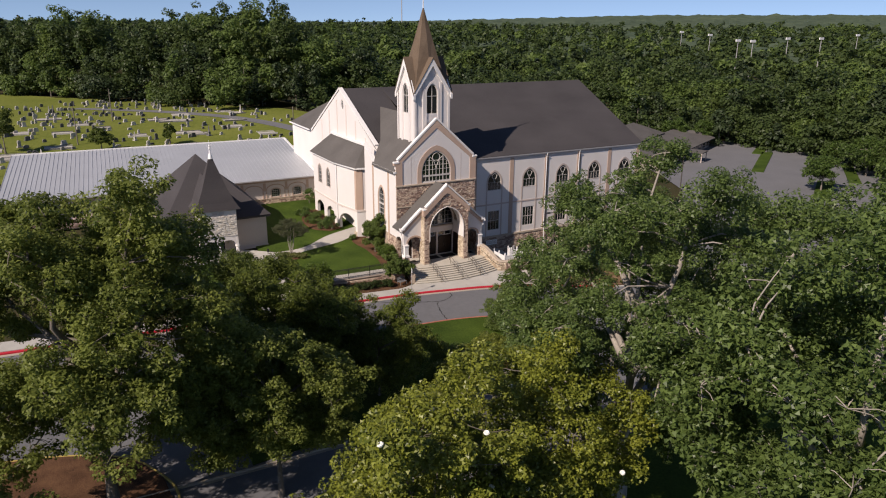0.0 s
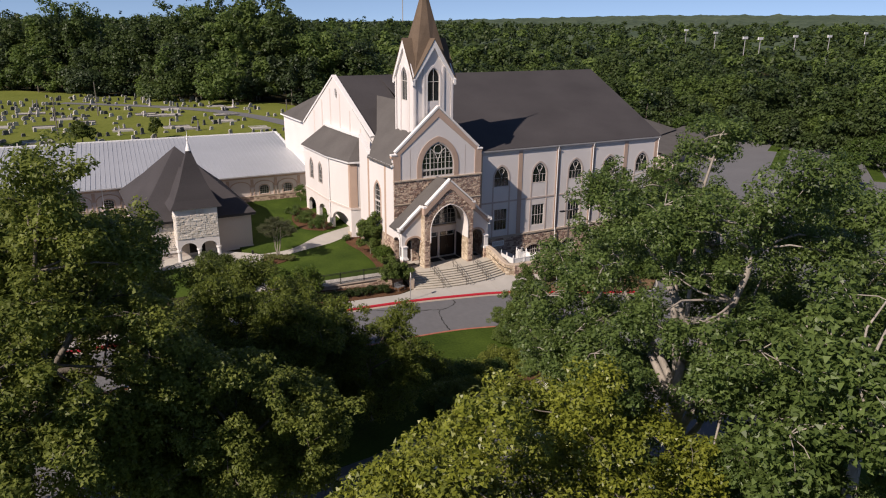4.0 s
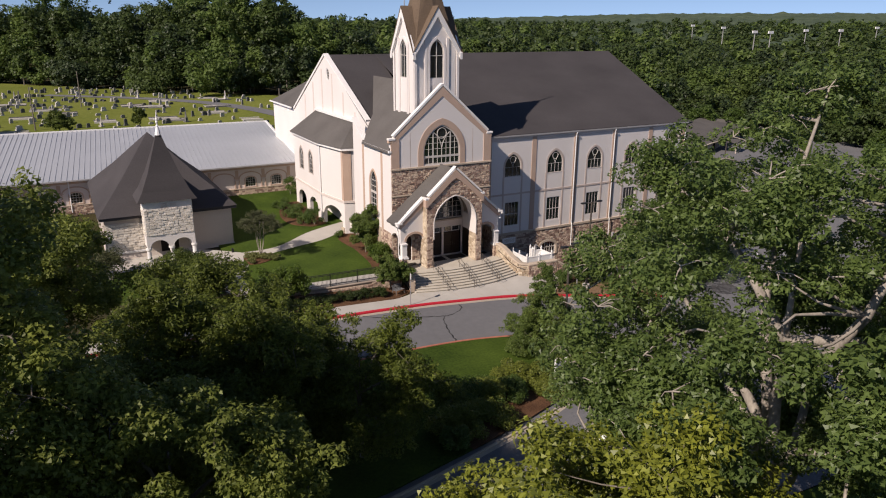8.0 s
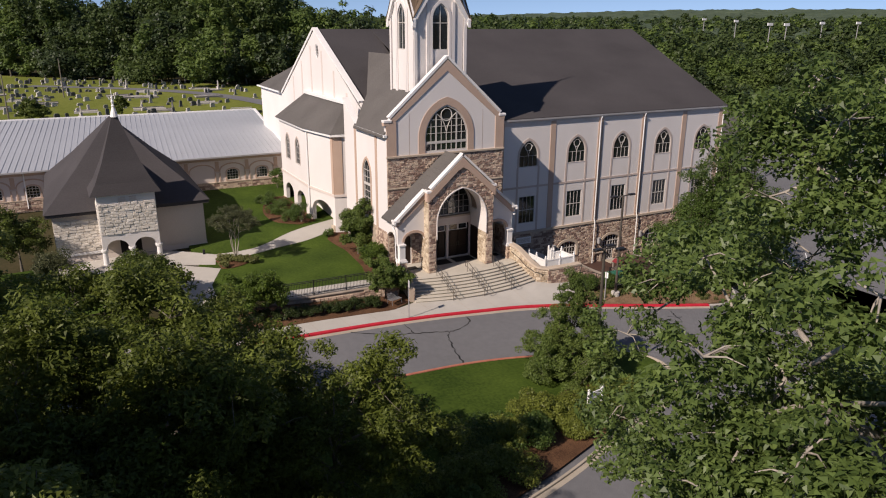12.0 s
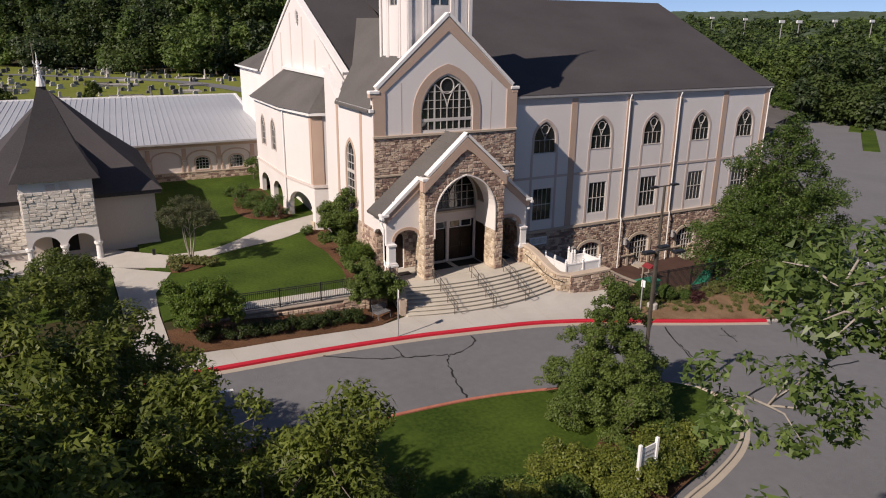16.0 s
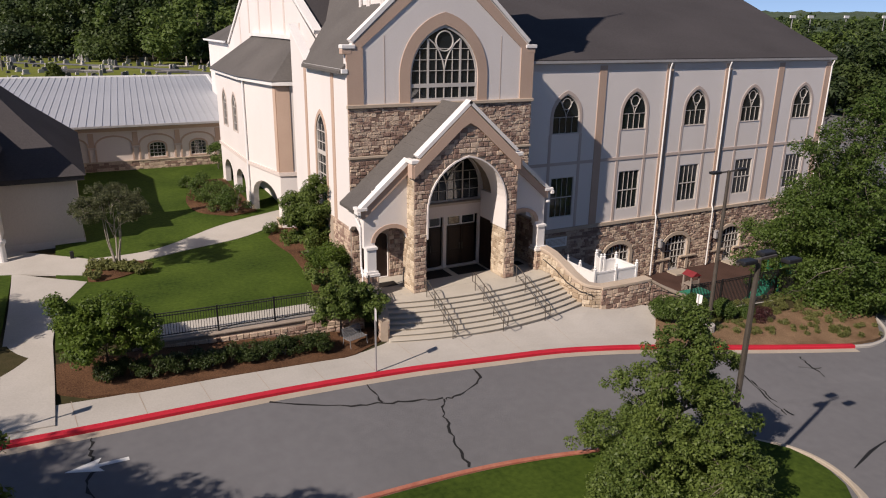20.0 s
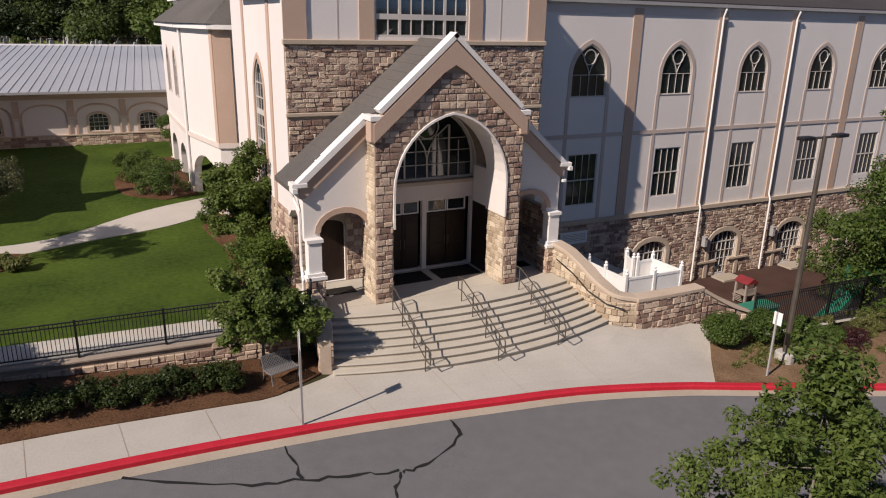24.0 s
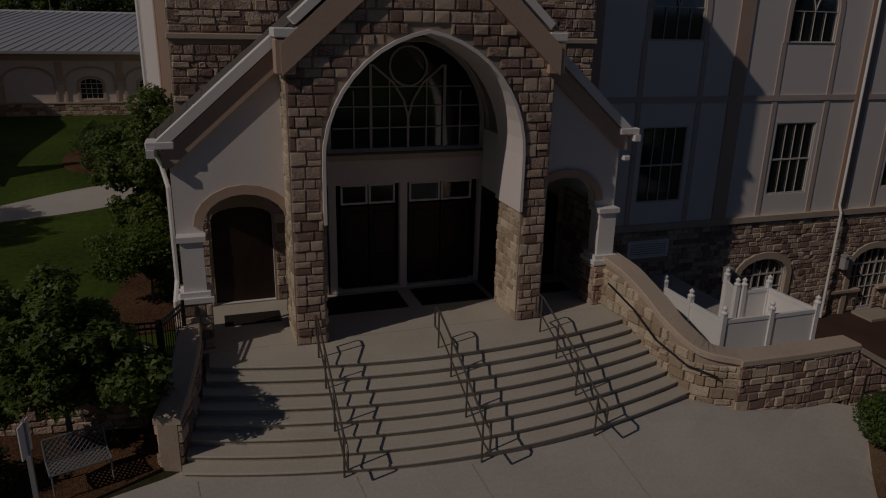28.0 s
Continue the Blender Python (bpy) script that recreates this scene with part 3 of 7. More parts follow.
sheet("pavement_terrace", [(-10.2, -3.0), (-7.6, -3.25), (-5.1, -3.45), (-2.5, -3.75), (-0.9, -3.8)], [(-10.2, -1.55), (-7.6, -1.8), (-5.1, -2.0), (-2.5, -2.2), (-0.9, -2.3)], lambda x, y: 0.02 + 0.012 * (x + 10), CONCRETE, 12, 3, 0.3, label="narrow concrete walk behind the railing", category="path")
sheet("lawn_church", [(-14.1, -2.4), (-10.2, -1.55), (-5.1, -2.0), (-0.9, -2.25), (0.1, -2.2)], [(-14, 31.9), (-10, 31.9), (-6, 31.9), (-2, 31.9), (1.5, 31.9)], lawn_z, LAWN, 16, 24, 0.4, label="bright mown lawn beside the church", category="lawn")
sheet("lawn_island", [(p.x, p.y - 0.14) for p in ISLAND_N if p.x > -26], [(-26, -32.8), (-14, -30.8), (-7, -28.8), (-2.6, -27.2), (2.7, -25.2), (5.2, -24.7), (7.9, -23.65), (9.7, -22.5), (10.8, -21.3), (11.2, -20.1), (10.95, -18.9)], lambda x, y: road_z(x, y) + 0.12 + 0.12 * smooth01((y + 28) / 6) * smooth01((-15 - y) / 4), LAWN, 50, 10, 0.2, label="grass island between the drives", category="lawn")
sheet("bed_island", curve([(-8.5, -27.2), (-4.5, -24.6), (0.0, -22.9), (2.6, -21.0), (5.6, -20.6), (7.6, -22.2)], 6), [(-8.0, -29.2), (-2.6, -27.45), (2.7, -25.45), (5.2, -24.65), (7.6, -23.7)], lambda x, y: road_z(x, y) + 0.15 + 0.12 * smooth01((y + 28) / 6) * smooth01((-15 - y) / 4), MULCH, 40, 6, 0.05, label="mulched shrub bed on the island", category="flower bed")
sheet("lawn_south", [(-95, -46), (-14, -40.1), (10, -40.1), (40, -40.1)], [(-95, -120), (-14, -120), (10, -120), (60, -120)], lambda x, y: road_z(x, y) + 0.03, LAWN, 30, 20, 0.2, label="mown lawn under the trees south of the drive", category="lawn")
sheet("bed_west", curve([(-52, -25.5), (-44, -25.8), (-38, -26.6), (-33.5, -28.6), (-31.6, -31.5)], 6), curve([(-52, -46), (-44, -46), (-38, -45.2), (-33.5, -42.0), (-31.2, -36.5)], 6), lambda x, y: road_z(x, y) + 0.12, MULCH, 24, 8, 0.2, label="mulched bed under the tall shade trees", category="flower bed")
kerb("kerb_west", [Vector((p.x, p.y)) for p in curve([(-31.2, -36.5), (-30.9, -33.8), (-31.6, -31.5), (-33.5, -28.6), (-38, -26.6), (-44, -25.8)], 5)], road_z, 0.17, 0.14, surf("faded yellow paint", (0.34, 0.24, 0.06), (0.50, 0.37, 0.11), 1.5, 9, 0.85, 0.3), "faded yellow painted kerb round the tree bed")
sheet("lawn_west", [(-34, -8.9), (-24, -8.6), (-16.3, -8.0)], [(-34, 13), (-25, 12.8), (-16.2, 9.6)], lambda x, y: lawn_z(x, y) * smooth01((y + 8) / 8) + (road_z(x, -8.7) + 0.12) * (1 - smooth01((y + 8) / 8)) + 0.0, LAWN, 14, 12, 0.3, label="shaded lawn west of the side path", category="lawn")
sheet("bed_hedge", [(-14.1, -5.75), (-13.1, -6.35), (-11.2, -6.65), (-8, -6.45), (-2.5, -6.4), (-0.62, -5.42)], [(-14.1, -3.6), (-12.5, -3.3), (-10.2, -3.3), (-7.6, -3.5), (-3, -4.0), (-0.45, -4.1)], lambda x, y: walk_z(x, -6.5) + 0.04 + 0.25 * smooth01((y + 6.4) / 3), MULCH, 24, 5, 0.15, label="mulched bed below the stone wall", category="flower bed")
sheet("bed_church", [(-2.6, -1.5), (-1.9, 1.3), (-1.6, 6), (-2.1, 9.6), (-1.2, 11.2)], [(0.1, -1.4), (0.1, 1.3), (0.1, 6), (1.3, 9.8), (0.6, 11)], lambda x, y: lawn_z(x, y) + 0.05, MULCH, 16, 3, 0.05, label="pine-straw bed against the church wall", category="flower bed")
sheet("bed_bay", curve([(-3.2, 14.6), (-5.2, 16.2), (-5.6, 19), (-4.8, 22.5), (-3.2, 25.5)], 6), [(-1.4, 15.2), (-1.5, 18), (-1.5, 21), (-1.6, 23), (-1.6, 25.5)], lambda x, y: lawn_z(x, y) + 0.05, MULCH, 24, 3, 0.05, label="curved mulched shrub bed on the lawn", category="flower bed")
sheet("bed_myrtle", curve([(-12.55, 5.9), (-11.6, 5.7), (-10.1, 6.5), (-9.6, 7.9)], 5), curve([(-12.6, 8.2), (-11.8, 8.6), (-10.6, 8.6), (-9.6, 8.3)], 5), lambda x, y: lawn_z(x, y) + 0.05, MULCH, 16, 3, 0.05, label="small mulched bed round the crape myrtle", category="flower bed")
sheet("bed_corner", [(12.4, -10.05), (13.9, -10.6), (18.6, -12.0), (23.2, -13.25), (25.8, -13.4), (28.3, -11.5)], [(15.4, -6.8), (18, -6.6), (23, -6.6), (28, -6.4), (33, -6)], lambda x, y: road_z(x, min(-9.8, y)) + 0.17 + 0.1 * smooth01((y + 12) / 4) - 0.75 * smooth01((y + 9.3) / 1.6) * smooth01((x - 17.2) / 1.5), STRAW, 24, 6, 0.3, label="sloping pine-straw bed planted with young tufts", category="flower bed")
sheet("pavement_play", [(18.4, -7.5), (22, -7.75), (28, -7.95)], [(18.4, -6.3), (22, -6.3), (28, -6.3)], lambda x, y: road_z(x, -9.8) + 0.27 - 0.70, CONCRETE, 10, 2, 0.1, label="narrow concrete path along the playground fence", category="path")
sheet("playground_floor", [(16.5, -6.2), (24, -6.2), (42, -6.2)], [(16.5, 2.75), (24, 2.75), (42, 2.75)], lambda x, y: -4.15, surf("rubber mulch", (0.045, 0.022, 0.016), (0.085, 0.045, 0.033), 0.8, 14, 0.95, 0.5), 6, 4, 0.4, label="dark brown rubber mulch floor of the playground", category="playground")
sheet("meadow", [(-140, 62), (-60, 62), (10, 62), (48, 62)], [(-150, 225), (-60, 222), (-2, 158), (24, 130)], lambda x, y: base_z(x, y) + 0.14, MEADOW, 24, 24, label="yellow-green mown grass of the cemetery slope", category="grass")
sheet("cemetery_drive", curve([(-30, 152), (-8, 132), (8, 108), (17, 86), (21, 66)], 6), curve([(-28, 155), (-4, 134), (12, 109), (21, 87), (25, 66)], 6), lambda x, y: base_z(x, y) + 0.2, ASPHALT, 30, 2, label="narrow grey drive through the cemetery", category="road")

for k, (x0, y0, x1, y1, w) in enumerate(((104, 30, 128, 46, 2.6), (92, 6, 108, 16, 3.2), (112, 12, 132, 27, 2.4), (124, 46, 140, 56, 2.6))):
    dx, dy = (y0 - y1), (x1 - x0)
    L = math.hypot(dx, dy)
    dx, dy = dx / L * w / 2, dy / L * w / 2
    sheet("lawn_lot_%d" % (k + 1), [(x0 + dx, y0 + dy), (x1 + dx, y1 + dy)], [(x0 - dx, y0 - dy), (x1 - dx, y1 - dy)], lambda x, y: -3.56, LAWN, 8, 2, 0.2, label="grass strip between the parking rows", category="lawn")

# ---- the church ----
church = thing("church_building", (5.5, 12, 0), "large pale stucco church with grey shingle roofs, stone porch and steeple", "church")
FRONT = Plane((0, 0, 0), (1, 0, 0))
WING = Plane((0, 2.8, 0), (1, 0, 0))
LEFT = Plane((0, 0, 0), (0, -1, 0))       # u runs towards -y
GABLE = Plane((1.6, 0, 0), (0, -1, 0))
rs = random.Random(11)


def bars(pl, cells, d, w, depth, material, parent, name):
    for (a0, b0), (a1, b1) in cells:
        bm = bmesh.new()
        beam(bm, pl.at(a0, b0, d), pl.at(a1, b1, d), w, depth, pl.n)
        part(name, bm, material, parent)


def tracery_pts(c, z, r, n=14):
    return [(c + r * math.cos(2 * math.pi * i / n), z + r * math.sin(2 * math.pi * i / n)) for i in range(n + 1)]


def window(pl, outline, inner, parent, name="window", d=-0.05, label=""):
    """White frame ring with a pane behind; returns the frame."""
    f = part(name, plate(pl, outline, d - 0.06, d + 0.03, [inner]), FRAME, parent, label)
    part("pane", plate(pl, outline, d - 0.05, d - 0.035), GLASS, f)
    return f


def lancet_window(pl, c, w, sill, spring, apex, parent, rows=1, cols=4, label="", surround=0.2, tall=False):
    f = window(pl, lancet(c, w, sill, spring, apex), lancet(c, w - 0.11, sill + 0.055, spring, apex - 0.09), parent, label=label)
    h = w / 2 - 0.08
    mid = spring - 0.02
    for i in range(1, cols):
        a = c - h + 2 * h * i / cols
        bars(pl, [((a, sill + 0.05), (a, mid if i != cols / 2 or tall else mid))], -0.05, 0.02, 0.03, FRAME, f, "mullion")
    for k in range(rows):
        b = mid - (mid - sill) * k / max(1, rows)
        bars(pl, [((c - h, b), (c + h, b))], -0.05, 0.028, 0.03, FRAME, f, "transom")
    r = w * 0.17
    cz = spring + (apex - spring) * 0.56
    bm = bmesh.new()
    tube(bm, [pl.at(a, b, -0.05) for a, b in tracery_pts(c, cz, r)], 0.03, 5, False)
    part("tracery", bm, FRAME, f)
    for s in (-1, 1):
        bm = bmesh.new()
        tube(bm, [pl.at(c + s * a, b, -0.05) for a, b in ((0.0, mid), (0.04 * w, mid + (cz - mid) * 0.35), (0.14 * w, cz - r * 0.4), (0.23 * w, cz + r * 0.5))], 0.025, 5)
        part("tracery", bm, FRAME, f)
    if surround:
        part("surround", plate(pl, lancet(c, w, sill, spring, apex, grow=surround, foot=False), 0.0, 0.03, [lancet(c, w - 0.02, sill + 0.01, spring, apex - 0.01)]), TAN_PALE, parent)
    return f


# front block
big_hole = lancet(5.43, 4.0, 9.45, 10.65, 13.25, 10)
door_hole = lancet(5.75, 4.5, 0.02, 4.3, 6.9)
side_l, side_r = segarch(1.35, 1.5, 0.02, 2.3, 2.6), segarch(9.4, 1.5, 0.02, 2.3, 2.6)
part("wall", plate(FRONT, [(0, -1.3), (11, -1.3), (11, 12.0), (5.45, 16.85), (0, 12.0)], -0.4, 0, [big_hole, door_hole, side_l]), STUCCO, church)
f = window(FRONT, big_hole, lancet(5.43, 3.8, 9.55, 10.65, 13.1, 10), church, label="large pointed window with white tracery")
half_at = lambda z: 1.9 if z < 10.65 else math.sqrt(max(0.0, 2.7 ** 2 - (z - 10.65) ** 2)) - 0.8
for i, top in zip(range(1, 8), (11.95, 12.52, 12.0, 11.1, 12.0, 12.52, 11.95)):
    a = 5.43 - 1.9 + 3.8 * i / 8
    bars(FRONT, [((a, 9.5), (a, top))], -0.05, 0.11 if i in (2, 6) else (0.05 if i == 4 else 0.032), 0.04, FRAME, f, "mullion")
for b, w in ((10.2, 0.2), (10.95, 0.03), (11.5, 0.03), (12.06, 0.03)):
    h = half_at(b)
    bars(FRONT, [((5.43 - h, b), (5.43 + h, b))], -0.05, w, 0.045, FRAME, f, "transom")
bm = bmesh.new()
tube(bm, [FRONT.at(a, b, -0.04) for a, b in tracery_pts(5.43, 12.43, 0.5, 20)], 0.04, 6, False)
part("tracery", bm, FRAME, f, "round tracery ring")
for s in (-1, 1):
    bm = bmesh.new()
    tube(bm, [FRONT.at(5.43 + s * a, b, -0.04) for a, b in ((0.01, 11.05), (0.1, 11.45), (0.3, 11.9), (0.6, 12.3), (0.92, 12.55))], 0.035, 6)
    part("tracery", bm, FRAME, f)
part("surround", plate(FRONT, lancet(5.43, 4.0, 9.35, 10.65, 13.25, 10, grow=0.6, foot=False), 0, 0.05, [lancet(5.43, 4.0, 9.36, 10.65, 13.25, 10)]), TAN, church, "wide tan stucco surround")
for a0, a1 in ((0.0, 0.85), (10.15, 11.0)):
    part("pilaster", plate(FRONT, rect(a0, a1, 9.35, 12.1), 0, 0.07), TAN, church)
for s in (-1, 1):
    x0 = 5.45 + s * 5.5
    part("gable_band", plate(FRONT, [(x0, 11.9), (5.45, 16.85), (5.45, 15.95), (x0 - s * 0.02, 11.05 + 0.4)], 0, 0.06), TAN, church)
    part("joint", plate(FRONT, rect(5.45 + s * 3.43 - 0.025, 5.45 + s * 3.43 + 0.025, 9.35, 12.7), 0, 0.01), TAN_PALE, church)
bm = bmesh.new()
for s in (-1, 1):
    beam(bm, (5.45 + s * 5.2, 0.14, 12.42), (5.45, 0.14, 17.05), 0.46, 0.2, (0, 0, 1))
part("coping", bm, COPING, church, "white stone coping on the front gable")
for s in (-1, 1):
    part("kneeler", boxm(5.45 + s * 5.35 - 0.36, 5.45 + s * 5.35 + 0.36, -0.12, 0.35, 12.06, 12.26, bevel=0.03), COPING, church)
    part("corbel", boxm(5.45 + s * 5.4 - 0.3, 5.45 + s * 5.4 + 0.22, -0.08, 0.3, 11.8, 12.06, bevel=0.03), TAN, church)
part("band", boxm(-0.06, 11.06, -0.16, 0.0, 9.18, 9.36, bevel=0.02), CAPSTONE, church, "cast-stone band above the stonework")
part("band", boxm(-0.04, 11.04, -0.12, 0.0, 6.62, 6.76, bevel=0.02), CAPSTONE, church)
# left side of the front block
tall = lancet(-4.35, 1.7, 0.9, 7.2, 8.5)
part("wall", plate(LEFT, [(-9.6, -1.0), (-0.4, -1.0), (-0.4, 10.95), (-6.3, 10.95), (-9.6, 13.0)], -0.4, 0, [tall]), STUCCO, church)
f = window(LEFT, tall, lancet(-4.35, 1.54, 0.98, 7.2, 8.38), church, label="tall narrow pointed window with white glazing bars")
for a in (-4.86, -4.35, -3.84):
    bars(LEFT, [((a, 0.95), (a, 7.9))], -0.05, 0.028, 0.03, FRAME, f, "mullion")
for i in range(11):
    b = 1.5 + i * 0.6
    bars(LEFT, [((-5.15, b), (-3.55, b))], -0.05, 0.4 if i == 3 else (0.22 if i == 8 else 0.035), 0.05, FRAME, f, "transom")
part("surround", plate(LEFT, lancet(-4.35, 1.7, 0.9, 7.2, 8.5, grow=0.2), 0, 0.05, [lancet(-4.35, 1.68, 0.91, 7.2, 8.49)]), TAN, church)
for a in (-2.2, -6.9):
    part("pilaster", plate(LEFT, rect(a - 0.2, a + 0.2, 3.0, 10.9), 0, 0.04), TAN, church)
bm = bmesh.new()
beam(bm, (0.15, 6.2, 11.05), (0.15, 9.6, 13.1), 0.5, 0.22)
part("coping", bm, COPING, church)
bm = bmesh.new()
beam(bm, (-0.12, -0.1, 11.0), (-0.12, 6.3, 11.0), 0.28, 0.2)
part("gutter", bm, WHITE, church)
# gable wall of the transept
ocu = [( -21.4 + 0.52 * math.cos(2 * math.pi * i / 14), 16.75 + 0.75 * math.sin(2 * math.pi * i / 14)) for i in range(14)]
part("wall", plate(GABLE, [(-35.4, -0.5), (-9.0, -0.5), (-9.0, 12.3), (-22.17, 18.8), (-35.4, 11.3)], -0.4, 0, [ocu]), STUCCO, church)
f = part("window", plate(GABLE, ocu, -0.14, -0.04, [[(-21.4 + (a + 21.4) * 0.78, 16.75 + (b - 16.75) * 0.88) for a, b in ocu]]), WHITE, church, "small oval gable window")
part("pane", plate(GABLE, ocu, -0.12, -0.1), GLASS, f)
for dz in (-0.3, 0.0, 0.3):
    bars(GABLE, [((-21.75, 16.75 + dz), (-21.05, 16.75 + dz))], -0.05, 0.05, 0.05, FRAME, f, "bar")
bars(GABLE, [((-21.4, 16.05), (-21.4, 17.45))], -0.05, 0.05, 0.05, FRAME, f, "bar")
bm = bmesh.new()
beam(bm, (1.75, 9.6, 12.7), (1.75, 22.17, 19.0), 0.55, 0.24)
beam(bm, (1.75, 22.17, 19.0), (1.75, 35.6, 11.4), 0.55, 0.24)
part("coping", bm, COPING, church, "white coping on the transept gable")
for a in (-13.0, -16.5, -20.0, -23.6, -27.0, -30.5):
    top = 18.0 - abs(a + 22.17) * 0.52
    part("pilaster", plate(GABLE, rect(a - 0.18, a + 0.18, 9.8, top), 0, 0.03), STUCCO_LOW, church)
part("wall", boxm(1.6, 2.0, 35.4, 46.0, 0.5, 11.4), STUCCO, church, "rear wall of the transept")
part("wall", boxm(2.0, 30.0, 45.6, 46.0, 0.5, 11.4), STUCCO, church)
# the bay
BAY = [(1.6, 10.4), (-0.7, 11.0), (-1.6, 16.3), (-1.6, 25.8), (1.6, 31.0)]
for i, ((x0, y0), (x1, y1)) in enumerate(zip(BAY, BAY[1:])):
    p, q = Vector((x1, y1, 0)), Vector((x0, y0, 0))
    pl = Plane(p, q - p)
    L = (q - p).length
    holes = []
    if i == 0:
        holes = [segarch(L / 2, 1.3, 0.4, 1.7, 2.2)]
    if i == 1:
        holes = [segarch(L / 2 + 0.1, 4.2, 0.35, 1.7, 2.95, 12)]
    if i == 2:
        wins = [lancet(a, 1.4, 5.55, 7.35, 8.3) for a in (2.9, 6.4)]
        holes = wins + [segarch(a, 3.0, 0.5, 1.9, 2.85, 12) for a in (2.6, 6.9)]
    part("wall", plate(pl, rect(0, L, 0.2, 9.6), -0.4, 0, holes), STUCCO, church)
    part("band", plate(pl, rect(-0.05, L + 0.05, 3.75, 4.0), 0, 0.09), STUCCO_LOW, church)
    part("gutter", plate(pl, rect(-0.2, L + 0.2, 9.5, 9.72), -0.1, 0.32), COPING, church)
    if i == 2:
        for a in (2.9, 6.4):
            lancet_window(pl, a, 1.4, 5.55, 7.35, 8.3, church, 3, 3, surround=0.15)
    if i in (1, 2):
        for a in ((0.4, L - 0.4) if i == 1 else (0.4, 4.6, L - 0.4)):
            part("pier_base", plate(pl, rect(a - 0.3, a + 0.3, 0.1, 0.9), 0, 0.12), STONE_PALE, church)
    if i == 0:
        part("pilaster", plate(pl, rect(0.0, 0.85, 4.0, 9.5), 0, 0.06), TAN, church, "tan stucco corner of the bay")
    if i == 1:
        part("pilaster", plate(pl, rect(L - 0.4, L, 4.0, 9.5), 0, 0.05), TAN, church)
        part("downpipe", tube(bmesh.new(), [pl.at(0.3, 9.5, 0.1), pl.at(0.3, 0.5, 0.1)], 0.07), WHITE, church)
roof_b = [(1.75, 10.2, 9.75), (-1.05, 10.7, 9.75), (-2.05, 16.2, 9.75), (-2.05, 25.9, 9.75), (1.75, 31.4, 9.75)]
roof_t = [(1.55, 12.4, 12.2), (1.5, 13.2, 12.2), (1.3, 17.0, 12.25), (1.3, 23.8, 12.25), (1.55, 26.0, 12.2)]
raw("bay_roof", roof_b + roof_t, [(i, i + 1, i + 6, i + 5) for i in range(4)], SHINGLE_LIGHT, church)
bm = bmesh.new()
for p, q in zip(roof_t, roof_t[1:]):
    beam(bm, Vector(p) + Vector((0, 0, 0.08)), Vector(q) + Vector((0, 0, 0.08)), 0.5, 0.22)
part("coping", bm, COPING, church)
part("bay_back", boxm(0.5, 0.7, 12.2, 30.4, 0.2, 4.2), STUCCO, church, "shaded rear wall inside the arcade")
# wing: nave wall with two storeys over a stone basement
XS = [15.7 + 5.66 * k for k in range(5)]
ups = [lancet(x, 2.1, 6.67, 7.75, 9.2) for x in XS]
lows = [rect(x - 0.92, x + 0.92, 1.18, 3.85) for x in XS]
DOORS = [20.85, 26.5, 32.2, 37.9]
arch = [segarch(x, 2.25, -4.1 if i else -2.9, -2.0, -1.35) for i, x in enumerate(DOORS)]
part("wall", plate(WING, rect(11, 41.0, -4.6, 11.1), -0.4, 0, ups + lows + arch), STUCCO, church)
for i, x in enumerate(XS):
    lancet_window(WING, x, 2.1, 6.67, 7.75, 9.2, church, 1, 4, "pointed upper window with white bars" if i == 0 else "")
    f = window(WING, lows[i], rect(x - 0.87, x + 0.87, 1.23, 3.8), church)
    for k in (1, 2, 3):
        a = x - 0.84 + 1.68 * k / 4
        bars(WING, [((a, 1.2), (a, 3.8))], -0.05, 0.026, 0.03, FRAME, f, "mullion")
    bars(WING, [((x - 0.84, 2.5), (x + 0.84, 2.5))], -0.05, 0.06, 0.04, FRAME, f, "transom")
    for s in (-1, 1):
        a = x + s * 1.2
        part("strip", plate(WING, rect(a - 0.1, a + 0.1, 0.4, 6.67), 0, 0.03), TAN_PALE, church)
part("band", plate(WING, rect(11, 41, 4.66, 4.86), 0, 0.045), TAN_PALE, church)
for x in (12.6, 18.4, 24.15, 29.75, 35.35, 40.75):
    part("pilaster", plate(WING, rect(x - 0.3, x + 0.3, 0.4, 10.9), 0, 0.05), TAN, church)
# Darker stucco strip right under the eave paints in the eave shadow.
part("frieze", plate(WING, rect(11, 41, 10.6, 11.1), 0, 0.04), STUCCO_LOW, church)
part("band", plate(WING, rect(11, 41.1, 0.18, 0.4), 0, 0.16), CAPSTONE, church)
for x in (11.35, 24.0, 29.65, 40.95):
    bm = bmesh.new()
    tube(bm, [WING.at(x, 11.0, 0.3), WING.at(x, 10.6, 0.16), WING.at(x, 0.6, 0.16), WING.at(x, 0.3, 0.3), WING.at(x, -4.1, 0.3)], 0.052, 8)
    part("downpipe", bm, WHITE, church, "white downpipe")
bm = bmesh.new()
beam(bm, (11.0, 2.64, 11.14), (41.3, 2.64, 11.14), 0.16, 0.16)
part("gutter", bm, GUTTER, church)
stone_poly = rect(11, 41, -4.3, 0.18)
st = ashlar(stone_poly, [segarch(x, 2.25, -4.4, -2.0, -1.35, grow=0.3) for x in DOORS] + [rect(14.6, 16.3, -0.85, -0.2)], rs, (0.14, 0.27), (0.17, 0.48))
part("stone_base", plate(WING, stone_poly, 0.0, 0.05, [segarch(x, 2.25, -4.28, -2.0, -1.35) for x in DOORS]), MORTAR, church)
stones_joined(WING, st, church, rs, 0.05)
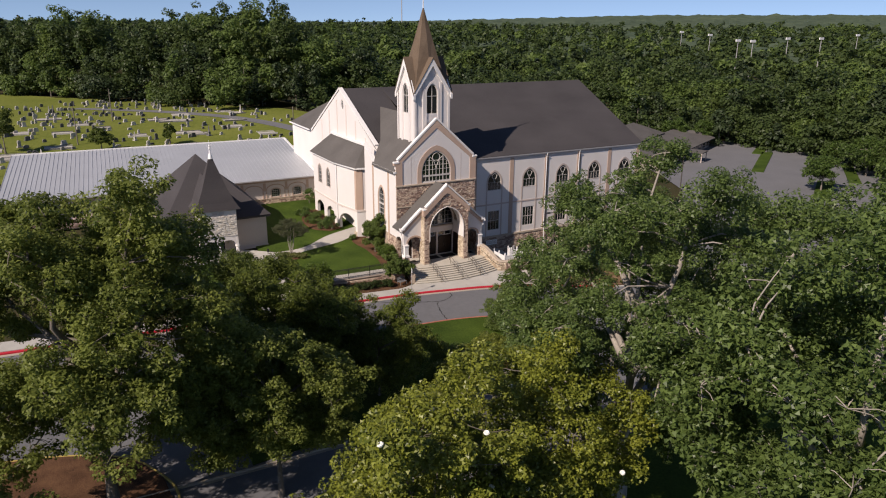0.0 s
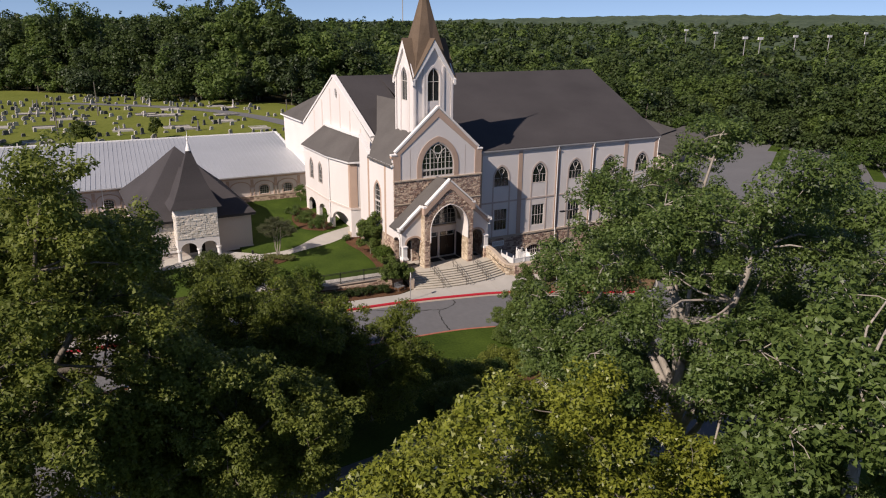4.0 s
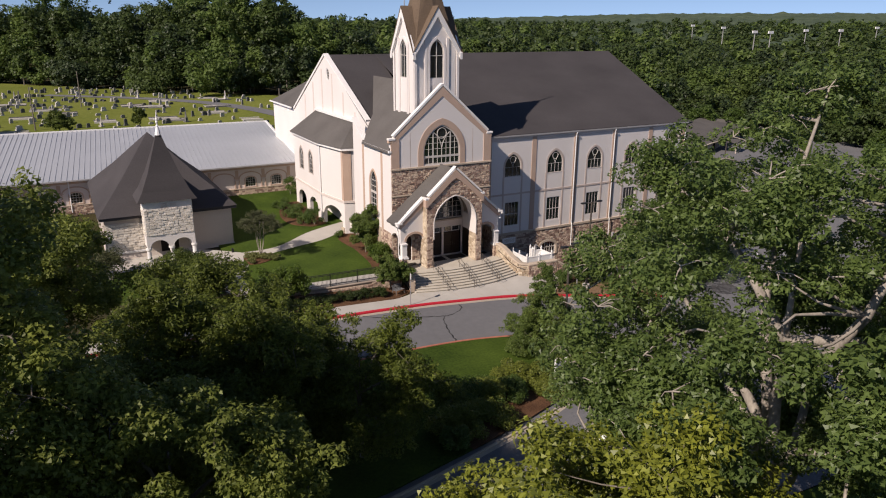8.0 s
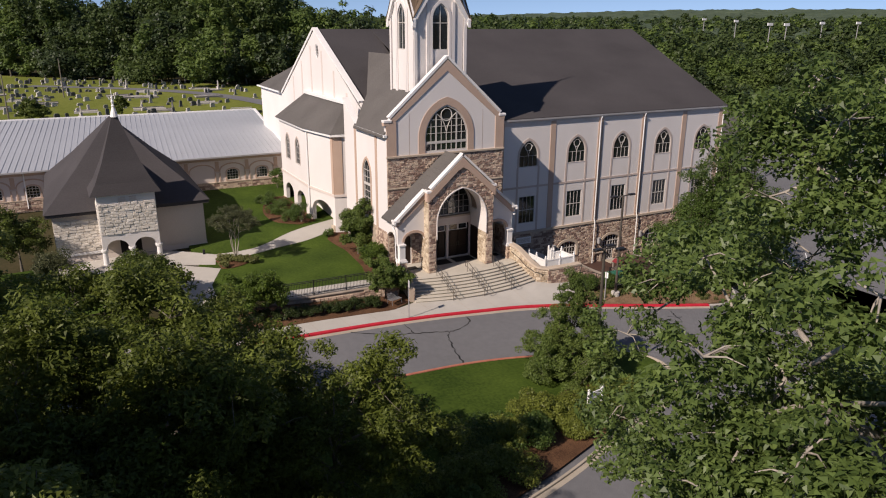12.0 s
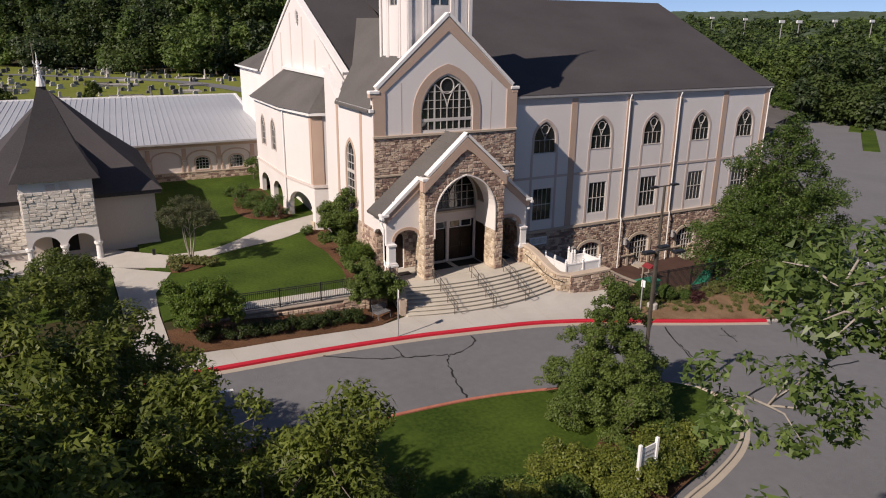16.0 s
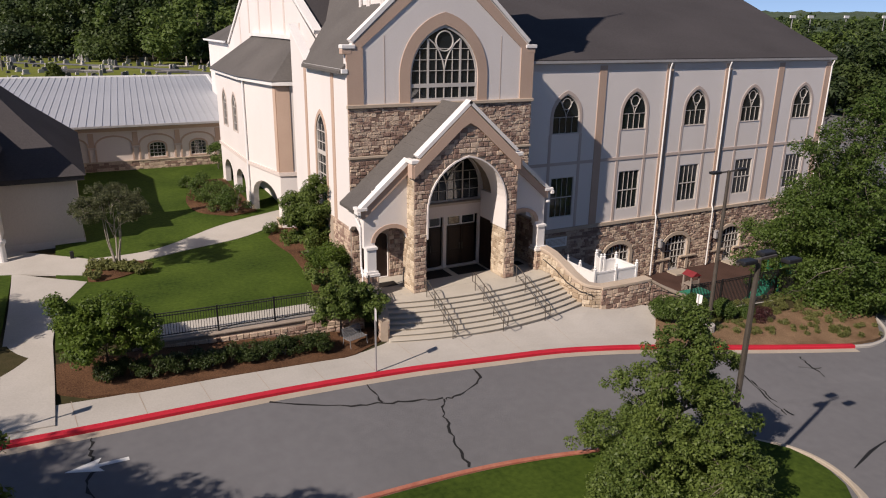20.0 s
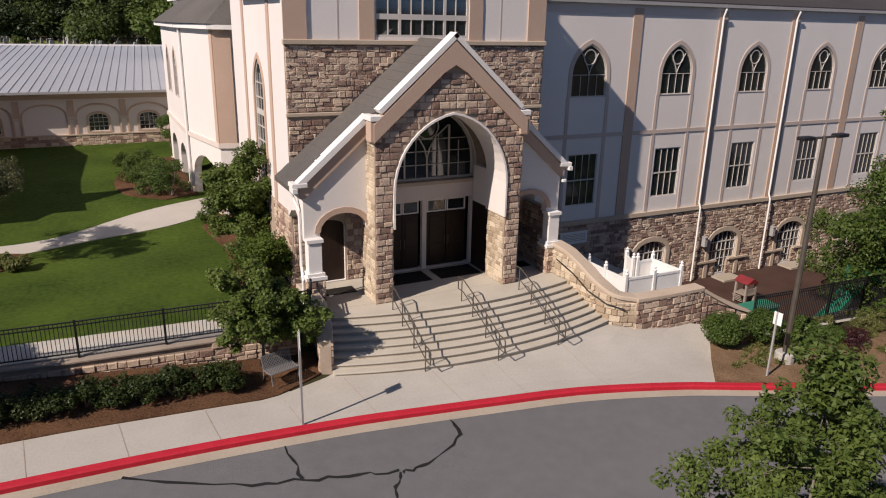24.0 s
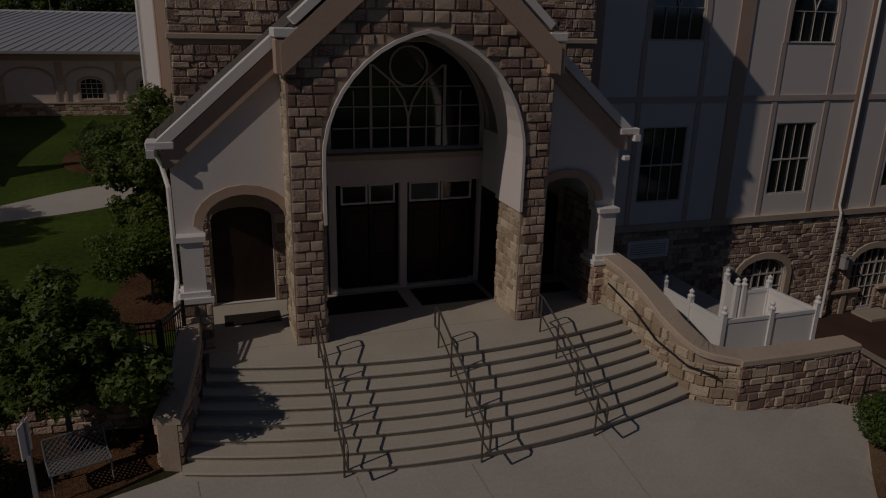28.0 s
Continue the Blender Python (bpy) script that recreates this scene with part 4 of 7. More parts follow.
for i, x in enumerate(DOORS):
    part("arch_trim", plate(WING, segarch(x, 2.25, -4.2 if i else -2.95, -2.0, -1.35, grow=0.26), 0.05, 0.14, [segarch(x, 2.25, -4.19 if i else -2.9, -2.0, -1.35)]), CAPSTONE, church)
    f = window(WING, segarch(x, 2.25, -4.1 if i else -2.9, -2.0, -1.35), segarch(x, 2.09, -4.0 if i else -2.8, -2.0, -1.43), church, "door" if i else "window", label="arched glazed door with white bars" if i else "arched basement window")
    for k in (1, 2, 3, 4, 5):
        a = x - 1.04 + 2.08 * k / 6
        bars(WING, [((a, -4.1 if i else -2.85), (a, -1.5))], -0.05, 0.06 if k in (2, 4) else 0.024, 0.04, FRAME, f, "mullion")
    for b in (-3.6, -3.1, -2.6, -2.05) if i else (-2.6, -2.05):
        bars(WING, [((x - 1.04, b), (x + 1.04, b))], -0.05, 0.06 if b == -2.05 else 0.024, 0.05, FRAME, f, "transom")
    if i:
        for a0, a1 in ((x - 1.12, x - 0.5), (x + 0.5, x + 1.12)):
            part("door_cheek", plate(WING, rect(a0, a1, -4.18, -3.2), -0.12, 0.03), MORTAR, church)
            stones_joined(WING, ashlar(rect(a0, a1, -4.1, -3.22), [], rs), church, rs, 0.03, (0.02, 0.05))
            part("wall_sill", plate(WING, rect(a0 - (1.0 if a0 < x else 0), a1 + (0 if a0 < x else 1.0), -3.2, -3.09), 0.0, 0.2), CAPSTONE, church)
louvre = part("vent", plate(WING, rect(14.6, 16.3, -0.85, -0.2), 0.05, 0.12, [rect(14.7, 16.2, -0.78, -0.27)]), WHITE, church, "white louvred vent")
for k in range(6):
    bars(WING, [((14.7, -0.74 + 0.085 * k), (16.2, -0.74 + 0.085 * k))], 0.08, 0.05, 0.02, WHITE, louvre, "slat")
# roofs
def roof(name, vs, faces, material=SHINGLE, thick=0.14, label=""):
    bm = bmesh.new()
    bv = [bm.verts.new(v) for v in vs]
    for fc in faces:
        bm.faces.new([bv[i] for i in fc])
    ret = bmesh.ops.extrude_face_region(bm, geom=bm.faces[:])
    bmesh.ops.translate(bm, vec=(0, 0, -thick), verts=[g for g in ret["geom"] if isinstance(g, bmesh.types.BMVert)])
    bmesh.ops.recalc_face_normals(bm, faces=bm.faces[:])
    return part(name, bm, material, church, label)


roof("nave_roof", [(8.0, 2.58, 11.28), (41.4, 2.58, 11.28), (44.6, 22.17, 18.95), (8.0, 22.17, 18.95), (48.0, 42.2, 11.2), (8.0, 42.2, 11.2)], [(0, 1, 2, 3), (3, 2, 4, 5)], label="broad dark grey shingle roof of the nave")
roof("transept_roof", [(1.6, 7.6, 11.3), (8.2, 7.6, 11.3), (8.2, 22.17, 18.94), (1.6, 22.17, 18.94), (8.2, 35.5, 11.35), (1.6, 35.5, 11.35)], [(0, 1, 2, 3), (3, 2, 4, 5)])
roof("rear_roof", [(1.3, 35.7, 11.5), (1.3, 46.3, 11.5), (9.0, 42.0, 16.0), (9.0, 35.7, 16.0), (30.0, 46.3, 11.5), (30.0, 42.0, 16.0)], [(0, 3, 2, 1), (1, 2, 5, 4)], SHINGLE_LIGHT, label="grey shingle roof of the rear cross wing")
bm = bmesh.new()
beam(bm, (1.22, 35.7, 11.46), (1.22, 46.4, 11.46), 0.18, 0.16)
part("gutter", bm, WHITE, church)
roof("front_roof", [(-0.35, 0.1, 11.0), (5.45, 0.1, 16.8), (11.12, 0.1, 11.95), (-0.35, 6.4, 11.0), (2.2, 9.4, 13.4), (5.45, 16.7, 16.8), (11.12, 4.6, 11.95)], [(0, 3, 4, 5, 1), (1, 5, 6, 2)], SHINGLE_LIGHT, label="grey shingle roof of the front block")
part("wall", boxm(40.6, 41.0, 2.8, 42, -4.4, 11.1), STUCCO, church)
part("wall", boxm(2.8, 41, 41.6, 42, -4.4, 11.1), STUCCO, church)
bm = bmesh.new()
vs = [bm.verts.new(v) for v in ((40.8, 3, 11.1), (44.2, 22.17, 18.7), (47.4, 41.8, 11.0), (41, 41.8, -4.4), (41, 3, -4.4))]
bm.faces.new(vs)
part("gable_end", bm, STUCCO, church)
# Near-black floors and added backing walls keep the windows looking unlit.
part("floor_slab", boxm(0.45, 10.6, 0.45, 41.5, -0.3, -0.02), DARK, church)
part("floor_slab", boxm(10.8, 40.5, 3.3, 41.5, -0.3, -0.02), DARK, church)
part("dark_backing", boxm(0.5, 40.6, 8.5, 8.7, -4.4, 11.0), DARK, church, "added near-black backing that keeps the windows dark")
part("dark_backing", boxm(11.2, 40.6, 4.6, 4.7, -4.4, 10.9), DARK, church, "added near-black backing that keeps the windows dark")
# steeple
T0, T1 = (2.92, 0.85), (7.62, 5.4)
cx, cy = 5.27, 3.12
faces = [Plane((T0[0], T0[1], 0), (1, 0, 0)), Plane((T0[0], T1[1], 0), (0, -1, 0)), Plane((T1[0], T1[1], 0), (-1, 0, 0)), Plane((T1[0], T0[1], 0), (0, 1, 0))]
for i, pl in enumerate(faces):
    L = 4.7 if i % 2 == 0 else 4.55
    c = L / 2
    part("tower_wall", plate(pl, [(0, 12.3), (L, 12.3), (L, 20.0), (c, 23.3), (0, 20.0)], -0.3, 0, [lancet(c, 1.5, 17.5, 19.9, 21.1)]), STUCCO, church, "" if i else "pale stucco tower face with a pointed opening")
    f = window(pl, lancet(c, 1.5, 17.5, 19.9, 21.1), lancet(c, 1.34, 17.58, 19.9, 20.98), church)
    bars(pl, [((c, 17.5), (c, 20.9))], -0.05, 0.06, 0.05, FRAME, f, "mullion")
    bars(pl, [((c - 0.7, 19.6), (c + 0.7, 19.6))], -0.05, 0.06, 0.05, FRAME, f, "transom")
    part("surround", plate(pl, lancet(c, 1.5, 13.4, 19.9, 21.1, grow=0.22), 0.0, 0.1, [lancet(c, 1.5, 13.3, 19.9, 21.1)]), STUCCO, church)
    for a in (0.1, 1.2, L - 1.2, L - 0.1):
        part("pilaster", plate(pl, rect(a - 0.13, a + 0.13, 12.3, 20.0 if abs(a - c) > 2 else 21.2), 0.0, 0.1), STUCCO, church)
    for s in (-1, 1):
        bm = bmesh.new()
        plate(pl, [(c + s * 2.62, 19.25), (c + s * 2.62, 19.85), (c, 23.95), (c, 23.1)], 0.0, 0.26, bm=bm)
        part("gablet", bm, COPING, church, "white raking board of the tower gablet")
        bm = bmesh.new()
        quad = [pl.at(c + s * 2.66, 19.82, 0.3), pl.at(c, 24.08, 0.3), pl.at(c, 24.08, -c), pl.at(c + s * (c + 0.02), 20.3, 0.02)]
        vv = [bm.verts.new(q) for q in quad] + [bm.verts.new(q - Vector((0, 0, 0.12))) for q in quad]
        for fc in ((0, 1, 2, 3), (7, 6, 5, 4), (0, 4, 5, 1), (1, 5, 6, 2), (2, 6, 7, 3), (3, 7, 4, 0)):
            bm.faces.new([vv[q] for q in fc])
        bmesh.ops.recalc_face_normals(bm, faces=bm.faces[:])
        part("gablet_roof", bm, SLATE, church)
bm = bmesh.new()
prof = [(3.1, 20.3, 0.6), (2.3, 22.6, 0.78), (1.1, 26.2, 0.86), (0.02, 29.75, 0.86)]
rings = [[bm.verts.new((cx + r * math.cos(math.pi / 4 + k * math.pi / 4) * (1.0 if k % 2 == 0 else m), cy + r * math.sin(math.pi / 4 + k * math.pi / 4) * (1.0 if k % 2 == 0 else m), z)) for k in range(8)] for r, z, m in prof]
for a, b in zip(rings, rings[1:]):
    for k in range(8):
        bm.faces.new((a[k], a[(k + 1) % 8], b[(k + 1) % 8], b[k]))
part("spire", bm, SLATE, church, "tall brown-grey shingled spire")
part("finial", tube(bmesh.new(), [(cx, cy, 29.5), (cx, cy, 32.2)], [0.07, 0.03]), WHITE, church)
# Unseen near-black core: the tower's inner darkness as colour.
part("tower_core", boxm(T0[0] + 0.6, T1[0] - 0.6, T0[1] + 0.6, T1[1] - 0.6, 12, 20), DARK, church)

# ---- stone front and porch ----
st = ashlar(rect(0.02, 10.98, 0.0, 9.16), [rect(2.2, 8.4, 0, 6.7), [(-0.5, 4.45), (5.3, 9.4), (11, 4.5), (11, 0), (-0.5, 0)], rect(0, 11, 6.6, 6.78)], rs)
st += ashlar(rect(0.02, 10.98, 6.78, 9.16), [[(-0.5, 4.45), (5.3, 9.55), (11, 4.5)]], rs)
part("stone_face", plate(FRONT, [(0.01, -1.2), (10.99, -1.2), (10.99, 9.18), (0.01, 9.18)], 0.0, 0.03, [lancet(5.75, 4.5, 0.0, 4.3, 6.9), segarch(1.35, 1.5, 0.0, 2.3, 2.6)]), MORTAR, church)
stones_joined(FRONT, st, church, rs, 0.03)
st = ashlar(rect(-2.6, -0.02, -0.8, 3.0), [], rs) + ashlar(rect(-9.0, -5.4, -0.6, 3.0), [], rs)
part("stone_face", plate(LEFT, rect(-3.4, 0.0, -0.9, 3.02), 0.0, 0.025), MORTAR, church)
part("stone_face", plate(LEFT, rect(-9.4, -5.3, -0.9, 3.02), 0.0, 0.025), MORTAR, church)
stones_joined(LEFT, st, church, rs, 0.025, material=STONE_BIT)

porch = thing("entrance_porch", (5.3, -1.6, 0), "gabled stone porch with a pointed arch and white coping", "porch")
PC = Plane((0, -2.97, 0), (1, 0, 0))
AC, AW, ASP, AAP = 5.32, 4.72, 4.2, 6.97
arc = lancet(AC, AW, 0.0, ASP, AAP, 10)
outline = [(2.27, 0.0), (AC - AW / 2, 0.0)] + arc[:1:-1] + [(AC + AW / 2, 0.0), (8.34, 0.0), (8.34, 6.7), (5.3, 9.42), (2.27, 6.7)]
part("arch_wall", plate(PC, outline, -1.35, 0.0), MORTAR, porch, "stone arch wall")
face = [(2.29, 0.02), (8.32, 0.02), (8.32, 6.25), (5.95, 8.35), (4.65, 8.35), (2.29, 6.25)]
stones = ashlar(face, [lancet(AC, AW + 0.04, -0.1, ASP, AAP + 0.03, 10)], rs, (0.17, 0.33), (0.22, 0.5))
stones.sort(key=lambda q: abs(q[0] - 5.3) * 0.3 + abs(q[2] - 4))
stones_as_parts(PC, stones[:285], porch, rs)
stones_joined(PC, stones[285:], porch, rs)
# Sun-facing pier faces get the paler stone, so sunlight is in their colour.
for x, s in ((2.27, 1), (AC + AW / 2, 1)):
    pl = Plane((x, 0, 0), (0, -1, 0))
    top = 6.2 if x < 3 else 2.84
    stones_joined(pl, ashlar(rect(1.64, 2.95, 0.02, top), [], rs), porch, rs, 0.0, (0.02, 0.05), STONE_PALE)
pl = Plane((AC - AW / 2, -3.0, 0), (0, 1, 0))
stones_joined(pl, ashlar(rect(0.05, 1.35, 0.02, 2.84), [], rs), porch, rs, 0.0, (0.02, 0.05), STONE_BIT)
# plaster lining of the arch
inner = [(AC - AW / 2, 2.84)] + [p for p in arc[:1:-1]] + [(AC + AW / 2, 2.84)]
lin = lancet(AC, AW - 0.14, 0.0, ASP, AAP - 0.08, 10)
inn2 = [(AC - AW / 2 + 0.07, 2.84)] + [p for p in lin[:1:-1]] + [(AC + AW / 2 - 0.07, 2.84)]
part("arch_lining", plate(PC, inner + inn2[::-1], -1.42, 0.09), STUCCO, porch, "white plaster lining of the arch")
band = lambda s: [(5.3 + s * 3.1, 6.65), (5.3, 9.42), (5.3, 8.62), (5.3 + s * 0.45, 8.36), (5.3 + s * 3.1, 6.02)]
for s in (-1, 1):
    part("gable_band", plate(PC, band(s), 0.0, 0.16), TAN, porch, "tan board under the coping")
    bm = bmesh.new()
    beam(bm, (5.3 + s * 2.85, -2.86, 7.08), (5.3 - s * 0.06, -2.86, 9.66), 0.52, 0.17)
    part("coping", bm, COPING, porch)
    part("kneeler", boxm(5.3 + s * 3.02 - 0.22, 5.3 + s * 3.02 + 0.22, -3.125, -2.3, 6.76, 6.95, bevel=0.02), COPING, porch)
    part("corbel", boxm(5.3 + s * 3.02 - 0.2, 5.3 + s * 3.02 + 0.2, -3.1, -2.62, 6.05, 6.74, bevel=0.02), TAN, porch)
PS = Plane((0, -2.2, 0), (1, 0, 0))
for s in (-1, 1):
    X = lambda a: 5.3 + s * a
    col, pier = 5.3, 3.06
    c, w = (pier + 4.85) / 2, 4.85 - pier
    sa = segarch(c, w, 0.0, 2.78, 3.45, 10)
    pts = [(pier, 2.78)] + sorted([q for q in sa[2:]], key=lambda q: q[0]) + [(4.85, 2.62), (5.42, 2.62), (5.42, 4.45), (pier, 6.62)]
    pts = [(X(a), b) for a, b in pts]
    part("side_wall", plate(PS, pts if s > 0 else pts[::-1], -0.35, 0.0), STUCCO, porch)
    ring = segarch(c, w, 2.75, 2.78, 3.45, 10, 0.2)[2:]
    ringi = segarch(c, w - 0.02, 2.75, 2.78, 3.44, 10)[2:]
    rp = [(X(a), b) for a, b in ring + ringi[::-1]]
    part("arch_trim", plate(PS, rp, 0.0, 0.05), TAN, porch, "tan trim of the side arch")
    # raking coping of the side bay
    bm = bmesh.new()
    beam(bm, (X(3.0), -2.14, 6.84), (X(5.62), -2.14, 4.54), 0.52, 0.2)
    part("coping", bm, COPING, porch)
    part("gable_band", plate(PS, [(X(3.06), 6.62), (X(5.56), 4.42), (X(5.56), 4.1), (X(5.38), 4.1), (X(3.06), 6.12)], 0.0, 0.12), TAN, porch)
    # corner column on its stone base
    x0, x1 = sorted((X(4.82), X(5.42)))
    part("pier_base", boxm(x0 - 0.03, x1 + 0.03, -2.55, -1.9, -0.2, 1.12), MORTAR, porch)
    stones_joined(Plane((x0 - 0.03, -2.55, 0), (1, 0, 0)), ashlar(rect(0, x1 - x0 + 0.06, 0.0, 1.1), [], rs), porch, rs)
    stones_joined(Plane((x0 - 0.03, -1.9, 0), (0, -1, 0)), ashlar(rect(0, 0.65, 0.0, 1.1), [], rs), porch, rs)
    bm = bmesh.new()
    box(bm, x0 - 0.08, x1 + 0.08, -2.6, -1.86, 1.12, 1.24)
    box(bm, x0 - 0.02, x1 + 0.02, -2.54, -1.92, 1.24, 1.36)
    box(bm, x0 + 0.06, x1 - 0.06, -2.46, -2.0, 1.36, 2.5)
    box(bm, x0, x1, -2.52, -1.95, 2.5, 2.62)
    part("column", bm, COPING, porch, "white square column")
    # flank towards the church
    xf = X(5.42)
    pf = Plane((xf + 0.004 if s < 0 else xf - 0.304, 0, 0), (0, -1, 0))
    part("side_wall", plate(pf, [(0.05, 2.9), (0.5, 3.25), (1.1, 3.4), (1.5, 3.2), (1.8, 2.63), (1.84, 2.63), (1.84, 4.4), (0.05, 4.4)], -0.3, 0.0), STUCCO, porch)
    bm = bmesh.new()
    beam(bm, (X(5.75), -2.5, 4.42), (X(5.75), 0.0, 4.42), 0.16, 0.16)
    part("gutter", bm, COPING, porch)
    part("kneeler", boxm(min(X(5.28), X(5.84)), max(X(5.28), X(5.84)), -2.42, -1.86, 4.5, 4.66, bevel=0.02), COPING, porch)
    if s < 0:
        bm = bmesh.new()
        tube(bm, [(X(5.75), -1.6, 4.4), (X(5.6), -1.62, 4.0), (X(5.5), -1.9, 3.6), (X(5.5), -1.95, 1.5), (X(5.56), -2.3, 1.1), (X(5.56), -2.3, 0.2)], 0.05, 8)
        part("downpipe", bm, WHITE, porch, "white downpipe at the porch corner")
    else:
        part("corner_light", boxm(X(5.5), X(5.68), -2.35, -2.2, 3.82, 3.95, bevel=0.02), WHITE, porch, "small white corner light")
        # Side wall added to block light, so the inside of this bay stays dark.
        part("side_wall", boxm(10.42, 10.715, -1.9, -0.05, 0.0, 2.64), MORTAR, porch, "added stone wall closing the porch bay to darken it")
        stones_joined(Plane((10.42, -0.05, 0), (0, -1, 0)), ashlar(rect(0.03, 1.8, 0.03, 2.6), [], rs), porch, rs, 0.0, (0.02, 0.05))
        part("wood_panel", boxm(7.78, 7.9, -1.6, -0.14, 0.0, 2.85), DOORWOOD, porch, "dark wood panelling beside the doors")
        part("inner_pier", boxm(7.78, 8.0, -1.6, -0.14, 2.85, 4.4), STUCCO, porch)
bm = bmesh.new()
v = [bm.verts.new(q) for q in ((-0.55, -2.0, 4.45), (5.3, -2.62, 9.42), (11.15, -2.0, 4.45), (-0.55, 0.05, 4.45), (5.3, 0.05, 9.42), (11.15, 0.05, 4.45), (2.2, -2.62, 6.79), (8.4, -2.62, 6.79), (2.2, -2.0, 6.79), (8.4, -2.0, 6.79))]
for fc in ((0, 8, 6, 1, 4, 3), (1, 7, 9, 2, 5, 4)):
    bm.faces.new([v[i] for i in fc])
ret = bmesh.ops.extrude_face_region(bm, geom=bm.faces[:])
bmesh.ops.translate(bm, vec=(0, 0, -0.12), verts=[g for g in ret["geom"] if isinstance(g, bmesh.types.BMVert)])
bmesh.ops.recalc_face_normals(bm, faces=bm.faces[:])
part("roof", bm, SHINGLE_LIGHT, porch, "grey shingle porch roof")
SLOPE = Plane((-0.55, 0.0, 4.47), (0, -1, 0), (5.85, 0, 4.97))
for k in range(34):
    b = k * 0.226
    part("shingle_course", plate(SLOPE, rect(0.02, 1.98 if b < 3.5 else 2.6, b, b + 0.235), 0.0, 0.022 if k % 2 else 0.03), SHINGLE_LIGHT, porch)
# inside the porch
portal = thing("portal", (5.75, 0.2, 0), "dark wooden church doors under a traceried window in a white frame", "door")
PP0 = Plane((0, 0.12, 0), (1, 0, 0))
part("transom_beam", plate(PP0, rect(3.5, 8.0, 3.0, 3.66), -0.1, 0.12), STUCCO_LOW, portal, "white beam over the doors")
part("ledge", plate(PP0, rect(3.5, 8.0, 3.66, 3.8), -0.1, 0.24), CAPSTONE, portal)
for x in (3.66, 5.6, 7.86):
    part("post", plate(PP0, rect(x - 0.1, x + 0.1, 0.02, 3.0), -0.1, 0.1), STUCCO_LOW, portal)
for x0, x1 in ((3.9, 5.42), (5.78, 7.62)):
    for k in range(2):
        a0, a1 = x0 + (x1 - x0) * k / 2 + 0.02, x0 + (x1 - x0) * (k + 1) / 2 - 0.02
        dl = part("door", plate(PP0, rect(a0, a1, 0.05, 2.36), -0.16, -0.08), DOORWOOD, portal, "dark wooden door leaf")
        part("panel", plate(PP0, rect(a0 + 0.12, a1 - 0.12, 0.2, 1.0), -0.08, -0.05), DOORWOOD, dl)
        part("panel", plate(PP0, rect(a0 + 0.12, a1 - 0.12, 1.15, 2.2), -0.08, -0.05), DOORWOOD, dl)
        part("handle", tube(bmesh.new(), [PP0.at(a1 - 0.07 if k == 0 else a0 + 0.07, 0.95, -0.03), PP0.at(a1 - 0.07 if k == 0 else a0 + 0.07, 1.35, -0.03)], 0.018, 6), STEEL, dl)
        fr = part("transom_window", plate(PP0, rect(a0, a1, 2.42, 2.96), -0.14, -0.06, [rect(a0 + 0.05, a1 - 0.05, 2.47, 2.91)]), STUCCO, portal)
        part("pane", plate(PP0, rect(a0, a1, 2.42, 2.96), -0.12, -0.11), GLASS, fr)
up = lancet(5.75, 4.3, 3.82, 4.6, 6.8)
fr = part("window", plate(PP0, up, -0.14, -0.04, [lancet(5.75, 4.1, 3.92, 4.6, 6.68)]), FRAME, portal, "traceried window over the doors")
part("pane", plate(PP0, up, -0.13, -0.115), GLASS, fr)
for a, w, top in ((4.3, 0.028, 5.4), (4.75, 0.07, 6.05), (5.25, 0.028, 5.7), (5.75, 0.06, 4.75), (6.25, 0.028, 5.7), (6.75, 0.07, 6.05), (7.2, 0.028, 5.4)):
    bars(PP0, [((a, 3.9), (a, top))], -0.06, w, 0.05, FRAME, fr, "mullion")
for b, h in ((4.45, 2.0), (5.0, 1.95), (5.5, 1.75)):
    bars(PP0, [((5.75 - h, b), (5.75 + h, b))], -0.06, 0.028, 0.05, FRAME, fr, "bar")
bm = bmesh.new()
tube(bm, [PP0.at(a, b, -0.05) for a, b in tracery_pts(5.75, 6.02, 0.5, 18)], 0.03, 6, False)
part("tracery", bm, FRAME, fr)
for s in (-1, 1):
    part("tracery", tube(bmesh.new(), [PP0.at(5.75 + s * a, b, -0.05) for a, b in ((0.0, 4.7), (0.12, 5.15), (0.4, 5.6), (0.95, 6.05))], 0.032, 6), FRAME, fr)
part("door", plate(FRONT, segarch(9.4, 1.6, 0.02, 2.3, 2.65), 0.035, 0.09), DOORWOOD, church, "dark arched side door")
part("door", plate(FRONT, segarch(1.35, 1.5, 0.02, 2.3, 2.6), -0.2, -0.12), DOORWOOD, church, "dark arched side door")
# Dark mats; the wide central pair also carries the porch floor's shade.
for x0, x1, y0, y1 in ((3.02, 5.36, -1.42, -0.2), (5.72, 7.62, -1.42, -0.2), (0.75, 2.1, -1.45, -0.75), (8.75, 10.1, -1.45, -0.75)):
    mat = thing("shade_mat", ((x0 + x1) / 2, y0, 0), "dark ribbed mat before a church door, porch shade in its tone", "mat", "mats before the church doors")
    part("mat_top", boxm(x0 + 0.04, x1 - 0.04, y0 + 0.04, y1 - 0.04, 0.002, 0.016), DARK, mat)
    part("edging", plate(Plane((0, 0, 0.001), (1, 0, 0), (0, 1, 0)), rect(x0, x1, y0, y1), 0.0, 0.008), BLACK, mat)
for x0, x1, top in ((0.05, 0.55, 3.2), (2.15, 3.35, 3.5), (7.95, 8.55, 3.5), (10.25, 10.4, 2.6)):
    stones_joined(FRONT, ashlar(rect(x0, x1, 0.02, top), [], rs), church, rs, 0.03, (0.02, 0.05))
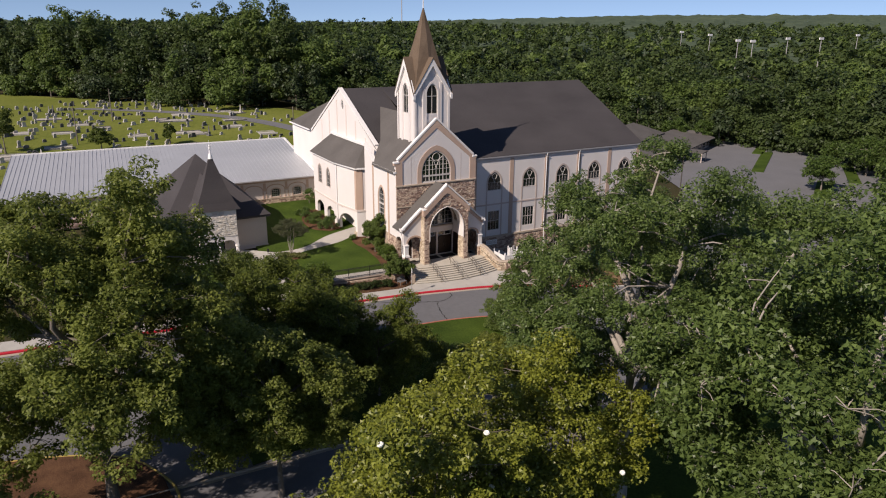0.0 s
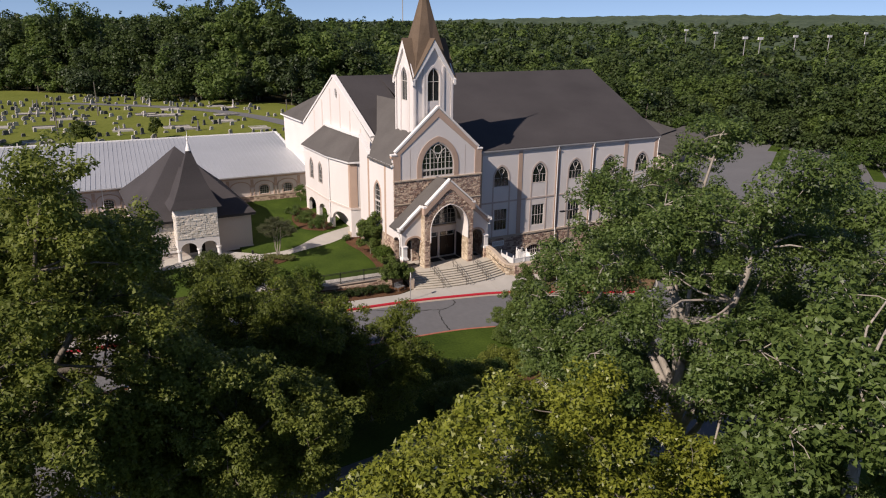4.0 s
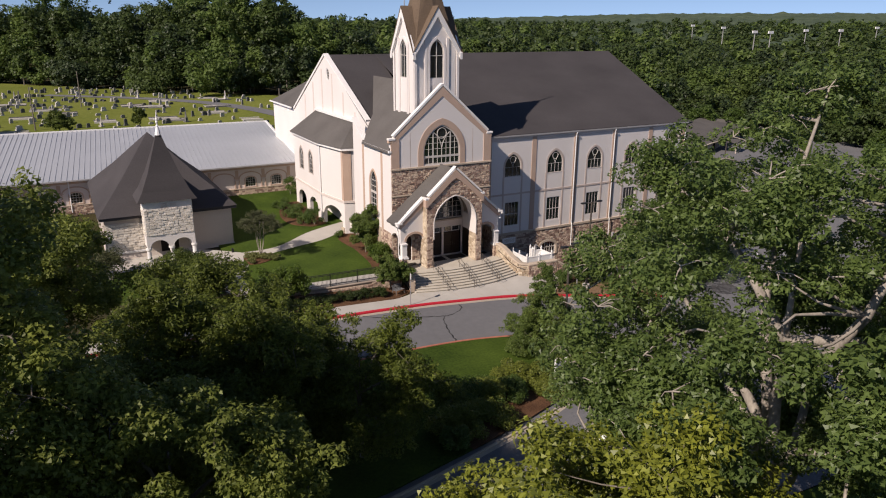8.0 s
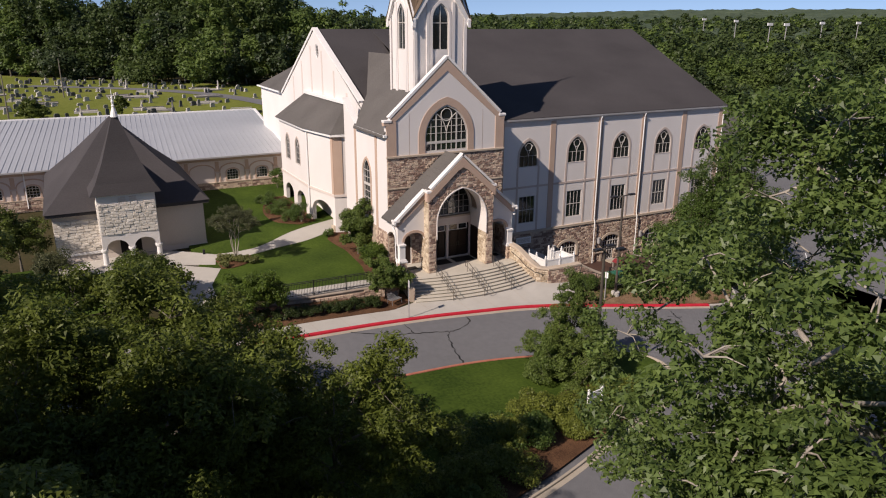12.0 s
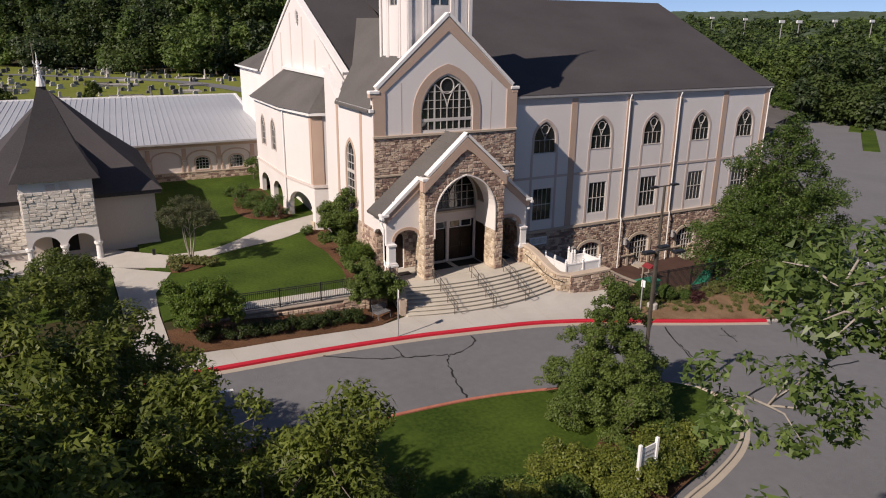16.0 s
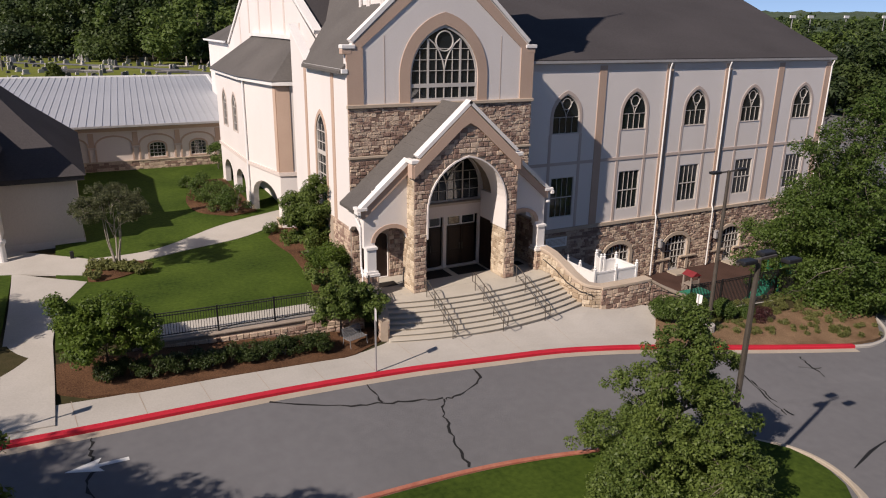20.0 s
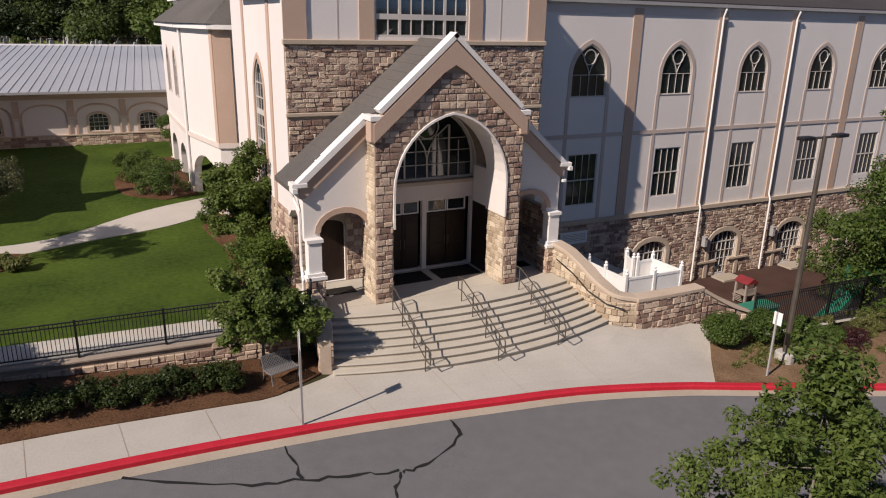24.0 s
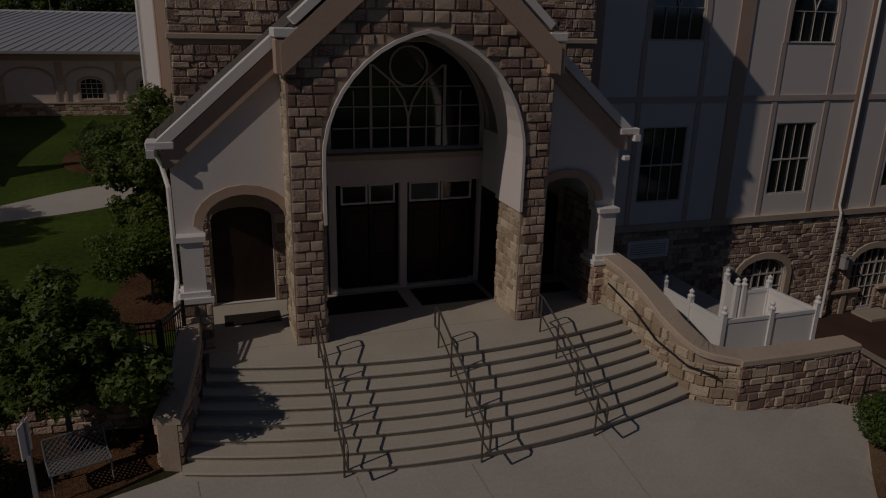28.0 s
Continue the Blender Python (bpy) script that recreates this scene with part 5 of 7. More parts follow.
# terrace floor and steps
tagged(part("terrace", boxm(-0.1, 10.75, -2.79, 0.0, -0.5, 0.0), CONCRETE_STEP, None), "pale concrete terrace before the church doors", "terrace", kind="structure")
steps = thing("entrance_steps", (5.5, -5, -1.1), "eight curved pale concrete steps up to the porch", "steps")
top_line = lambda x: -4.28 + 0.0285 * (x - 5.6) ** 2
bot_line = lambda x: -6.72 + 0.03 * (x - 5.45) ** 2
NR, RISE = 8, 0.14
for k in range(NR):
    f0 = k / (NR - 1)
    vs, fs = [], []
    n = 28
    z1, z0 = -RISE * k, -1.35
    x_lo, x_hi = 0.35 - 0.6 * f0, 10.45 + 0.85 * f0
    for i in range(n + 1):
        u = i / n
        x = x_lo + (x_hi - x_lo) * u
        y = top_line(x) * (1 - f0) + bot_line(x) * f0
        for yy, zz in ((-2.8, z1), (y + 0.03, z1), (y + 0.004, z1 - 0.008), (y, z1 - 0.03), (y + 0.05, z1 - 0.045), (y + 0.06, z0)):
            vs.append((x, yy, zz - 0.002 * k))
    m = 6
    fs = [(i * m + j, i * m + j + 1, (i + 1) * m + j + 1, (i + 1) * m + j) for i in range(n) for j in range(m - 1)]
    fs += [tuple(range(m - 1, -1, -1)), tuple(n * m + j for j in range(m))]
    raw("step", vs, fs, CONCRETE_STEP, steps)


def handrail(x):
    r = thing("handrail", (x, -5, -0.5), "slim bronze handrail with looped ends on the steps", "handrail", "handrails on the entrance steps")
    y0, y1 = top_line(x) + 0.35, bot_line(x) - 0.15
    z = lambda y: -1.12 * min(1, max(0, (top_line(x) - y) / (top_line(x) - bot_line(x) + 0.0)))
    bm = bmesh.new()
    pts = [(x, y0 + 0.28, 0.42), (x, y0 + 0.3, 0.86), (x, y0 + 0.22, 0.92), (x, y0 - 0.05, 0.92), (x, (y0 + y1) / 2, z((y0 + y1) / 2) + 0.92), (x, y1 + 0.1, -0.2), (x, y1 - 0.22, -0.22), (x, y1 - 0.3, -0.3), (x, y1 - 0.28, -0.72)]
    tube(bm, pts, 0.024, 7)
    part("rail", bm, STEEL, r)
    bm = bmesh.new()
    tube(bm, [(x, y0 + 0.28, 0.42), (x, y0 - 0.1, 0.42), (x, (y0 + y1) / 2, z((y0 + y1) / 2) + 0.42), (x, y1 + 0.05, -0.7), (x, y1 - 0.28, -0.72)], 0.02, 7)
    part("rail", bm, STEEL, r)
    for y in (y0, y0 - 0.9, y0 - 1.9, y1 + 0.1):
        part("post", tube(bmesh.new(), [(x, y, z(y) - 0.05 - 0.14 * (y < y0 - 0.4)), (x, y, z(y) + 0.9)], 0.022, 7), STEEL, r)
    return r


for x in (2.65, 5.35, 8.0):
    handrail(x)


class Bent:
    """A wall face that follows a line on the plan; a runs along it, b up, d outward."""

    def __init__(self, pts):
        self.p = [Vector(q) for q in pts]
        self.s = [0.0]
        for a, b in zip(self.p, self.p[1:]):
            self.s.append(self.s[-1] + (b - a).length)

    def at(self, a, b, d=0.0):
        k = max(i for i in range(len(self.s) - 1) if self.s[i] <= max(0, min(a, self.s[-1] - 1e-6)))
        f = (a - self.s[k]) / (self.s[k + 1] - self.s[k])
        q = self.p[k].lerp(self.p[k + 1], f)
        t = (self.p[k + 1] - self.p[k]).normalized()
        return Vector((q.x + t.y * d, q.y - t.x * d, b))


def stone_wall(name, pts, tops, base, thick, label, rng, outer_first=True, cap=0.12, material=None, both=True, category="wall", capmat=CAPSTONE):
    """A low stone wall along pts with a cast-stone cap; tops give its height at each point."""
    w = thing(name, (pts[0][0], pts[0][1], base), label, category)
    line = curve(pts, 5)
    tp = [v.x for v in curve([(t, 0) for t in tops], 5)]
    bent = Bent(line)
    vs, fs = [], []
    n = len(line)
    for i in range(n):
        for d in (0.0, -thick):
            for b in (base, tp[i]):
                vs.append(tuple(bent.at(bent.s[i], b, d)))
    for i in range(n - 1):
        a, c = i * 4, (i + 1) * 4
        fs += [(a, c, c + 1, a + 1), (a + 2, a + 3, c + 3, c + 2), (a + 1, c + 1, c + 3, a + 3)]
    fs += [(0, 1, 3, 2), (n * 4 - 4, n * 4 - 2, n * 4 - 1, n * 4 - 3)]
    raw("core", vs, fs, MORTAR, w)
    vs, fs = [], []
    for i in range(n):
        k = 1 if thick > 0 else -1
        for d, b in ((0.075 * k, 0), (0.075 * k, cap), (0.04 * k, cap + 0.03), (-thick - 0.04 * k, cap + 0.03), (-thick - 0.075 * k, cap), (-thick - 0.075 * k, 0)):
            vs.append(tuple(bent.at(bent.s[i], tp[i] + b, d)))
    fs = [(i * 6 + k, (i + 1) * 6 + k, (i + 1) * 6 + (k + 1) % 6, i * 6 + (k + 1) % 6) for i in range(n - 1) for k in range(6)]
    fs += [tuple(range(6)), tuple((n - 1) * 6 + k for k in range(5, -1, -1))]
    raw("cap", vs, fs, capmat, w, "pale cast-stone cap" if capmat is CAPSTONE else "weathered stone cap")
    poly = [(0, base)] + [(bent.s[-1], base)] + [(bent.s[i], tp[i] - 0.01) for i in range(n - 1, -1, -1)]
    side = 1 if thick > 0 else -1

    class Face:
        def __init__(self, o, k):
            self.o, self.k = o, k

        def at(self, a, b, d=0.0):
            return bent.at(a, b, self.o + self.k * d)

    for o, k in ((0.0, side), (-thick, -side))[:2 if both else 1]:
        ob = stones_joined(Face(o, k), ashlar(poly, [], rng), w, rng, 0.0, (0.03, 0.08), material)
        if k < 0:
            ob.data.flip_normals()
    return w


stone_wall("cheek_wall", [(-0.25, -1.5), (-0.2, -3.2), (-0.38, -4.5), (-0.62, -5.4)], [0.55, 0.5, 0.2, -0.1], -1.4, 0.36, "curved stone cheek wall beside the entrance steps", rs)
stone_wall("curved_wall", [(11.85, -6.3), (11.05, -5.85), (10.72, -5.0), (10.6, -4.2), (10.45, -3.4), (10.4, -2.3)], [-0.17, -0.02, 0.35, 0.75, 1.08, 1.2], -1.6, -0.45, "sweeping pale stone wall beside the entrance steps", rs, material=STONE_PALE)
stone_wall("end_wall", [(11.8, -6.35), (13.4, -6.42), (15.2, -6.42)], [-0.17, -0.17, -0.17], -2.0, 0.45, "low stone wall with a cast-stone cap", rs)
stone_wall("stair_wall", [(15.25, -6.42), (16.4, -6.6), (17.8, -6.9)], [-0.25, -0.9, -1.55], -2.4, 0.4, "stepped-down stone wall of the side stair", rs)
stone_wall("retaining_wall", [(-11.2, -3.15), (-7.6, -3.5), (-4.0, -3.8), (-0.9, -4.05)], [-0.12, -0.08, -0.02, 0.04], -1.2, 0.22, "low fieldstone retaining wall under the railing", rs, both=False, cap=0.05, capmat=CAP_OLD)
rail = thing("side_rail", (16.5, -7, -1.5), "dark metal handrail on the side stair", "handrail")
for h in (0.5, 0.95):
    part("rail", tube(bmesh.new(), [(15.0, -6.95, -1.55 + h), (15.4, -6.95, -1.55 + h), (17.6, -7.4, -2.3 + h)], 0.025, 7), BLACK, rail)
for x, y, z in ((15.0, -6.95, -1.6), (16.4, -7.15, -1.95), (17.6, -7.4, -2.35)):
    part("post", tube(bmesh.new(), [(x, y, z), (x, y, z + 1.0)], 0.025, 7), BLACK, rail)
wr = thing("wall_rail", (11, -5, 0), "dark handrail fixed along the curved wall", "handrail")
part("rail", tube(bmesh.new(), [(10.28, -3.0, 0.75), (10.42, -4.0, 0.42), (10.52, -4.9, -0.02), (10.85, -5.75, -0.35), (11.3, -6.25, -0.45)], 0.028, 7), BLACK, wr)


def railing(name, pts, h, gap, label, post_at=2.5, slat=0.02):
    """Black picket railing along pts (x, y, z)."""
    r = thing(name, pts[0], label, "railing")
    for p, q in zip(pts, pts[1:]):
        p, q = Vector(p), Vector(q)
        for dz in (0.1, h - 0.12, h):
            part("rail", beam(bmesh.new(), p + Vector((0, 0, dz)), q + Vector((0, 0, dz)), 0.04, 0.035), BLACK, r)
        n = max(2, round((q - p).length / gap))
        me = None
        for i in range(1, n):
            c = p.lerp(q, i / n)
            if me is None:
                me = finish(boxm(-slat / 2, slat / 2, -slat / 2, slat / 2, 0.08, h), "picket", BLACK)
            ob = new("picket", me)
            ob.parent = r
            ob.matrix_parent_inverse = r.matrix_basis.inverted()
            ob.location = c
    for p in pts:
        part("post", boxm(p[0] - 0.035, p[0] + 0.035, p[1] - 0.035, p[1] + 0.035, p[2] - 0.06, p[2] + h + 0.06), BLACK, r)
    return r


railing("terrace_railing", [(-10.15, -3.1, 0.04), (-7.6, -3.36, 0.08), (-5.1, -3.56, 0.13), (-2.6, -3.8, 0.18), (-0.55, -3.95, 0.22)], 1.12, 0.115, "black metal picket railing on the stone wall")
railing("entry_railing", [(-0.5, -3.9, 0.2), (-0.1, -2.7, 0.1)], 1.12, 0.115, "short black picket railing beside the porch")
railing("playground_fence", [(18.6, -6.3, -2.95), (21.0, -6.4, -2.98), (23.4, -6.45, -3.0), (25.8, -6.5, -3.02), (28.2, -6.5, -3.05)], 1.92, 0.12, "black picket fence round the sunken playground", slat=0.03)
tagged(part("playground_wall", boxm(17.6, 42, -6.25, -5.95, -4.4, -2.92), CAPSTONE, None), "low retaining wall round the playground", "wall", kind="structure")
tagged(part("yard_slab", boxm(11.05, 16.5, -6.0, 2.78, -4.4, -1.55), CONCRETE, None), "concrete yard beside the porch", "slab", kind="structure")

# ---- the low hall behind the lawn ----
hall = thing("hall_building", (-20, 45, 1.5), "long low stucco hall with blind arches and a pale metal roof", "hall")
HP = Plane((0, 32.0, 0), (1, 0, 0))
centres = [-2.45 - 3.42 * k for k in range(12)]
glazed = [k for k in range(12) if k % 4 != 2]
holes = [segarch(centres[k], 1.35, 1.95, 2.9, 3.25) for k in glazed]
part("wall", plate(HP, rect(-42, 2.2, 0.6, 4.75), -0.35, 0.0, holes), STUCCO_LOW, hall)
for k, c in enumerate(centres):
    part("blind_arch", plate(HP, segarch(c, 2.75, 1.45, 3.1, 3.85, 10, 0.14), 0.0, 0.09, [segarch(c, 2.75, 1.46, 3.1, 3.85, 10)]), TAN, hall)
    part("impost", plate(HP, rect(c + 1.4, c + 2.02, 2.85, 3.02), 0.0, 0.12), TAN_PALE, hall)
    part("keystone", plate(HP, rect(c + 1.5, c + 1.92, 3.02, 4.2), 0.0, 0.05), TAN, hall)
    if k in glazed:
        f = window(HP, segarch(c, 1.35, 1.95, 2.9, 3.25), segarch(c, 1.23, 2.0, 2.9, 3.19), hall, label="arched hall window with brown bars" if k == 0 else "")
        part("surround", plate(HP, segarch(c, 1.35, 1.85, 2.9, 3.25, 8, 0.14), 0.0, 0.05, [segarch(c, 1.34, 1.94, 2.9, 3.24)]), TAN, hall)
        for i in (1, 2, 3):
            bars(HP, [((c - 0.62 + 0.31 * i, 2.0), (c - 0.62 + 0.31 * i, 3.15))], -0.05, 0.03, 0.04, FRAME, f, "mullion")
        for b in (2.3, 2.6, 2.9):
            bars(HP, [((c - 0.62, b), (c + 0.62, b))], -0.05, 0.03, 0.04, FRAME, f, "bar")
part("frieze", plate(HP, rect(-42, 2.2, 4.3, 4.75), 0.0, 0.1), TAN, hall)
part("stone_base", plate(HP, rect(-42, 2.0, 0.5, 1.7), 0.0, 0.08), MORTAR, hall)
stones_joined(HP, ashlar(rect(-42, 2.0, 0.6, 1.7), [], rs, (0.18, 0.26), (0.25, 0.6)), hall, rs, 0.08)
part("cap", plate(HP, rect(-42, 2.0, 1.7, 1.79), 0.0, 0.16), CAPSTONE, hall)
bm = bmesh.new()
v = [bm.verts.new(q) for q in ((-43, 31.2, 4.85), (0.9, 31.2, 4.85), (2.9, 56.5, 7.1), (-41.5, 57.6, 7.1), (-41.5, 64, 3.6), (2.9, 64, 3.6))]
bm.faces.new([v[i] for i in (0, 1, 2, 3)])
bm.faces.new([v[i] for i in (3, 2, 5, 4)])
ret = bmesh.ops.extrude_face_region(bm, geom=bm.faces[:])
bmesh.ops.translate(bm, vec=(0, 0, -0.15), verts=[g for g in ret["geom"] if isinstance(g, bmesh.types.BMVert)])
bmesh.ops.recalc_face_normals(bm, faces=bm.faces[:])
part("roof", bm, METAL_ROOF, hall, "pale grey standing-seam metal roof")
for i in range(73):
    f = i / 72
    a, b = Vector((-43, 31.2, 4.87)).lerp(Vector((0.9, 31.2, 4.87)), f), Vector((-41.5, 57.6, 7.12)).lerp(Vector((2.9, 56.5, 7.12)), f)
    part("seam", beam(bmesh.new(), a, b, 0.045, 0.07), METAL_ROOF, hall)
bm = bmesh.new()
beam(bm, (-43, 31.1, 4.82), (0.9, 31.1, 4.82), 0.18, 0.16)
part("gutter", bm, GUTTER, hall)
bm = bmesh.new()
beam(bm, (0.95, 31.2, 4.9), (2.95, 56.5, 7.16), 0.3, 0.16)
beam(bm, (2.95, 56.5, 7.16), (-41.5, 57.6, 7.16), 0.35, 0.14)
part("ridge_cap", bm, WHITE, hall)
part("wall", boxm(-41.4, -41.0, 32, 63, 0.4, 3.6), STUCCO_LOW, hall)
part("wall", boxm(2.0, 2.3, 44.7, 63, 0.4, 3.6), STUCCO_LOW, hall)
part("wall", boxm(-41.0, 2.0, 62.6, 63, 0.4, 3.6), STUCCO_LOW, hall)
for x in (-13.2, -27.0):
    part("downpipe", tube(bmesh.new(), [(x, 31.85, 4.7), (x, 31.85, 0.9)], 0.06), WHITE, hall)

# ---- the stone pavilion ----
pav = thing("pavilion", (-18.7, 18, 0), "white rock-face stone pavilion with a steep dark shingle roof", "pavilion")
PX0, PX1, PY0, PY1 = -24.5, -12.45, 12.9, 30.6
part("wall", boxm(PX0, PX1, PY0, PY1, -0.6, 4.55), PAVSTUCCO, pav)
bm = bmesh.new()
base = [(PX0 - 0.35, PY0 - 0.35), (PX1 + 0.35, PY0 - 0.35), (PX1 + 0.35, PY1 + 0.35), (PX0 - 0.35, PY1 + 0.35)]
tops = [(PX0 - 0.02, PY0 - 0.02), (PX1 + 0.02, PY0 - 0.02), (PX1 + 0.02, PY1 + 0.02), (PX0 - 0.02, PY1 + 0.02)]
a = [bm.verts.new((x, y, -0.7)) for x, y in base]
b = [bm.verts.new((x, y, 0.55)) for x, y in tops]
for i in range(4):
    bm.faces.new((a[i], a[(i + 1) % 4], b[(i + 1) % 4], b[i]))
part("battered_base", bm, PAVSTUCCO, pav)
PF = Plane((0, PY0, 0), (1, 0, 0))
stones_joined(PF, ashlar(rect(PX0 + 0.03, -21.0, 0.95, 3.75), [], rs, (0.23, 0.26), (0.35, 0.65)), pav, rs, 0.0, (0.03, 0.085), ROUGH_WHITE)
part("plinth_band", plate(PF, rect(PX0, -21.0, 0.7, 0.9), 0.0, 0.12), COPING, pav)
QX0, QX1, QY0 = -21.05, -16.55, 11.0
QF = Plane((0, QY0, 0), (1, 0, 0))
pts = [(QX0, 1.35)]
for c in (-19.9, -17.72):
    pts += sorted(segarch(c, 1.75, 0, 1.4, 2.15, 10)[2:], key=lambda q: q[0])
pts += [(QX1, 1.35), (QX1, 6.05), (QX0, 6.05)]
part("porch_wall", plate(QF, pts, -0.4, 0.0), STUCCO, pav)
stones_joined(QF, ashlar(rect(QX0 + 0.03, QX1 - 0.03, 2.65, 5.3), [], rs, (0.23, 0.26), (0.35, 0.65)), pav, rs, 0.0, (0.03, 0.085), ROUGH_WHITE)
for c in (-19.15, -18.3):
    fv = part("vent", plate(QF, rect(c - 0.28, c + 0.28, 5.05, 5.75), 0.0, 0.06, [rect(c - 0.24, c + 0.24, 5.1, 5.7)]), STUCCO_LOW, pav, "small louvred vent")
    for k in range(7):
        bars(QF, [((c - 0.24, 5.14 + k * 0.085), (c + 0.24, 5.14 + k * 0.085))], 0.03, 0.05, 0.02, STUCCO_LOW, fv, "slat")
for x in (QX0, QX1 - 0.4):
    part("porch_wall", boxm(x, x + 0.4, QY0 + 0.4, PY0, 1.35, 6.05), STUCCO, pav)
stones_joined(Plane((QX0, PY0, 0), (0, -1, 0)), ashlar(rect(0.02, PY0 - QY0 - 0.02, 2.65, 5.3), [], rs, (0.23, 0.26), (0.35, 0.65)), pav, rs, 0.0, (0.03, 0.085), ROUGH_WHITE)
for x in (QX0 + 0.12, -18.8, QX1 - 0.12):
    bm = lathe(bmesh.new(), [(0.3, -0.3), (0.3, 0.0), (0.24, 0.06), (0.22, 0.2), (0.2, 1.1), (0.24, 1.18), (0.29, 1.24), (0.29, 1.4)], (x, QY0 + 0.2, 0), 14)
    part("column", bm, COPING, pav, "white round column")
part("porch_floor", boxm(QX0 - 0.3, QX1 + 0.3, QY0 - 0.3, PY0, -0.5, 0.06), CONCRETE, pav)
# Flat dark panel; the shade of the door recess is its colour.
part("doorway_shade", boxm(-19.6, -17.9, PY0 - 0.05, PY0, 0.05, 2.1), DARK, pav, "flat near-black panel with the doorway's shade in its colour")
# main hipped roof
bm = bmesh.new()
e = 0.55
ev = [bm.verts.new(q) for q in ((PX0 - e, PY0 - e, 4.5), (PX1 + e, PY0 - e, 4.5), (PX1 + e, PY1 + e, 4.5), (PX0 - e, PY1 + e, 4.5))]
mid = [bm.verts.new((-18.6 + (q.co.x + 18.6) * 0.56, 23.8 + (q.co.y - 23.8) * 0.56, 7.15)) for q in ev]
ap = bm.verts.new((-18.6, 23.8, 10.95))
for i in range(4):
    j = (i + 1) % 4
    bm.faces.new((ev[i], ev[j], mid[j], mid[i]))
    bm.faces.new((mid[i], mid[j], ap))
bm.faces.new(ev[::-1])
part("roof", bm, SHINGLE, pav, "dark shingle hipped roof")
# Dark band under the eaves, standing in for the deep soffit shade.
part("eave_shade_band", boxm(PX0 - e + 0.1, PX1 + e - 0.1, PY0 - e + 0.1, PY1 + e - 0.1, 4.2, 4.49), SHINGLE, pav)
# steep porch roof with flared feet
bm = bmesh.new()
ax, ay = -18.78, 12.4
prof = [(2.75, 6.0), (2.2, 6.9), (1.45, 8.6), (0.75, 10.6), (0.32, 11.9), (0.22, 12.3)]
rings = [[bm.verts.new((ax + s * r, ay + t * r * (0.62 if t < 0 else 0.9), z)) for s, t in ((-1, -1), (1, -1), (1, 1), (-1, 1))] for r, z in prof]
for p, q in zip(rings, rings[1:]):
    for i in range(4):
        bm.faces.new((p[i], p[(i + 1) % 4], q[(i + 1) % 4], q[i]))
bm.faces.new(rings[0][::-1])
part("porch_roof", bm, SHINGLE, pav, "steep flared porch roof")
raw("porch_roof", [(ax, 12.4, 9.0), (-21.1, 12.6, 6.1), (-16.4, 12.6, 6.1), (ax, 20.6, 9.0), (-21.1, 16.0, 6.1), (-16.4, 16.0, 6.1)], [(0, 1, 4, 3), (0, 3, 5, 2)], SHINGLE, pav)
bm = lathe(bmesh.new(), [(0.3, 12.15), (0.24, 12.5), (0.1, 12.95), (0.13, 13.05), (0.06, 13.15), (0.12, 13.4), (0.05, 13.55), (0.1, 13.7), (0.03, 13.85), (0.02, 14.35)], (ax, ay, 0), 10)
for k in range(4):
    d = Vector((math.cos(k * math.pi / 2), math.sin(k * math.pi / 2), 0))
    tube(bm, [Vector((ax, ay, 13.5)), Vector((ax, ay, 13.62)) + d * 0.22, Vector((ax, ay, 13.8)) + d * 0.26], 0.03, 5)
part("finial", bm, WHITE, pav, "white ornamental finial")

# ---- the low annex behind the nave ----
annex = thing("annex_building", (92, 46, -4), "low annex with brown-grey shingle roofs beside the far car park", "annex")
AU, AV = Vector((0.894, 0.447, 0)), Vector((-0.447, 0.894, 0))
AT = lambda u, v, z: tuple(Vector((86, 42, z)) + AU * u + AV * v)


def annex_block(name, u0, u1, v0, v1, z0, z1, material, label=""):
    bm = bmesh.new()
    box(bm, u0, u1, v0, v1, z0, z1)
    bmesh.ops.transform(bm, matrix=Matrix(((AU.x, AV.x, 0, 86), (AU.y, AV.y, 0, 42), (0, 0, 1, 0), (0, 0, 0, 1))), verts=bm.verts[:])
    return part(name, bm, material, annex, label)


annex_block("wall", 0, 40, 0, 9, -4.4, -1.2, TAN_PALE)
annex_block("wall", 0, 27, 9, 22, -4.4, 0.6, TAN_PALE)
for name, pts, z in (("roof", ((-1, -1.2, -1.25), (41.2, -1.2, -1.25), (41.2, 4.5, 0.2), (38, 9.5, 0.5), (-1, 9.5, 0.5)), 0.2), ("roof", ((-1, 8.6, 0.7), (28.2, 8.6, 0.7), (23, 15.5, 3.4), (-1, 15.5, 3.4)), 0.2), ("roof", ((-1, 15.5, 3.4), (23, 15.5, 3.4), (28.2, 22.6, 0.7), (-1, 22.6, 0.7)), 0.2), ("roof", ((28.2, 8.6, 0.7), (28.2, 22.6, 0.7), (23, 15.5, 3.4)), 0.2), ("roof", ((41.2, 4.5, 0.2), (41.2, 10.0, -1.2), (38, 9.5, 0.5)), 0.2)):
    bm = bmesh.new()
    up_ = [bm.verts.new(AT(u, v, w)) for u, v, w in pts]
    dn_ = [bm.verts.new(AT(u, v, w - z)) for u, v, w in pts]
    bm.faces.new(up_)
    bm.faces.new(dn_[::-1])
    for i in range(len(pts)):
        j = (i + 1) % len(pts)
        bm.faces.new((up_[j], up_[i], dn_[i], dn_[j]))
    bmesh.ops.recalc_face_normals(bm, faces=bm.faces[:])
    part(name, bm, SHINGLE_LIGHT, annex, "light brown-grey shingle roof")
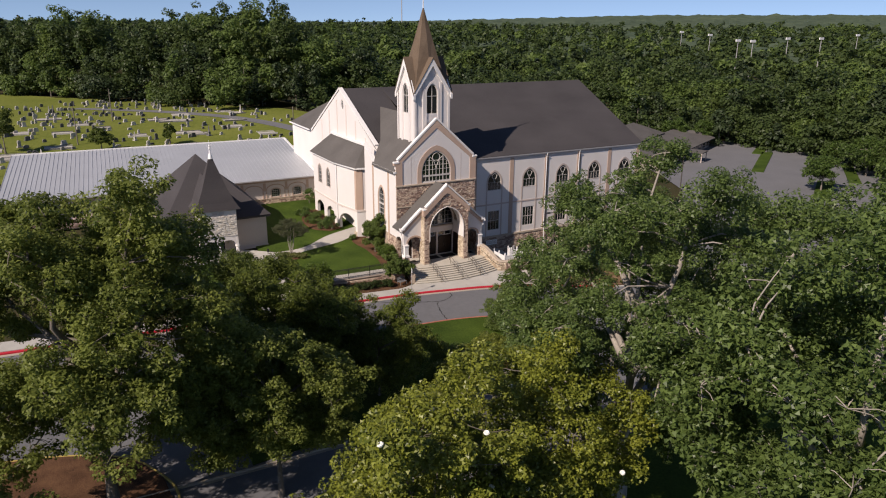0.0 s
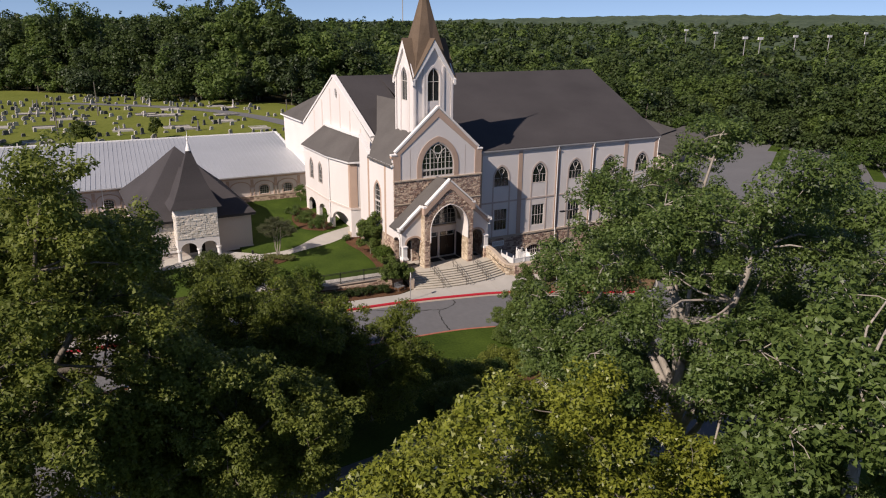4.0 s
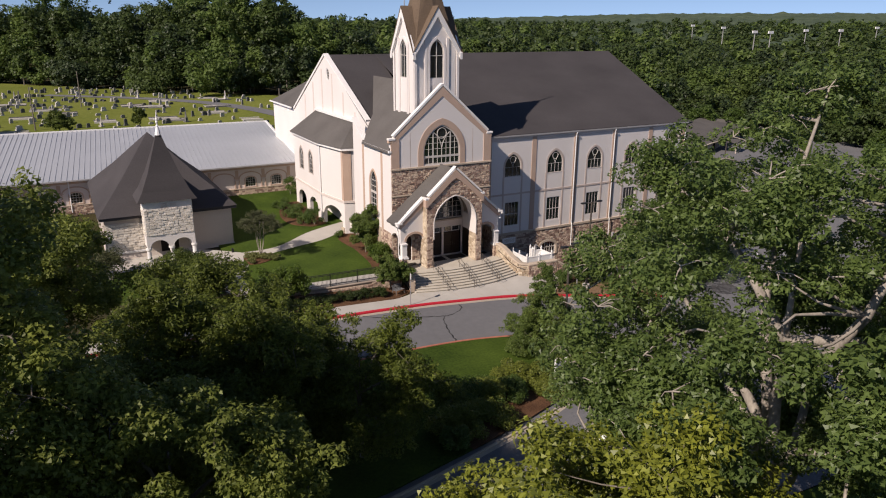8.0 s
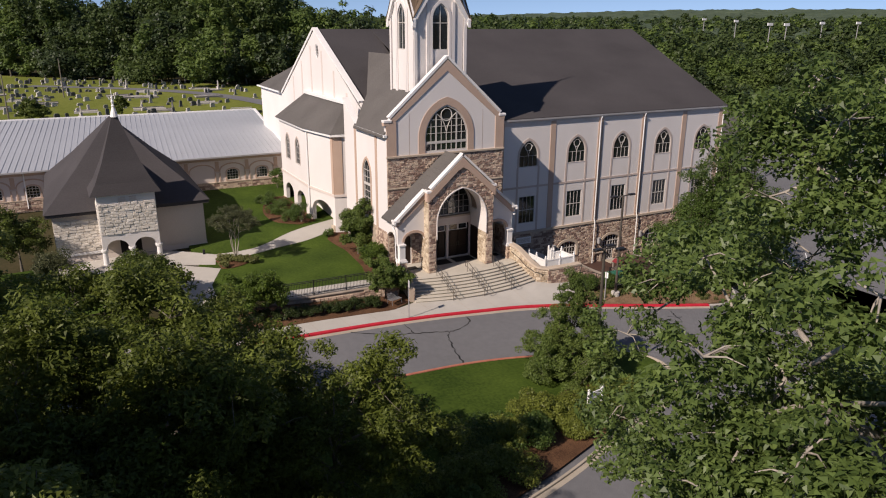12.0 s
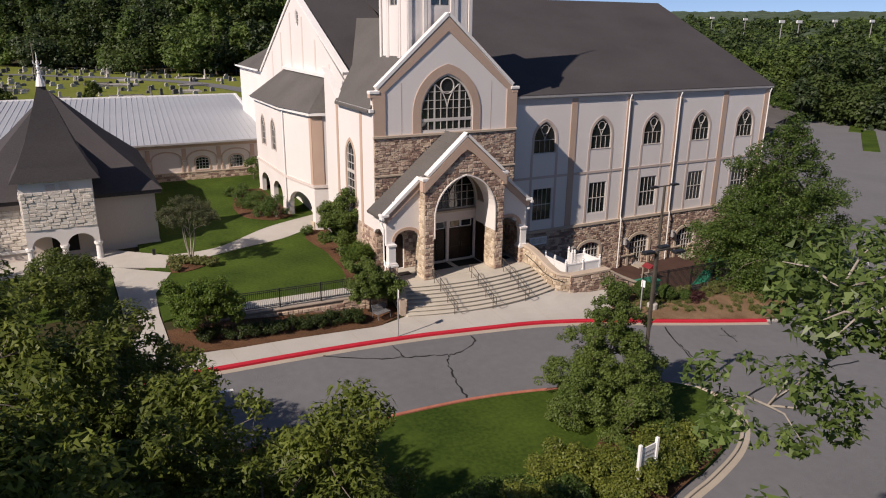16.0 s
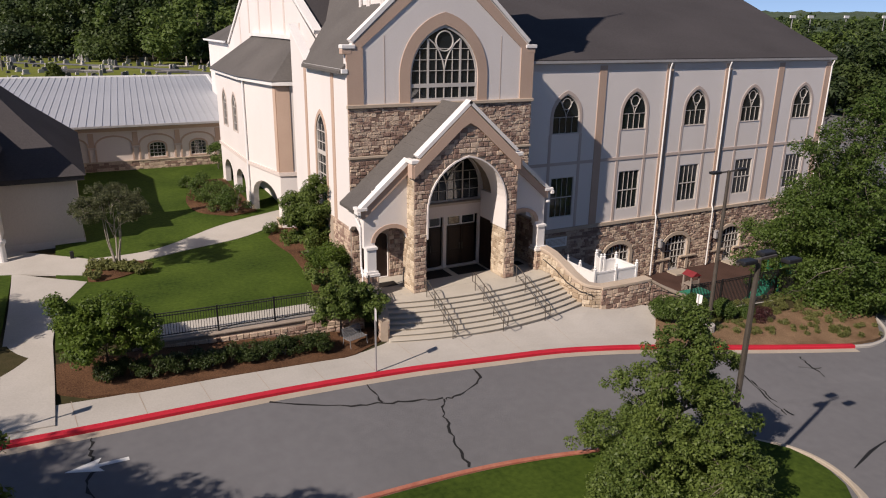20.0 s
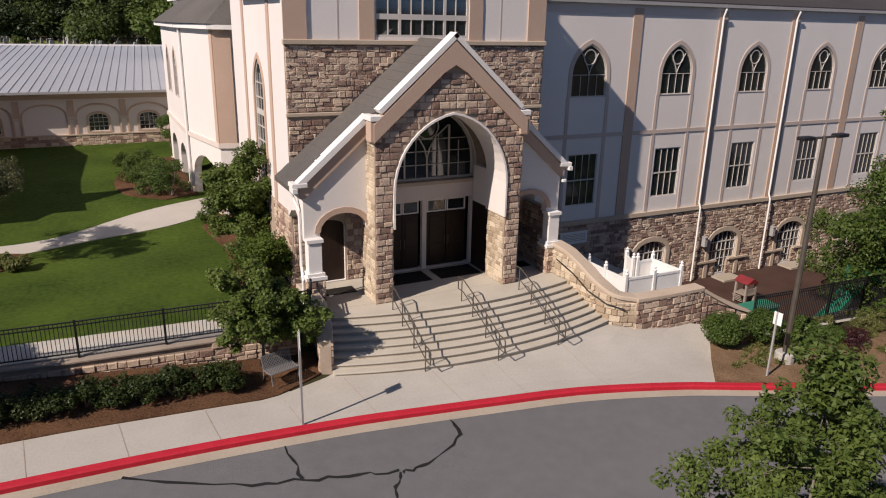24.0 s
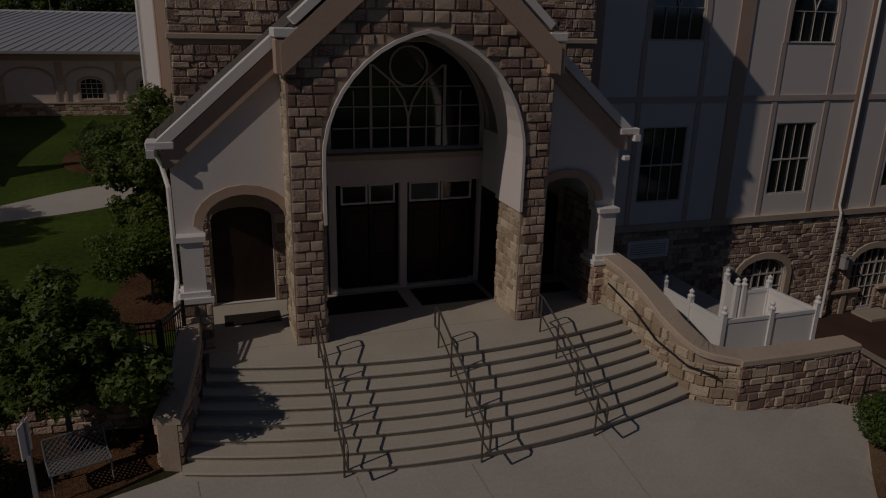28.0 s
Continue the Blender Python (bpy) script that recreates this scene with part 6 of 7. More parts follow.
annex_block("canopy", 14, 18.5, -5.5, -0.8, -1.5, -1.25, SHINGLE_LIGHT, "flat entrance canopy")
for u in (14.2, 18.3):
    annex_block("post", u - 0.12, u + 0.12, -5.3, -5.1, -4.3, -1.5, TAN_PALE)
for u in (4, 9, 22, 26, 30, 34, 37.5):
    annex_block("window", u, u + 1.9, -0.06, 0.0, -3.2, -1.9, GLASS)
annex_block("door", 15.4, 17.0, -0.06, 0.0, -4.2, -1.9, DARK)
annex_block("walkway", -2, 44, -3.4, -0.02, -4.4, -3.95, CONCRETE, "raised concrete walk along the annex")

# ---- white fence, playground and yard ----
vf = thing("vinyl_fence", (14.5, -4, -1.5), "white vinyl privacy fence with capped posts", "fence")
runs = [((13.1, -1.6), (13.1, -2.8)), ((13.1, -2.8), (13.15, -4.1)), ((13.15, -4.1), (14.65, -4.15)), ((14.65, -4.15), (16.2, -4.15)), ((15.0, -2.4), (15.3, -1.6)), ((16.2, -4.15), (16.1, -2.45)), ((15.2, -2.45), (16.1, -2.45))]
for p, q in runs:
    part("panel", beam(bmesh.new(), (*p, -0.85), (*q, -0.85), 0.05, 1.3), WHITE, vf)
    part("rail", beam(bmesh.new(), (*p, -0.2), (*q, -0.2), 0.09, 0.1), WHITE, vf)
for x, y in {c for run in runs for c in run}:
    bm = boxm(x - 0.065, x + 0.065, y - 0.065, y + 0.065, -1.56, 0.02)
    lathe(bm, [(0.1, 0.02), (0.1, 0.06), (0.05, 0.1), (0.075, 0.18), (0.0, 0.26)], (x, y, 0), 8)
    part("post", bm, WHITE, vf)
for i, x in enumerate((19.0, 24.75, 30.4, 36.0)):
    ln = thing("wall_lantern", (x, 2.7, -1.7), "small grey wall lantern on the stone basement", "lantern", "lanterns on the basement wall")
    part("body", boxm(x - 0.12, x + 0.12, 2.42, 2.7, -2.1, -1.55, bevel=0.03), GUTTER, ln)
    part("cap", boxm(x - 0.15, x + 0.15, 2.38, 2.7, -1.55, -1.48), GUTTER, ln)


def playset():
    p = thing("playset", (23.0, -2.2, -4.15), "small wooden climbing tower with a maroon roof", "playset")
    for x in (22.4, 23.5):
        for y in (-2.8, -1.7):
            part("post", boxm(x - 0.09, x + 0.09, y - 0.09, y + 0.09, -4.15, -2.25), GREYPLASTIC, p)
    part("deck", boxm(22.3, 23.6, -2.9, -1.6, -3.35, -3.2), GREYPLASTIC, p)
    part("side_panel", boxm(22.35, 23.55, -2.86, -2.78, -3.2, -2.75), GREYPLASTIC, p)
    bm = bmesh.new()
    v = [bm.verts.new(q) for q in ((22.2, -3.0, -2.25), (23.7, -3.0, -2.25), (23.7, -1.5, -2.25), (22.2, -1.5, -2.25), (22.95, -3.0, -1.8), (22.95, -1.5, -1.8))]
    for fc in ((0, 1, 4), (2, 3, 5), (1, 2, 5, 4), (3, 0, 4, 5), (3, 2, 1, 0)):
        bm.faces.new([v[i] for i in fc])
    part("roof", bm, MAROON, p, "maroon plastic roof")
    for k in range(4):
        part("rung", boxm(21.9 - 0.08 * k + 0.24, 22.0 - 0.08 * k + 0.24, -2.7, -1.8, -3.9 + 0.18 * k, -3.85 + 0.18 * k), GREYPLASTIC, p)
    p.scale, p.location = (0.62, 0.62, 0.62), (24.4, -1.0, -4.15)


playset()
sl = thing("slide", (27.0, -4.6, -4.15), "green plastic slide with a climbing frame", "slide")
bm = bmesh.new()
vs = [Vector((25.4 + 0.28 * i, -5.0, -4.0 + 2.0 * (i / 8) ** 1.2)) for i in range(9)]
for p, q in zip(vs, vs[1:]):
    beam(bm, p, q, 0.7, 0.06)
    for s in (-0.38, 0.38):
        beam(bm, p + Vector((0, s, 0.12)), q + Vector((0, s, 0.12)), 0.06, 0.3)
part("chute", bm, GREEN, sl)
for x in (27.6, 28.8):
    for y in (-5.4, -4.4):
        part("post", boxm(x - 0.06, x + 0.06, y - 0.06, y + 0.06, -4.15, -1.4), GREEN, sl)
part("deck", boxm(27.5, 28.9, -5.5, -4.3, -2.1, -2.0), GREEN, sl)
for k in range(9):
    part("bar", boxm(27.55 + 0.15 * k, 27.59 + 0.15 * k, -5.45, -5.41, -2.0, -1.35), GREEN, sl)
gb = thing("storage_box", (19.5, -5.3, -4.1), "bright green plastic storage box", "box")
part("body", boxm(18.9, 20.9, -5.8, -4.9, -4.15, -2.1, bevel=0.05), GREEN, gb)
part("lid", boxm(18.85, 20.95, -5.85, -4.85, -2.1, -2.0, bevel=0.03), GREEN, gb)
for i, x in enumerate((26.5, 32.2, 37.9)):
    pd = thing("door_step", (x, 2.2, -4.1), "pale concrete threshold slab before a basement door", "step", "thresholds of the basement doors")
    part("slab", boxm(x - 0.75, x + 0.75, 1.6, 2.6, -4.2, -4.04), CONCRETE_OLD, pd)
for x in (34.6, 36.3):
    pb = thing("planter", (x, 1.2, -4.1), "grey timber planter box by the basement wall", "planter", "planters by the basement wall")
    part("box", boxm(x - 0.7, x + 0.7, 1.0, 1.7, -4.15, -3.5, bevel=0.03), GREYPLASTIC, pb)
    part("soil", boxm(x - 0.62, x + 0.62, 1.08, 1.62, -3.5, -3.47), MULCH, pb)

# ---- lamps, signs and street furniture ----


def lamp_post(x, y, z, top, heads, label):
    p = thing("lamp_post", (x, y, z), label, "lamp post", "lamp posts of the car park")
    part("footing", lathe(bmesh.new(), [(0.36, -0.3), (0.36, 0.1), (0.3, 0.14)], (x, y, z), 14), CONCRETE, p)
    part("pole", tube(bmesh.new(), [(x, y, z + 0.12), (x, y, top)], [0.11, 0.08], 8), STEEL, p)
    part("arm", beam(bmesh.new(), (x - 0.9, y, top - 0.06), (x + 0.9, y + 0.1, top - 0.06), 0.07, 0.07), STEEL, p)
    for dx, dy in heads:
        h = boxm(x + dx - 0.3, x + dx + 0.3, y + dy - 0.16, y + dy + 0.16, top - 0.1, top + 0.03, bevel=0.03)
        part("lamp_head", h, BLACK, p)


lamp_post(16.3, -9.75, -1.8, 6.55, [(-0.95, 0), (0.95, 0.1)], "tall bronze lamp post with two flat heads in the planting bed")
lamp_post(5.3, -20.5, -2.6, 6.75, [(-0.5, 0.0), (0.75, 0.35), (0.85, -0.45)], "bronze lamp post with floodlight heads on the grass island")
lamp_post(67, 18, -3.8, 4.6, [(-0.9, 0), (0.9, 0)], "slim lamp post in the far car park")


def sign_post(x, y, z, h, yaw, w, ph, label, material=STEEL):
    s = thing("sign_post", (x, y, z), label, "sign")
    part("post", boxm(x - 0.03, x + 0.03, y - 0.03, y + 0.03, z - 0.1, z + h), GUTTER, s)
    d = Vector((math.cos(yaw), math.sin(yaw), 0))
    part("panel", beam(bmesh.new(), Vector((x, y - 0.04, z + h - ph / 2)) - d * w / 2, Vector((x, y - 0.04, z + h - ph / 2)) + d * w / 2, 0.015, ph), material, s)
    for k in range(3):
        c = Vector((x, y - 0.052, z + h - 0.12 - 0.09 * k))
        part("text_bar", beam(bmesh.new(), c - d * w * 0.3, c + d * w * 0.3, 0.006, 0.03), BLACK, s)


sign_post(-2.0, -8.2, -0.98, 2.85, 1.38, 0.32, 0.5, "grey metal sign post at the red kerb", WHITE)
sign_post(-16.4, -8.35, -0.4, 2.85, 1.38, 0.32, 0.5, "grey metal sign post by the side path", WHITE)
sign_post(14.6, -10.4, -2.0, 2.5, 1.7, 0.32, 0.48, "thin sign post with a white panel in the bed", WHITE)
isg = thing("notice_sign", (1.8, -24.7, -2.1), "white notice board between two white posts in the shrubs", "sign")
for x, y in ((1.26, -24.74), (2.3, -24.6)):
    part("post", boxm(x - 0.07, x + 0.07, y - 0.07, y + 0.07, -2.4, 0.3, bevel=0.02), WHITE, isg)
part("panel", beam(bmesh.new(), (1.28, -24.74, -0.35), (2.28, -24.6, -0.35), 0.05, 0.85), WHITE, isg)
for k in range(3):
    part("text_bar", beam(bmesh.new(), (1.45, -24.75, -0.15 - 0.2 * k), (2.1, -24.66, -0.15 - 0.2 * k), 0.005, 0.05), GUTTER, isg)
tagged(part("stake", boxm(7.15, 7.25, -20.25, -20.15, -2.7, -1.7), GREYPLASTIC, None), "short weathered wooden stake on the island lawn", "stake")
tagged(part("flood_fitting", boxm(-4.95, -4.55, -15.2, -14.8, -2.0, -1.72, bevel=0.05), WHITE, None), "small white ground light on the island lawn", "ground light")
bench = thing("bench", (-1.9, -5.8, -0.9), "grey metal lattice bench beside the walk", "bench")
bo, bd = Vector((-2.35, -5.95, -0.87)), Vector((0.95, 0.3, 0))
bk = Vector((-0.3, 0.95, 0)).normalized()
up = lambda h: Vector((0, 0, h))
bm = bmesh.new()
for k in range(2):
    tube(bm, [bo + bd * k + up(0.38), bo + bd * k + bk * 0.25 + up(0.36), bo + bd * k + bk * 0.46 + up(0.4), bo + bd * k + bk * 0.58 + up(0.78)], 0.018, 6)
for q, h in ((0.0, 0.38), (0.46, 0.4), (0.58, 0.78)):
    tube(bm, [bo + bk * q + up(h), bo + bd + bk * q + up(h)], 0.018, 6)
part("bench_frame", bm, BENCHGREY, bench)
for k in range(-3, 9):
    for s_ in (1, -1):
        u0, u1 = 0.1 * k + (0.0 if s_ > 0 else 0.4), 0.1 * k + (0.4 if s_ > 0 else 0.0)
        c0, c1 = min(1, max(0, u0)), min(1, max(0, u1))
        if abs(c0 - c1) < 0.02:
            continue
        f0, f1 = (c0 - u0) / (u1 - u0) * 0.46, (c1 - u0) / (u1 - u0) * 0.46
        part("seat_strip", beam(bmesh.new(), bo + bd * c0 + bk * f0 + up(0.376 + 0.004 * s_), bo + bd * c1 + bk * f1 + up(0.376 + 0.004 * s_), 0.035, 0.008), BENCHGREY, bench)
        part("back_strip", beam(bmesh.new(), bo + bd * c0 + bk * (0.46 + f0 * 0.26) + up(0.4 + f0 * 0.82), bo + bd * c1 + bk * (0.46 + f1 * 0.26) + up(0.4 + f1 * 0.82), 0.035, 0.008), BENCHGREY, bench)
for a in (0.02, 0.98):
    for d in (0.0, 0.5):
        q = bo + bd * a + bk * d
        part("leg", tube(bmesh.new(), [q + bk * (0.06 if d else -0.05), q + up(0.15), q + up(0.39)], 0.017, 6), BENCHGREY, bench)
for x in (-13.2,):
    bin_ = thing("bollard", (x, 10.2, 0), "short dark square bollard on the forecourt", "bollard")
    part("shaft", boxm(x - 0.1, x + 0.1, 10.05, 10.25, 0.0, 0.6, bevel=0.02), BLACK, bin_)

# ---- marks on the asphalt ----


def stripe(name, pts, w, material, label, lift=0.012, wob=0.0, seed=1):
    rng = random.Random(seed)
    vs, fs = [], []
    P = [Vector(p) for p in (curve(pts, 5) if wob else pts)]
    for i, p in enumerate(P):
        d = (P[min(i + 1, len(P) - 1)] - P[max(i - 1, 0)]).normalized()
        s = Vector((-d.y, d.x)) * w / 2 * (1 + wob * rng.uniform(-3, 3))
        o = Vector((rng.uniform(-wob, wob), rng.uniform(-wob, wob))) * 0.3
        for q in (p + s + o, p - s + o):
            vs.append((q.x, q.y, road_z(q.x, q.y) + lift))
    fs = [(2 * i, 2 * i + 1, 2 * i + 3, 2 * i + 2) for i in range(len(P) - 1)]
    ob = raw(name, vs, fs, material)
    return tagged(ob, label, "road marking", kind="structure")


CRACKS = [[(-6.83, -8.87), (-4.34, -10.03), (-2.56, -10.38), (-1.16, -10.63), (-0.1, -10.85)], [(-2.75, -8.91), (-2.56, -10.38)], [(-0.1, -10.85), (0.58, -10.81), (2.1, -10.0), (2.24, -9.15)], [(-0.1, -10.85), (-0.51, -11.53), (-0.76, -12.45), (-1.11, -13.83), (-1.24, -15.12)], [(-13.01, -9.13), (-13.14, -9.92), (-13.05, -10.89), (-13.35, -11.52), (-13.18, -12.33)], [(14.53, -14.14), (14.18, -15.52), (13.79, -16.92)], [(19.21, -13.22), (18.89, -14.17), (18.68, -15.1)], [(18.22, -13.96), (19.33, -14.42)], [(12.44, -20.53), (16.89, -19.61), (19.37, -19.54), (24.06, -19.81)], [(15.45, -11.87), (14.34, -14.42), (13.61, -16.76)], [(25.53, -14.84), (26.49, -16.54), (27.03, -17.98)]]
for i, c in enumerate(CRACKS):
    stripe("crack_sealer", c, 0.075, TAR, "black tar sealer along a crack in the asphalt", 0.012, 0.25, i)
ar = Vector((-12.0, -10.7))
hd = Vector((-0.998, -0.06))
sd = Vector((-hd.y, hd.x))
pts = [ar - sd * 0.09, ar + hd * 0.95 - sd * 0.09, ar + hd * 0.8 - sd * 0.38, ar + hd * 1.95, ar + hd * 0.8 + sd * 0.38, ar + hd * 0.95 + sd * 0.09, ar + sd * 0.09]
tagged(raw("road_arrow", [(p.x, p.y, road_z(p.x, p.y) + 0.014) for p in pts], [tuple(range(7))], PAINT), "white painted arrow on the asphalt", "road marking", kind="structure")
for k in range(9):
    x = 29.5 + 2.75 * k
    stripe("bay_line", [(x, -11.6 + 0.25 * k), (x + 4.6, -8.7 + 0.5 * k)], 0.1, PAINT, "white painted parking line", 0.014)
for k in range(7):
    x = -40 + 2.75 * k
    stripe("bay_line", [(x, -15.6), (x + 0.9, -20.4)], 0.1, PAINT, "white painted parking line", 0.014)
for x in [-2.1 - 2.3 * k for k in range(9)] + [0.1, 2.9, 5.15, 8.2]:
    y1 = -6.5 if x < -1 else (bot_line(x) - 0.05 if x < 11 else -6.6)
    y0 = min(KERB, key=lambda p: abs(p.x - x)).y + 0.29
    n = 6
    vs = []
    for i in range(n):
        y = y0 + (y1 - y0) * i / (n - 1)
        xx = x - 0.09 * (y + 7)
        vs += [(xx, y, walk_z(xx, y) + 0.006), (xx + 0.022, y, walk_z(xx + 0.022, y) + 0.006)]
    tagged(raw("joint_line", vs, [(2 * i, 2 * i + 1, 2 * i + 3, 2 * i + 2) for i in range(n - 1)], MORTAR), "tooled joint in the concrete walk", "joint", kind="structure")

# ---- planting ----


def leaf_mesh(name, pos, out, length, width, rg, material, up=0.5, wild=0.8):
    """Leaves as small pointed blades at pos, turned roughly outward."""
    n = len(pos)
    nor = out * 0.6 + rg.normal(0, 1, (n, 3)) * wild * 0.6 + np.array((0, 0, up))
    nor /= np.linalg.norm(nor, axis=1)[:, None] + 1e-9
    t = rg.normal(0, 1, (n, 3))
    t -= nor * (t * nor).sum(1)[:, None]
    t /= np.linalg.norm(t, axis=1)[:, None] + 1e-9
    b = np.cross(nor, t)
    ln = (length * rg.uniform(0.7, 1.3, n))[:, None] / 2
    wd = (width * rg.uniform(0.7, 1.3, n))[:, None] / 2
    v = np.empty((n, 3, 3))
    v[:, 0] = pos + t * ln
    v[:, 1] = pos - t * ln * 0.8 + b * wd + nor * wd * 0.25
    v[:, 2] = pos - t * ln * 0.5 - b * wd + nor * wd * 0.25
    me = bpy.data.meshes.new(name)
    me.vertices.add(3 * n)
    me.vertices.foreach_set("co", v.astype(np.float32).ravel())
    me.loops.add(3 * n)
    me.loops.foreach_set("vertex_index", np.arange(3 * n, dtype=np.int32))
    me.polygons.add(n)
    me.polygons.foreach_set("loop_start", np.arange(0, 3 * n, 3, dtype=np.int32))
    me.polygons.foreach_set("loop_total", np.full(n, 3, dtype=np.int32))
    me.materials.append(material)
    me.update(calc_edges=True)
    return me


def scatter(clumps, count, rg, squash=0.75):
    """Leaf places in and on the clumps (x, y, z, r), most of them near the clump's skin."""
    c = np.array(clumps)
    share = c[:, 3] ** 2
    pick = rg.choice(len(c), count, p=share / share.sum())
    d = rg.normal(0, 1, (count, 3))
    d /= np.linalg.norm(d, axis=1)[:, None]
    rad = c[pick, 3] * (0.35 + 0.65 * np.sqrt(rg.uniform(0, 1, count)))
    return c[pick, :3] + d * rad[:, None] * np.array((1, 1, squash)), d


def crown_clumps(cx, cy, cz, rx, rz, n, r, rg, low=-0.75, lump=0.25, inner=0.55):
    out = []
    phase = rg.uniform(0, 6.28, 4)
    while len(out) < n:
        d = rg.normal(0, 1, 3)
        d /= np.linalg.norm(d)
        if d[2] < low:
            continue
        az = math.atan2(d[1], d[0])
        bump = 1 + lump * (0.5 * math.sin(2 * az + phase[0]) + 0.4 * math.sin(3 * az + phase[1] + 2 * d[2]) + 0.5 * math.sin(5 * az + phase[2]) * d[2])
        k = rg.uniform(inner, 1.0) ** 0.5 * bump
        out.append((cx + d[0] * rx * k, cy + d[1] * rx * k, cz + d[2] * rz * k, r * rg.uniform(0.65, 1.25)))
    return out


def tree(name, label, at, top, crown_low, rx, boughs, bough_r, leaves, leaf, leafmat, bark, seed, trunk_r=0.3, stems=1, category="tree", group="", twigs=12, lean=(0, 0), lump=0.25, low=-0.75, cone=0.0, twig_r=0.34, fill=1.55, inner=0.55, limb=0.36, limbs=8, wide=0.66):
    """Trunk and limbs, boughs round the crown, twigs round each bough, leaves round each twig."""
    rg, rng = np.random.default_rng(seed), random.Random(seed)
    x, y, z = at
    ob = thing(name, at, label, category, group)
    cz, rz = (top + crown_low) / 2, (top - crown_low) / 2
    cx, cy = x + lean[0], y + lean[1]
    big = crown_clumps(cx, cy, cz, rx - bough_r * 0.8, rz - bough_r * 0.7, boughs, bough_r, rg, low, lump, inner)
    if cone:
        big = []
        for k in range(boughs):
            u = ((k + rng.random()) / boughs) ** 1.35
            rad = rx * min(1.0, 0.7 + u * 2.5) * (1 - u) ** cone * (1 + 0.16 * math.sin(k * 1.7) + 0.12 * math.sin(k * 0.61))
            az, q = k * 2.4 + rng.random(), math.sqrt(rng.uniform(0.06, 1.0))
            br = bough_r * (1.2 - 0.8 * u)
            big.append((cx + math.cos(az) * max(0, rad - br * 0.6) * q, cy + math.sin(az) * max(0, rad - br * 0.6) * q, crown_low + (top - crown_low) * (0.04 + 0.94 * u), br))
    big = [(a, b, max(c, z + 0.5 + 0.15 * r + rng.random() * 0.5), r) for a, b, c, r in big]
    small = []
    for a, b, c, r in big:
        for _ in range(twigs):
            d = rg.normal(0, 1, 3)
            d /= np.linalg.norm(d)
            k = r * rng.uniform(0.45, 1.0)
            small.append((a + d[0] * k, b + d[1] * k, c + d[2] * k * 0.62, r * twig_r * rng.uniform(0.6, 1.3)))
    fork = z + (cz - z) * 0.5
    bm = bmesh.new()
    for s in range(stems):
        a = 6.28 * s / stems + rng.random()
        o = 0.0 if stems == 1 else trunk_r * 1.6
        p = [Vector((x + o * math.cos(a), y + o * math.sin(a), z - 0.2)), Vector((x + (cx - x) * 0.2 + o * 2 * math.cos(a), y + (cy - y) * 0.2 + o * 2 * math.sin(a), z + (fork - z) * 0.5)), Vector((cx + o * 4 * math.cos(a), cy + o * 4 * math.sin(a), fork)), Vector((cx + o * 6 * math.cos(a), cy + o * 6 * math.sin(a), cz + rz * 0.45))]
        tube(bm, curve(p, 3), [trunk_r * (1.25 - 1.1 * i / 9) for i in range(10)], 9)
    # main limbs sweep out to boughs far apart; every other bough hangs on the nearest limb
    pts = [Vector(q[:3]) for q in big]
    ends = [max(range(len(pts)), key=lambda i: pts[i].z)]
    while len(ends) < min(limbs, len(pts)):
        ends.append(max(range(len(pts)), key=lambda i: min((pts[i] - pts[e]).length for e in ends)))
    hooks, tips = [], []
    for e in ends:
        c = pts[e]
        h = fork + (cz + rz * 0.3 - fork) * rng.uniform(0.0, 0.8) if c.z > fork else fork - (fork - z) * rng.uniform(0.0, 0.25)
        p0 = Vector((cx, cy, h))
        out_ = c - p0
        m1 = p0 + out_ * 0.35 + Vector((rng.uniform(-1, 1), rng.uniform(-1, 1), rng.uniform(0.2, 1.2))) * rx * 0.1
        m2 = p0 + out_ * 0.7 + Vector((rng.uniform(-1, 1), rng.uniform(-1, 1), rng.uniform(-0.4, 0.8))) * rx * 0.1
        line = curve([p0, m1, m2, c], 3)
        tube(bm, line, [trunk_r * limb * f for f in (1.3, 1.15, 1.0, 0.88, 0.76, 0.64, 0.52, 0.42, 0.32, 0.2)], 7)
        hooks += line[3:]
        tips += [(p.x + rng.uniform(-0.5, 0.5) * bough_r, p.y + rng.uniform(-0.5, 0.5) * bough_r, p.z + rng.uniform(0.1, 0.6) * bough_r, bough_r * rng.uniform(0.3, 0.55)) for p in line[4:] for _ in range(3)]
    for i, q in enumerate(big):
        c = pts[i]
        if i not in ends:
            p0 = min(hooks, key=lambda p: (p - c).length + 0.35 * max(0.0, p.z - c.z))
            m = p0.lerp(c, 0.5) + Vector((rng.uniform(-1, 1), rng.uniform(-1, 1), rng.uniform(-0.5, 1.0))) * (c - p0).length * 0.16
            tube(bm, curve([p0, m, c], 2), [trunk_r * limb * f for f in (0.42, 0.34, 0.26, 0.19, 0.12)], 5)
        for t in small[i * twigs:(i + 1) * twigs:4]:
            e = Vector(t[:3])
            tube(bm, [c, c.lerp(e, 0.5) + Vector((0, 0, 0.1 * q[3])), e], [trunk_r * limb * 0.17, trunk_r * limb * 0.12, trunk_r * limb * 0.05], 4, False)
    part("trunk", bm, bark, ob, smooth=True)
    small = small + tips
    pos, d = scatter(small, int(leaves * fill), rg, 0.8)
    leaf = leaf * 0.86
    crown = new("crown", leaf_mesh("crown", pos, d, leaf, leaf * wide, rg, leafmat, 0.6, 0.75))
    crown.parent = ob
    crown.matrix_parent_inverse = ob.matrix_basis.inverted()
    return ob, small


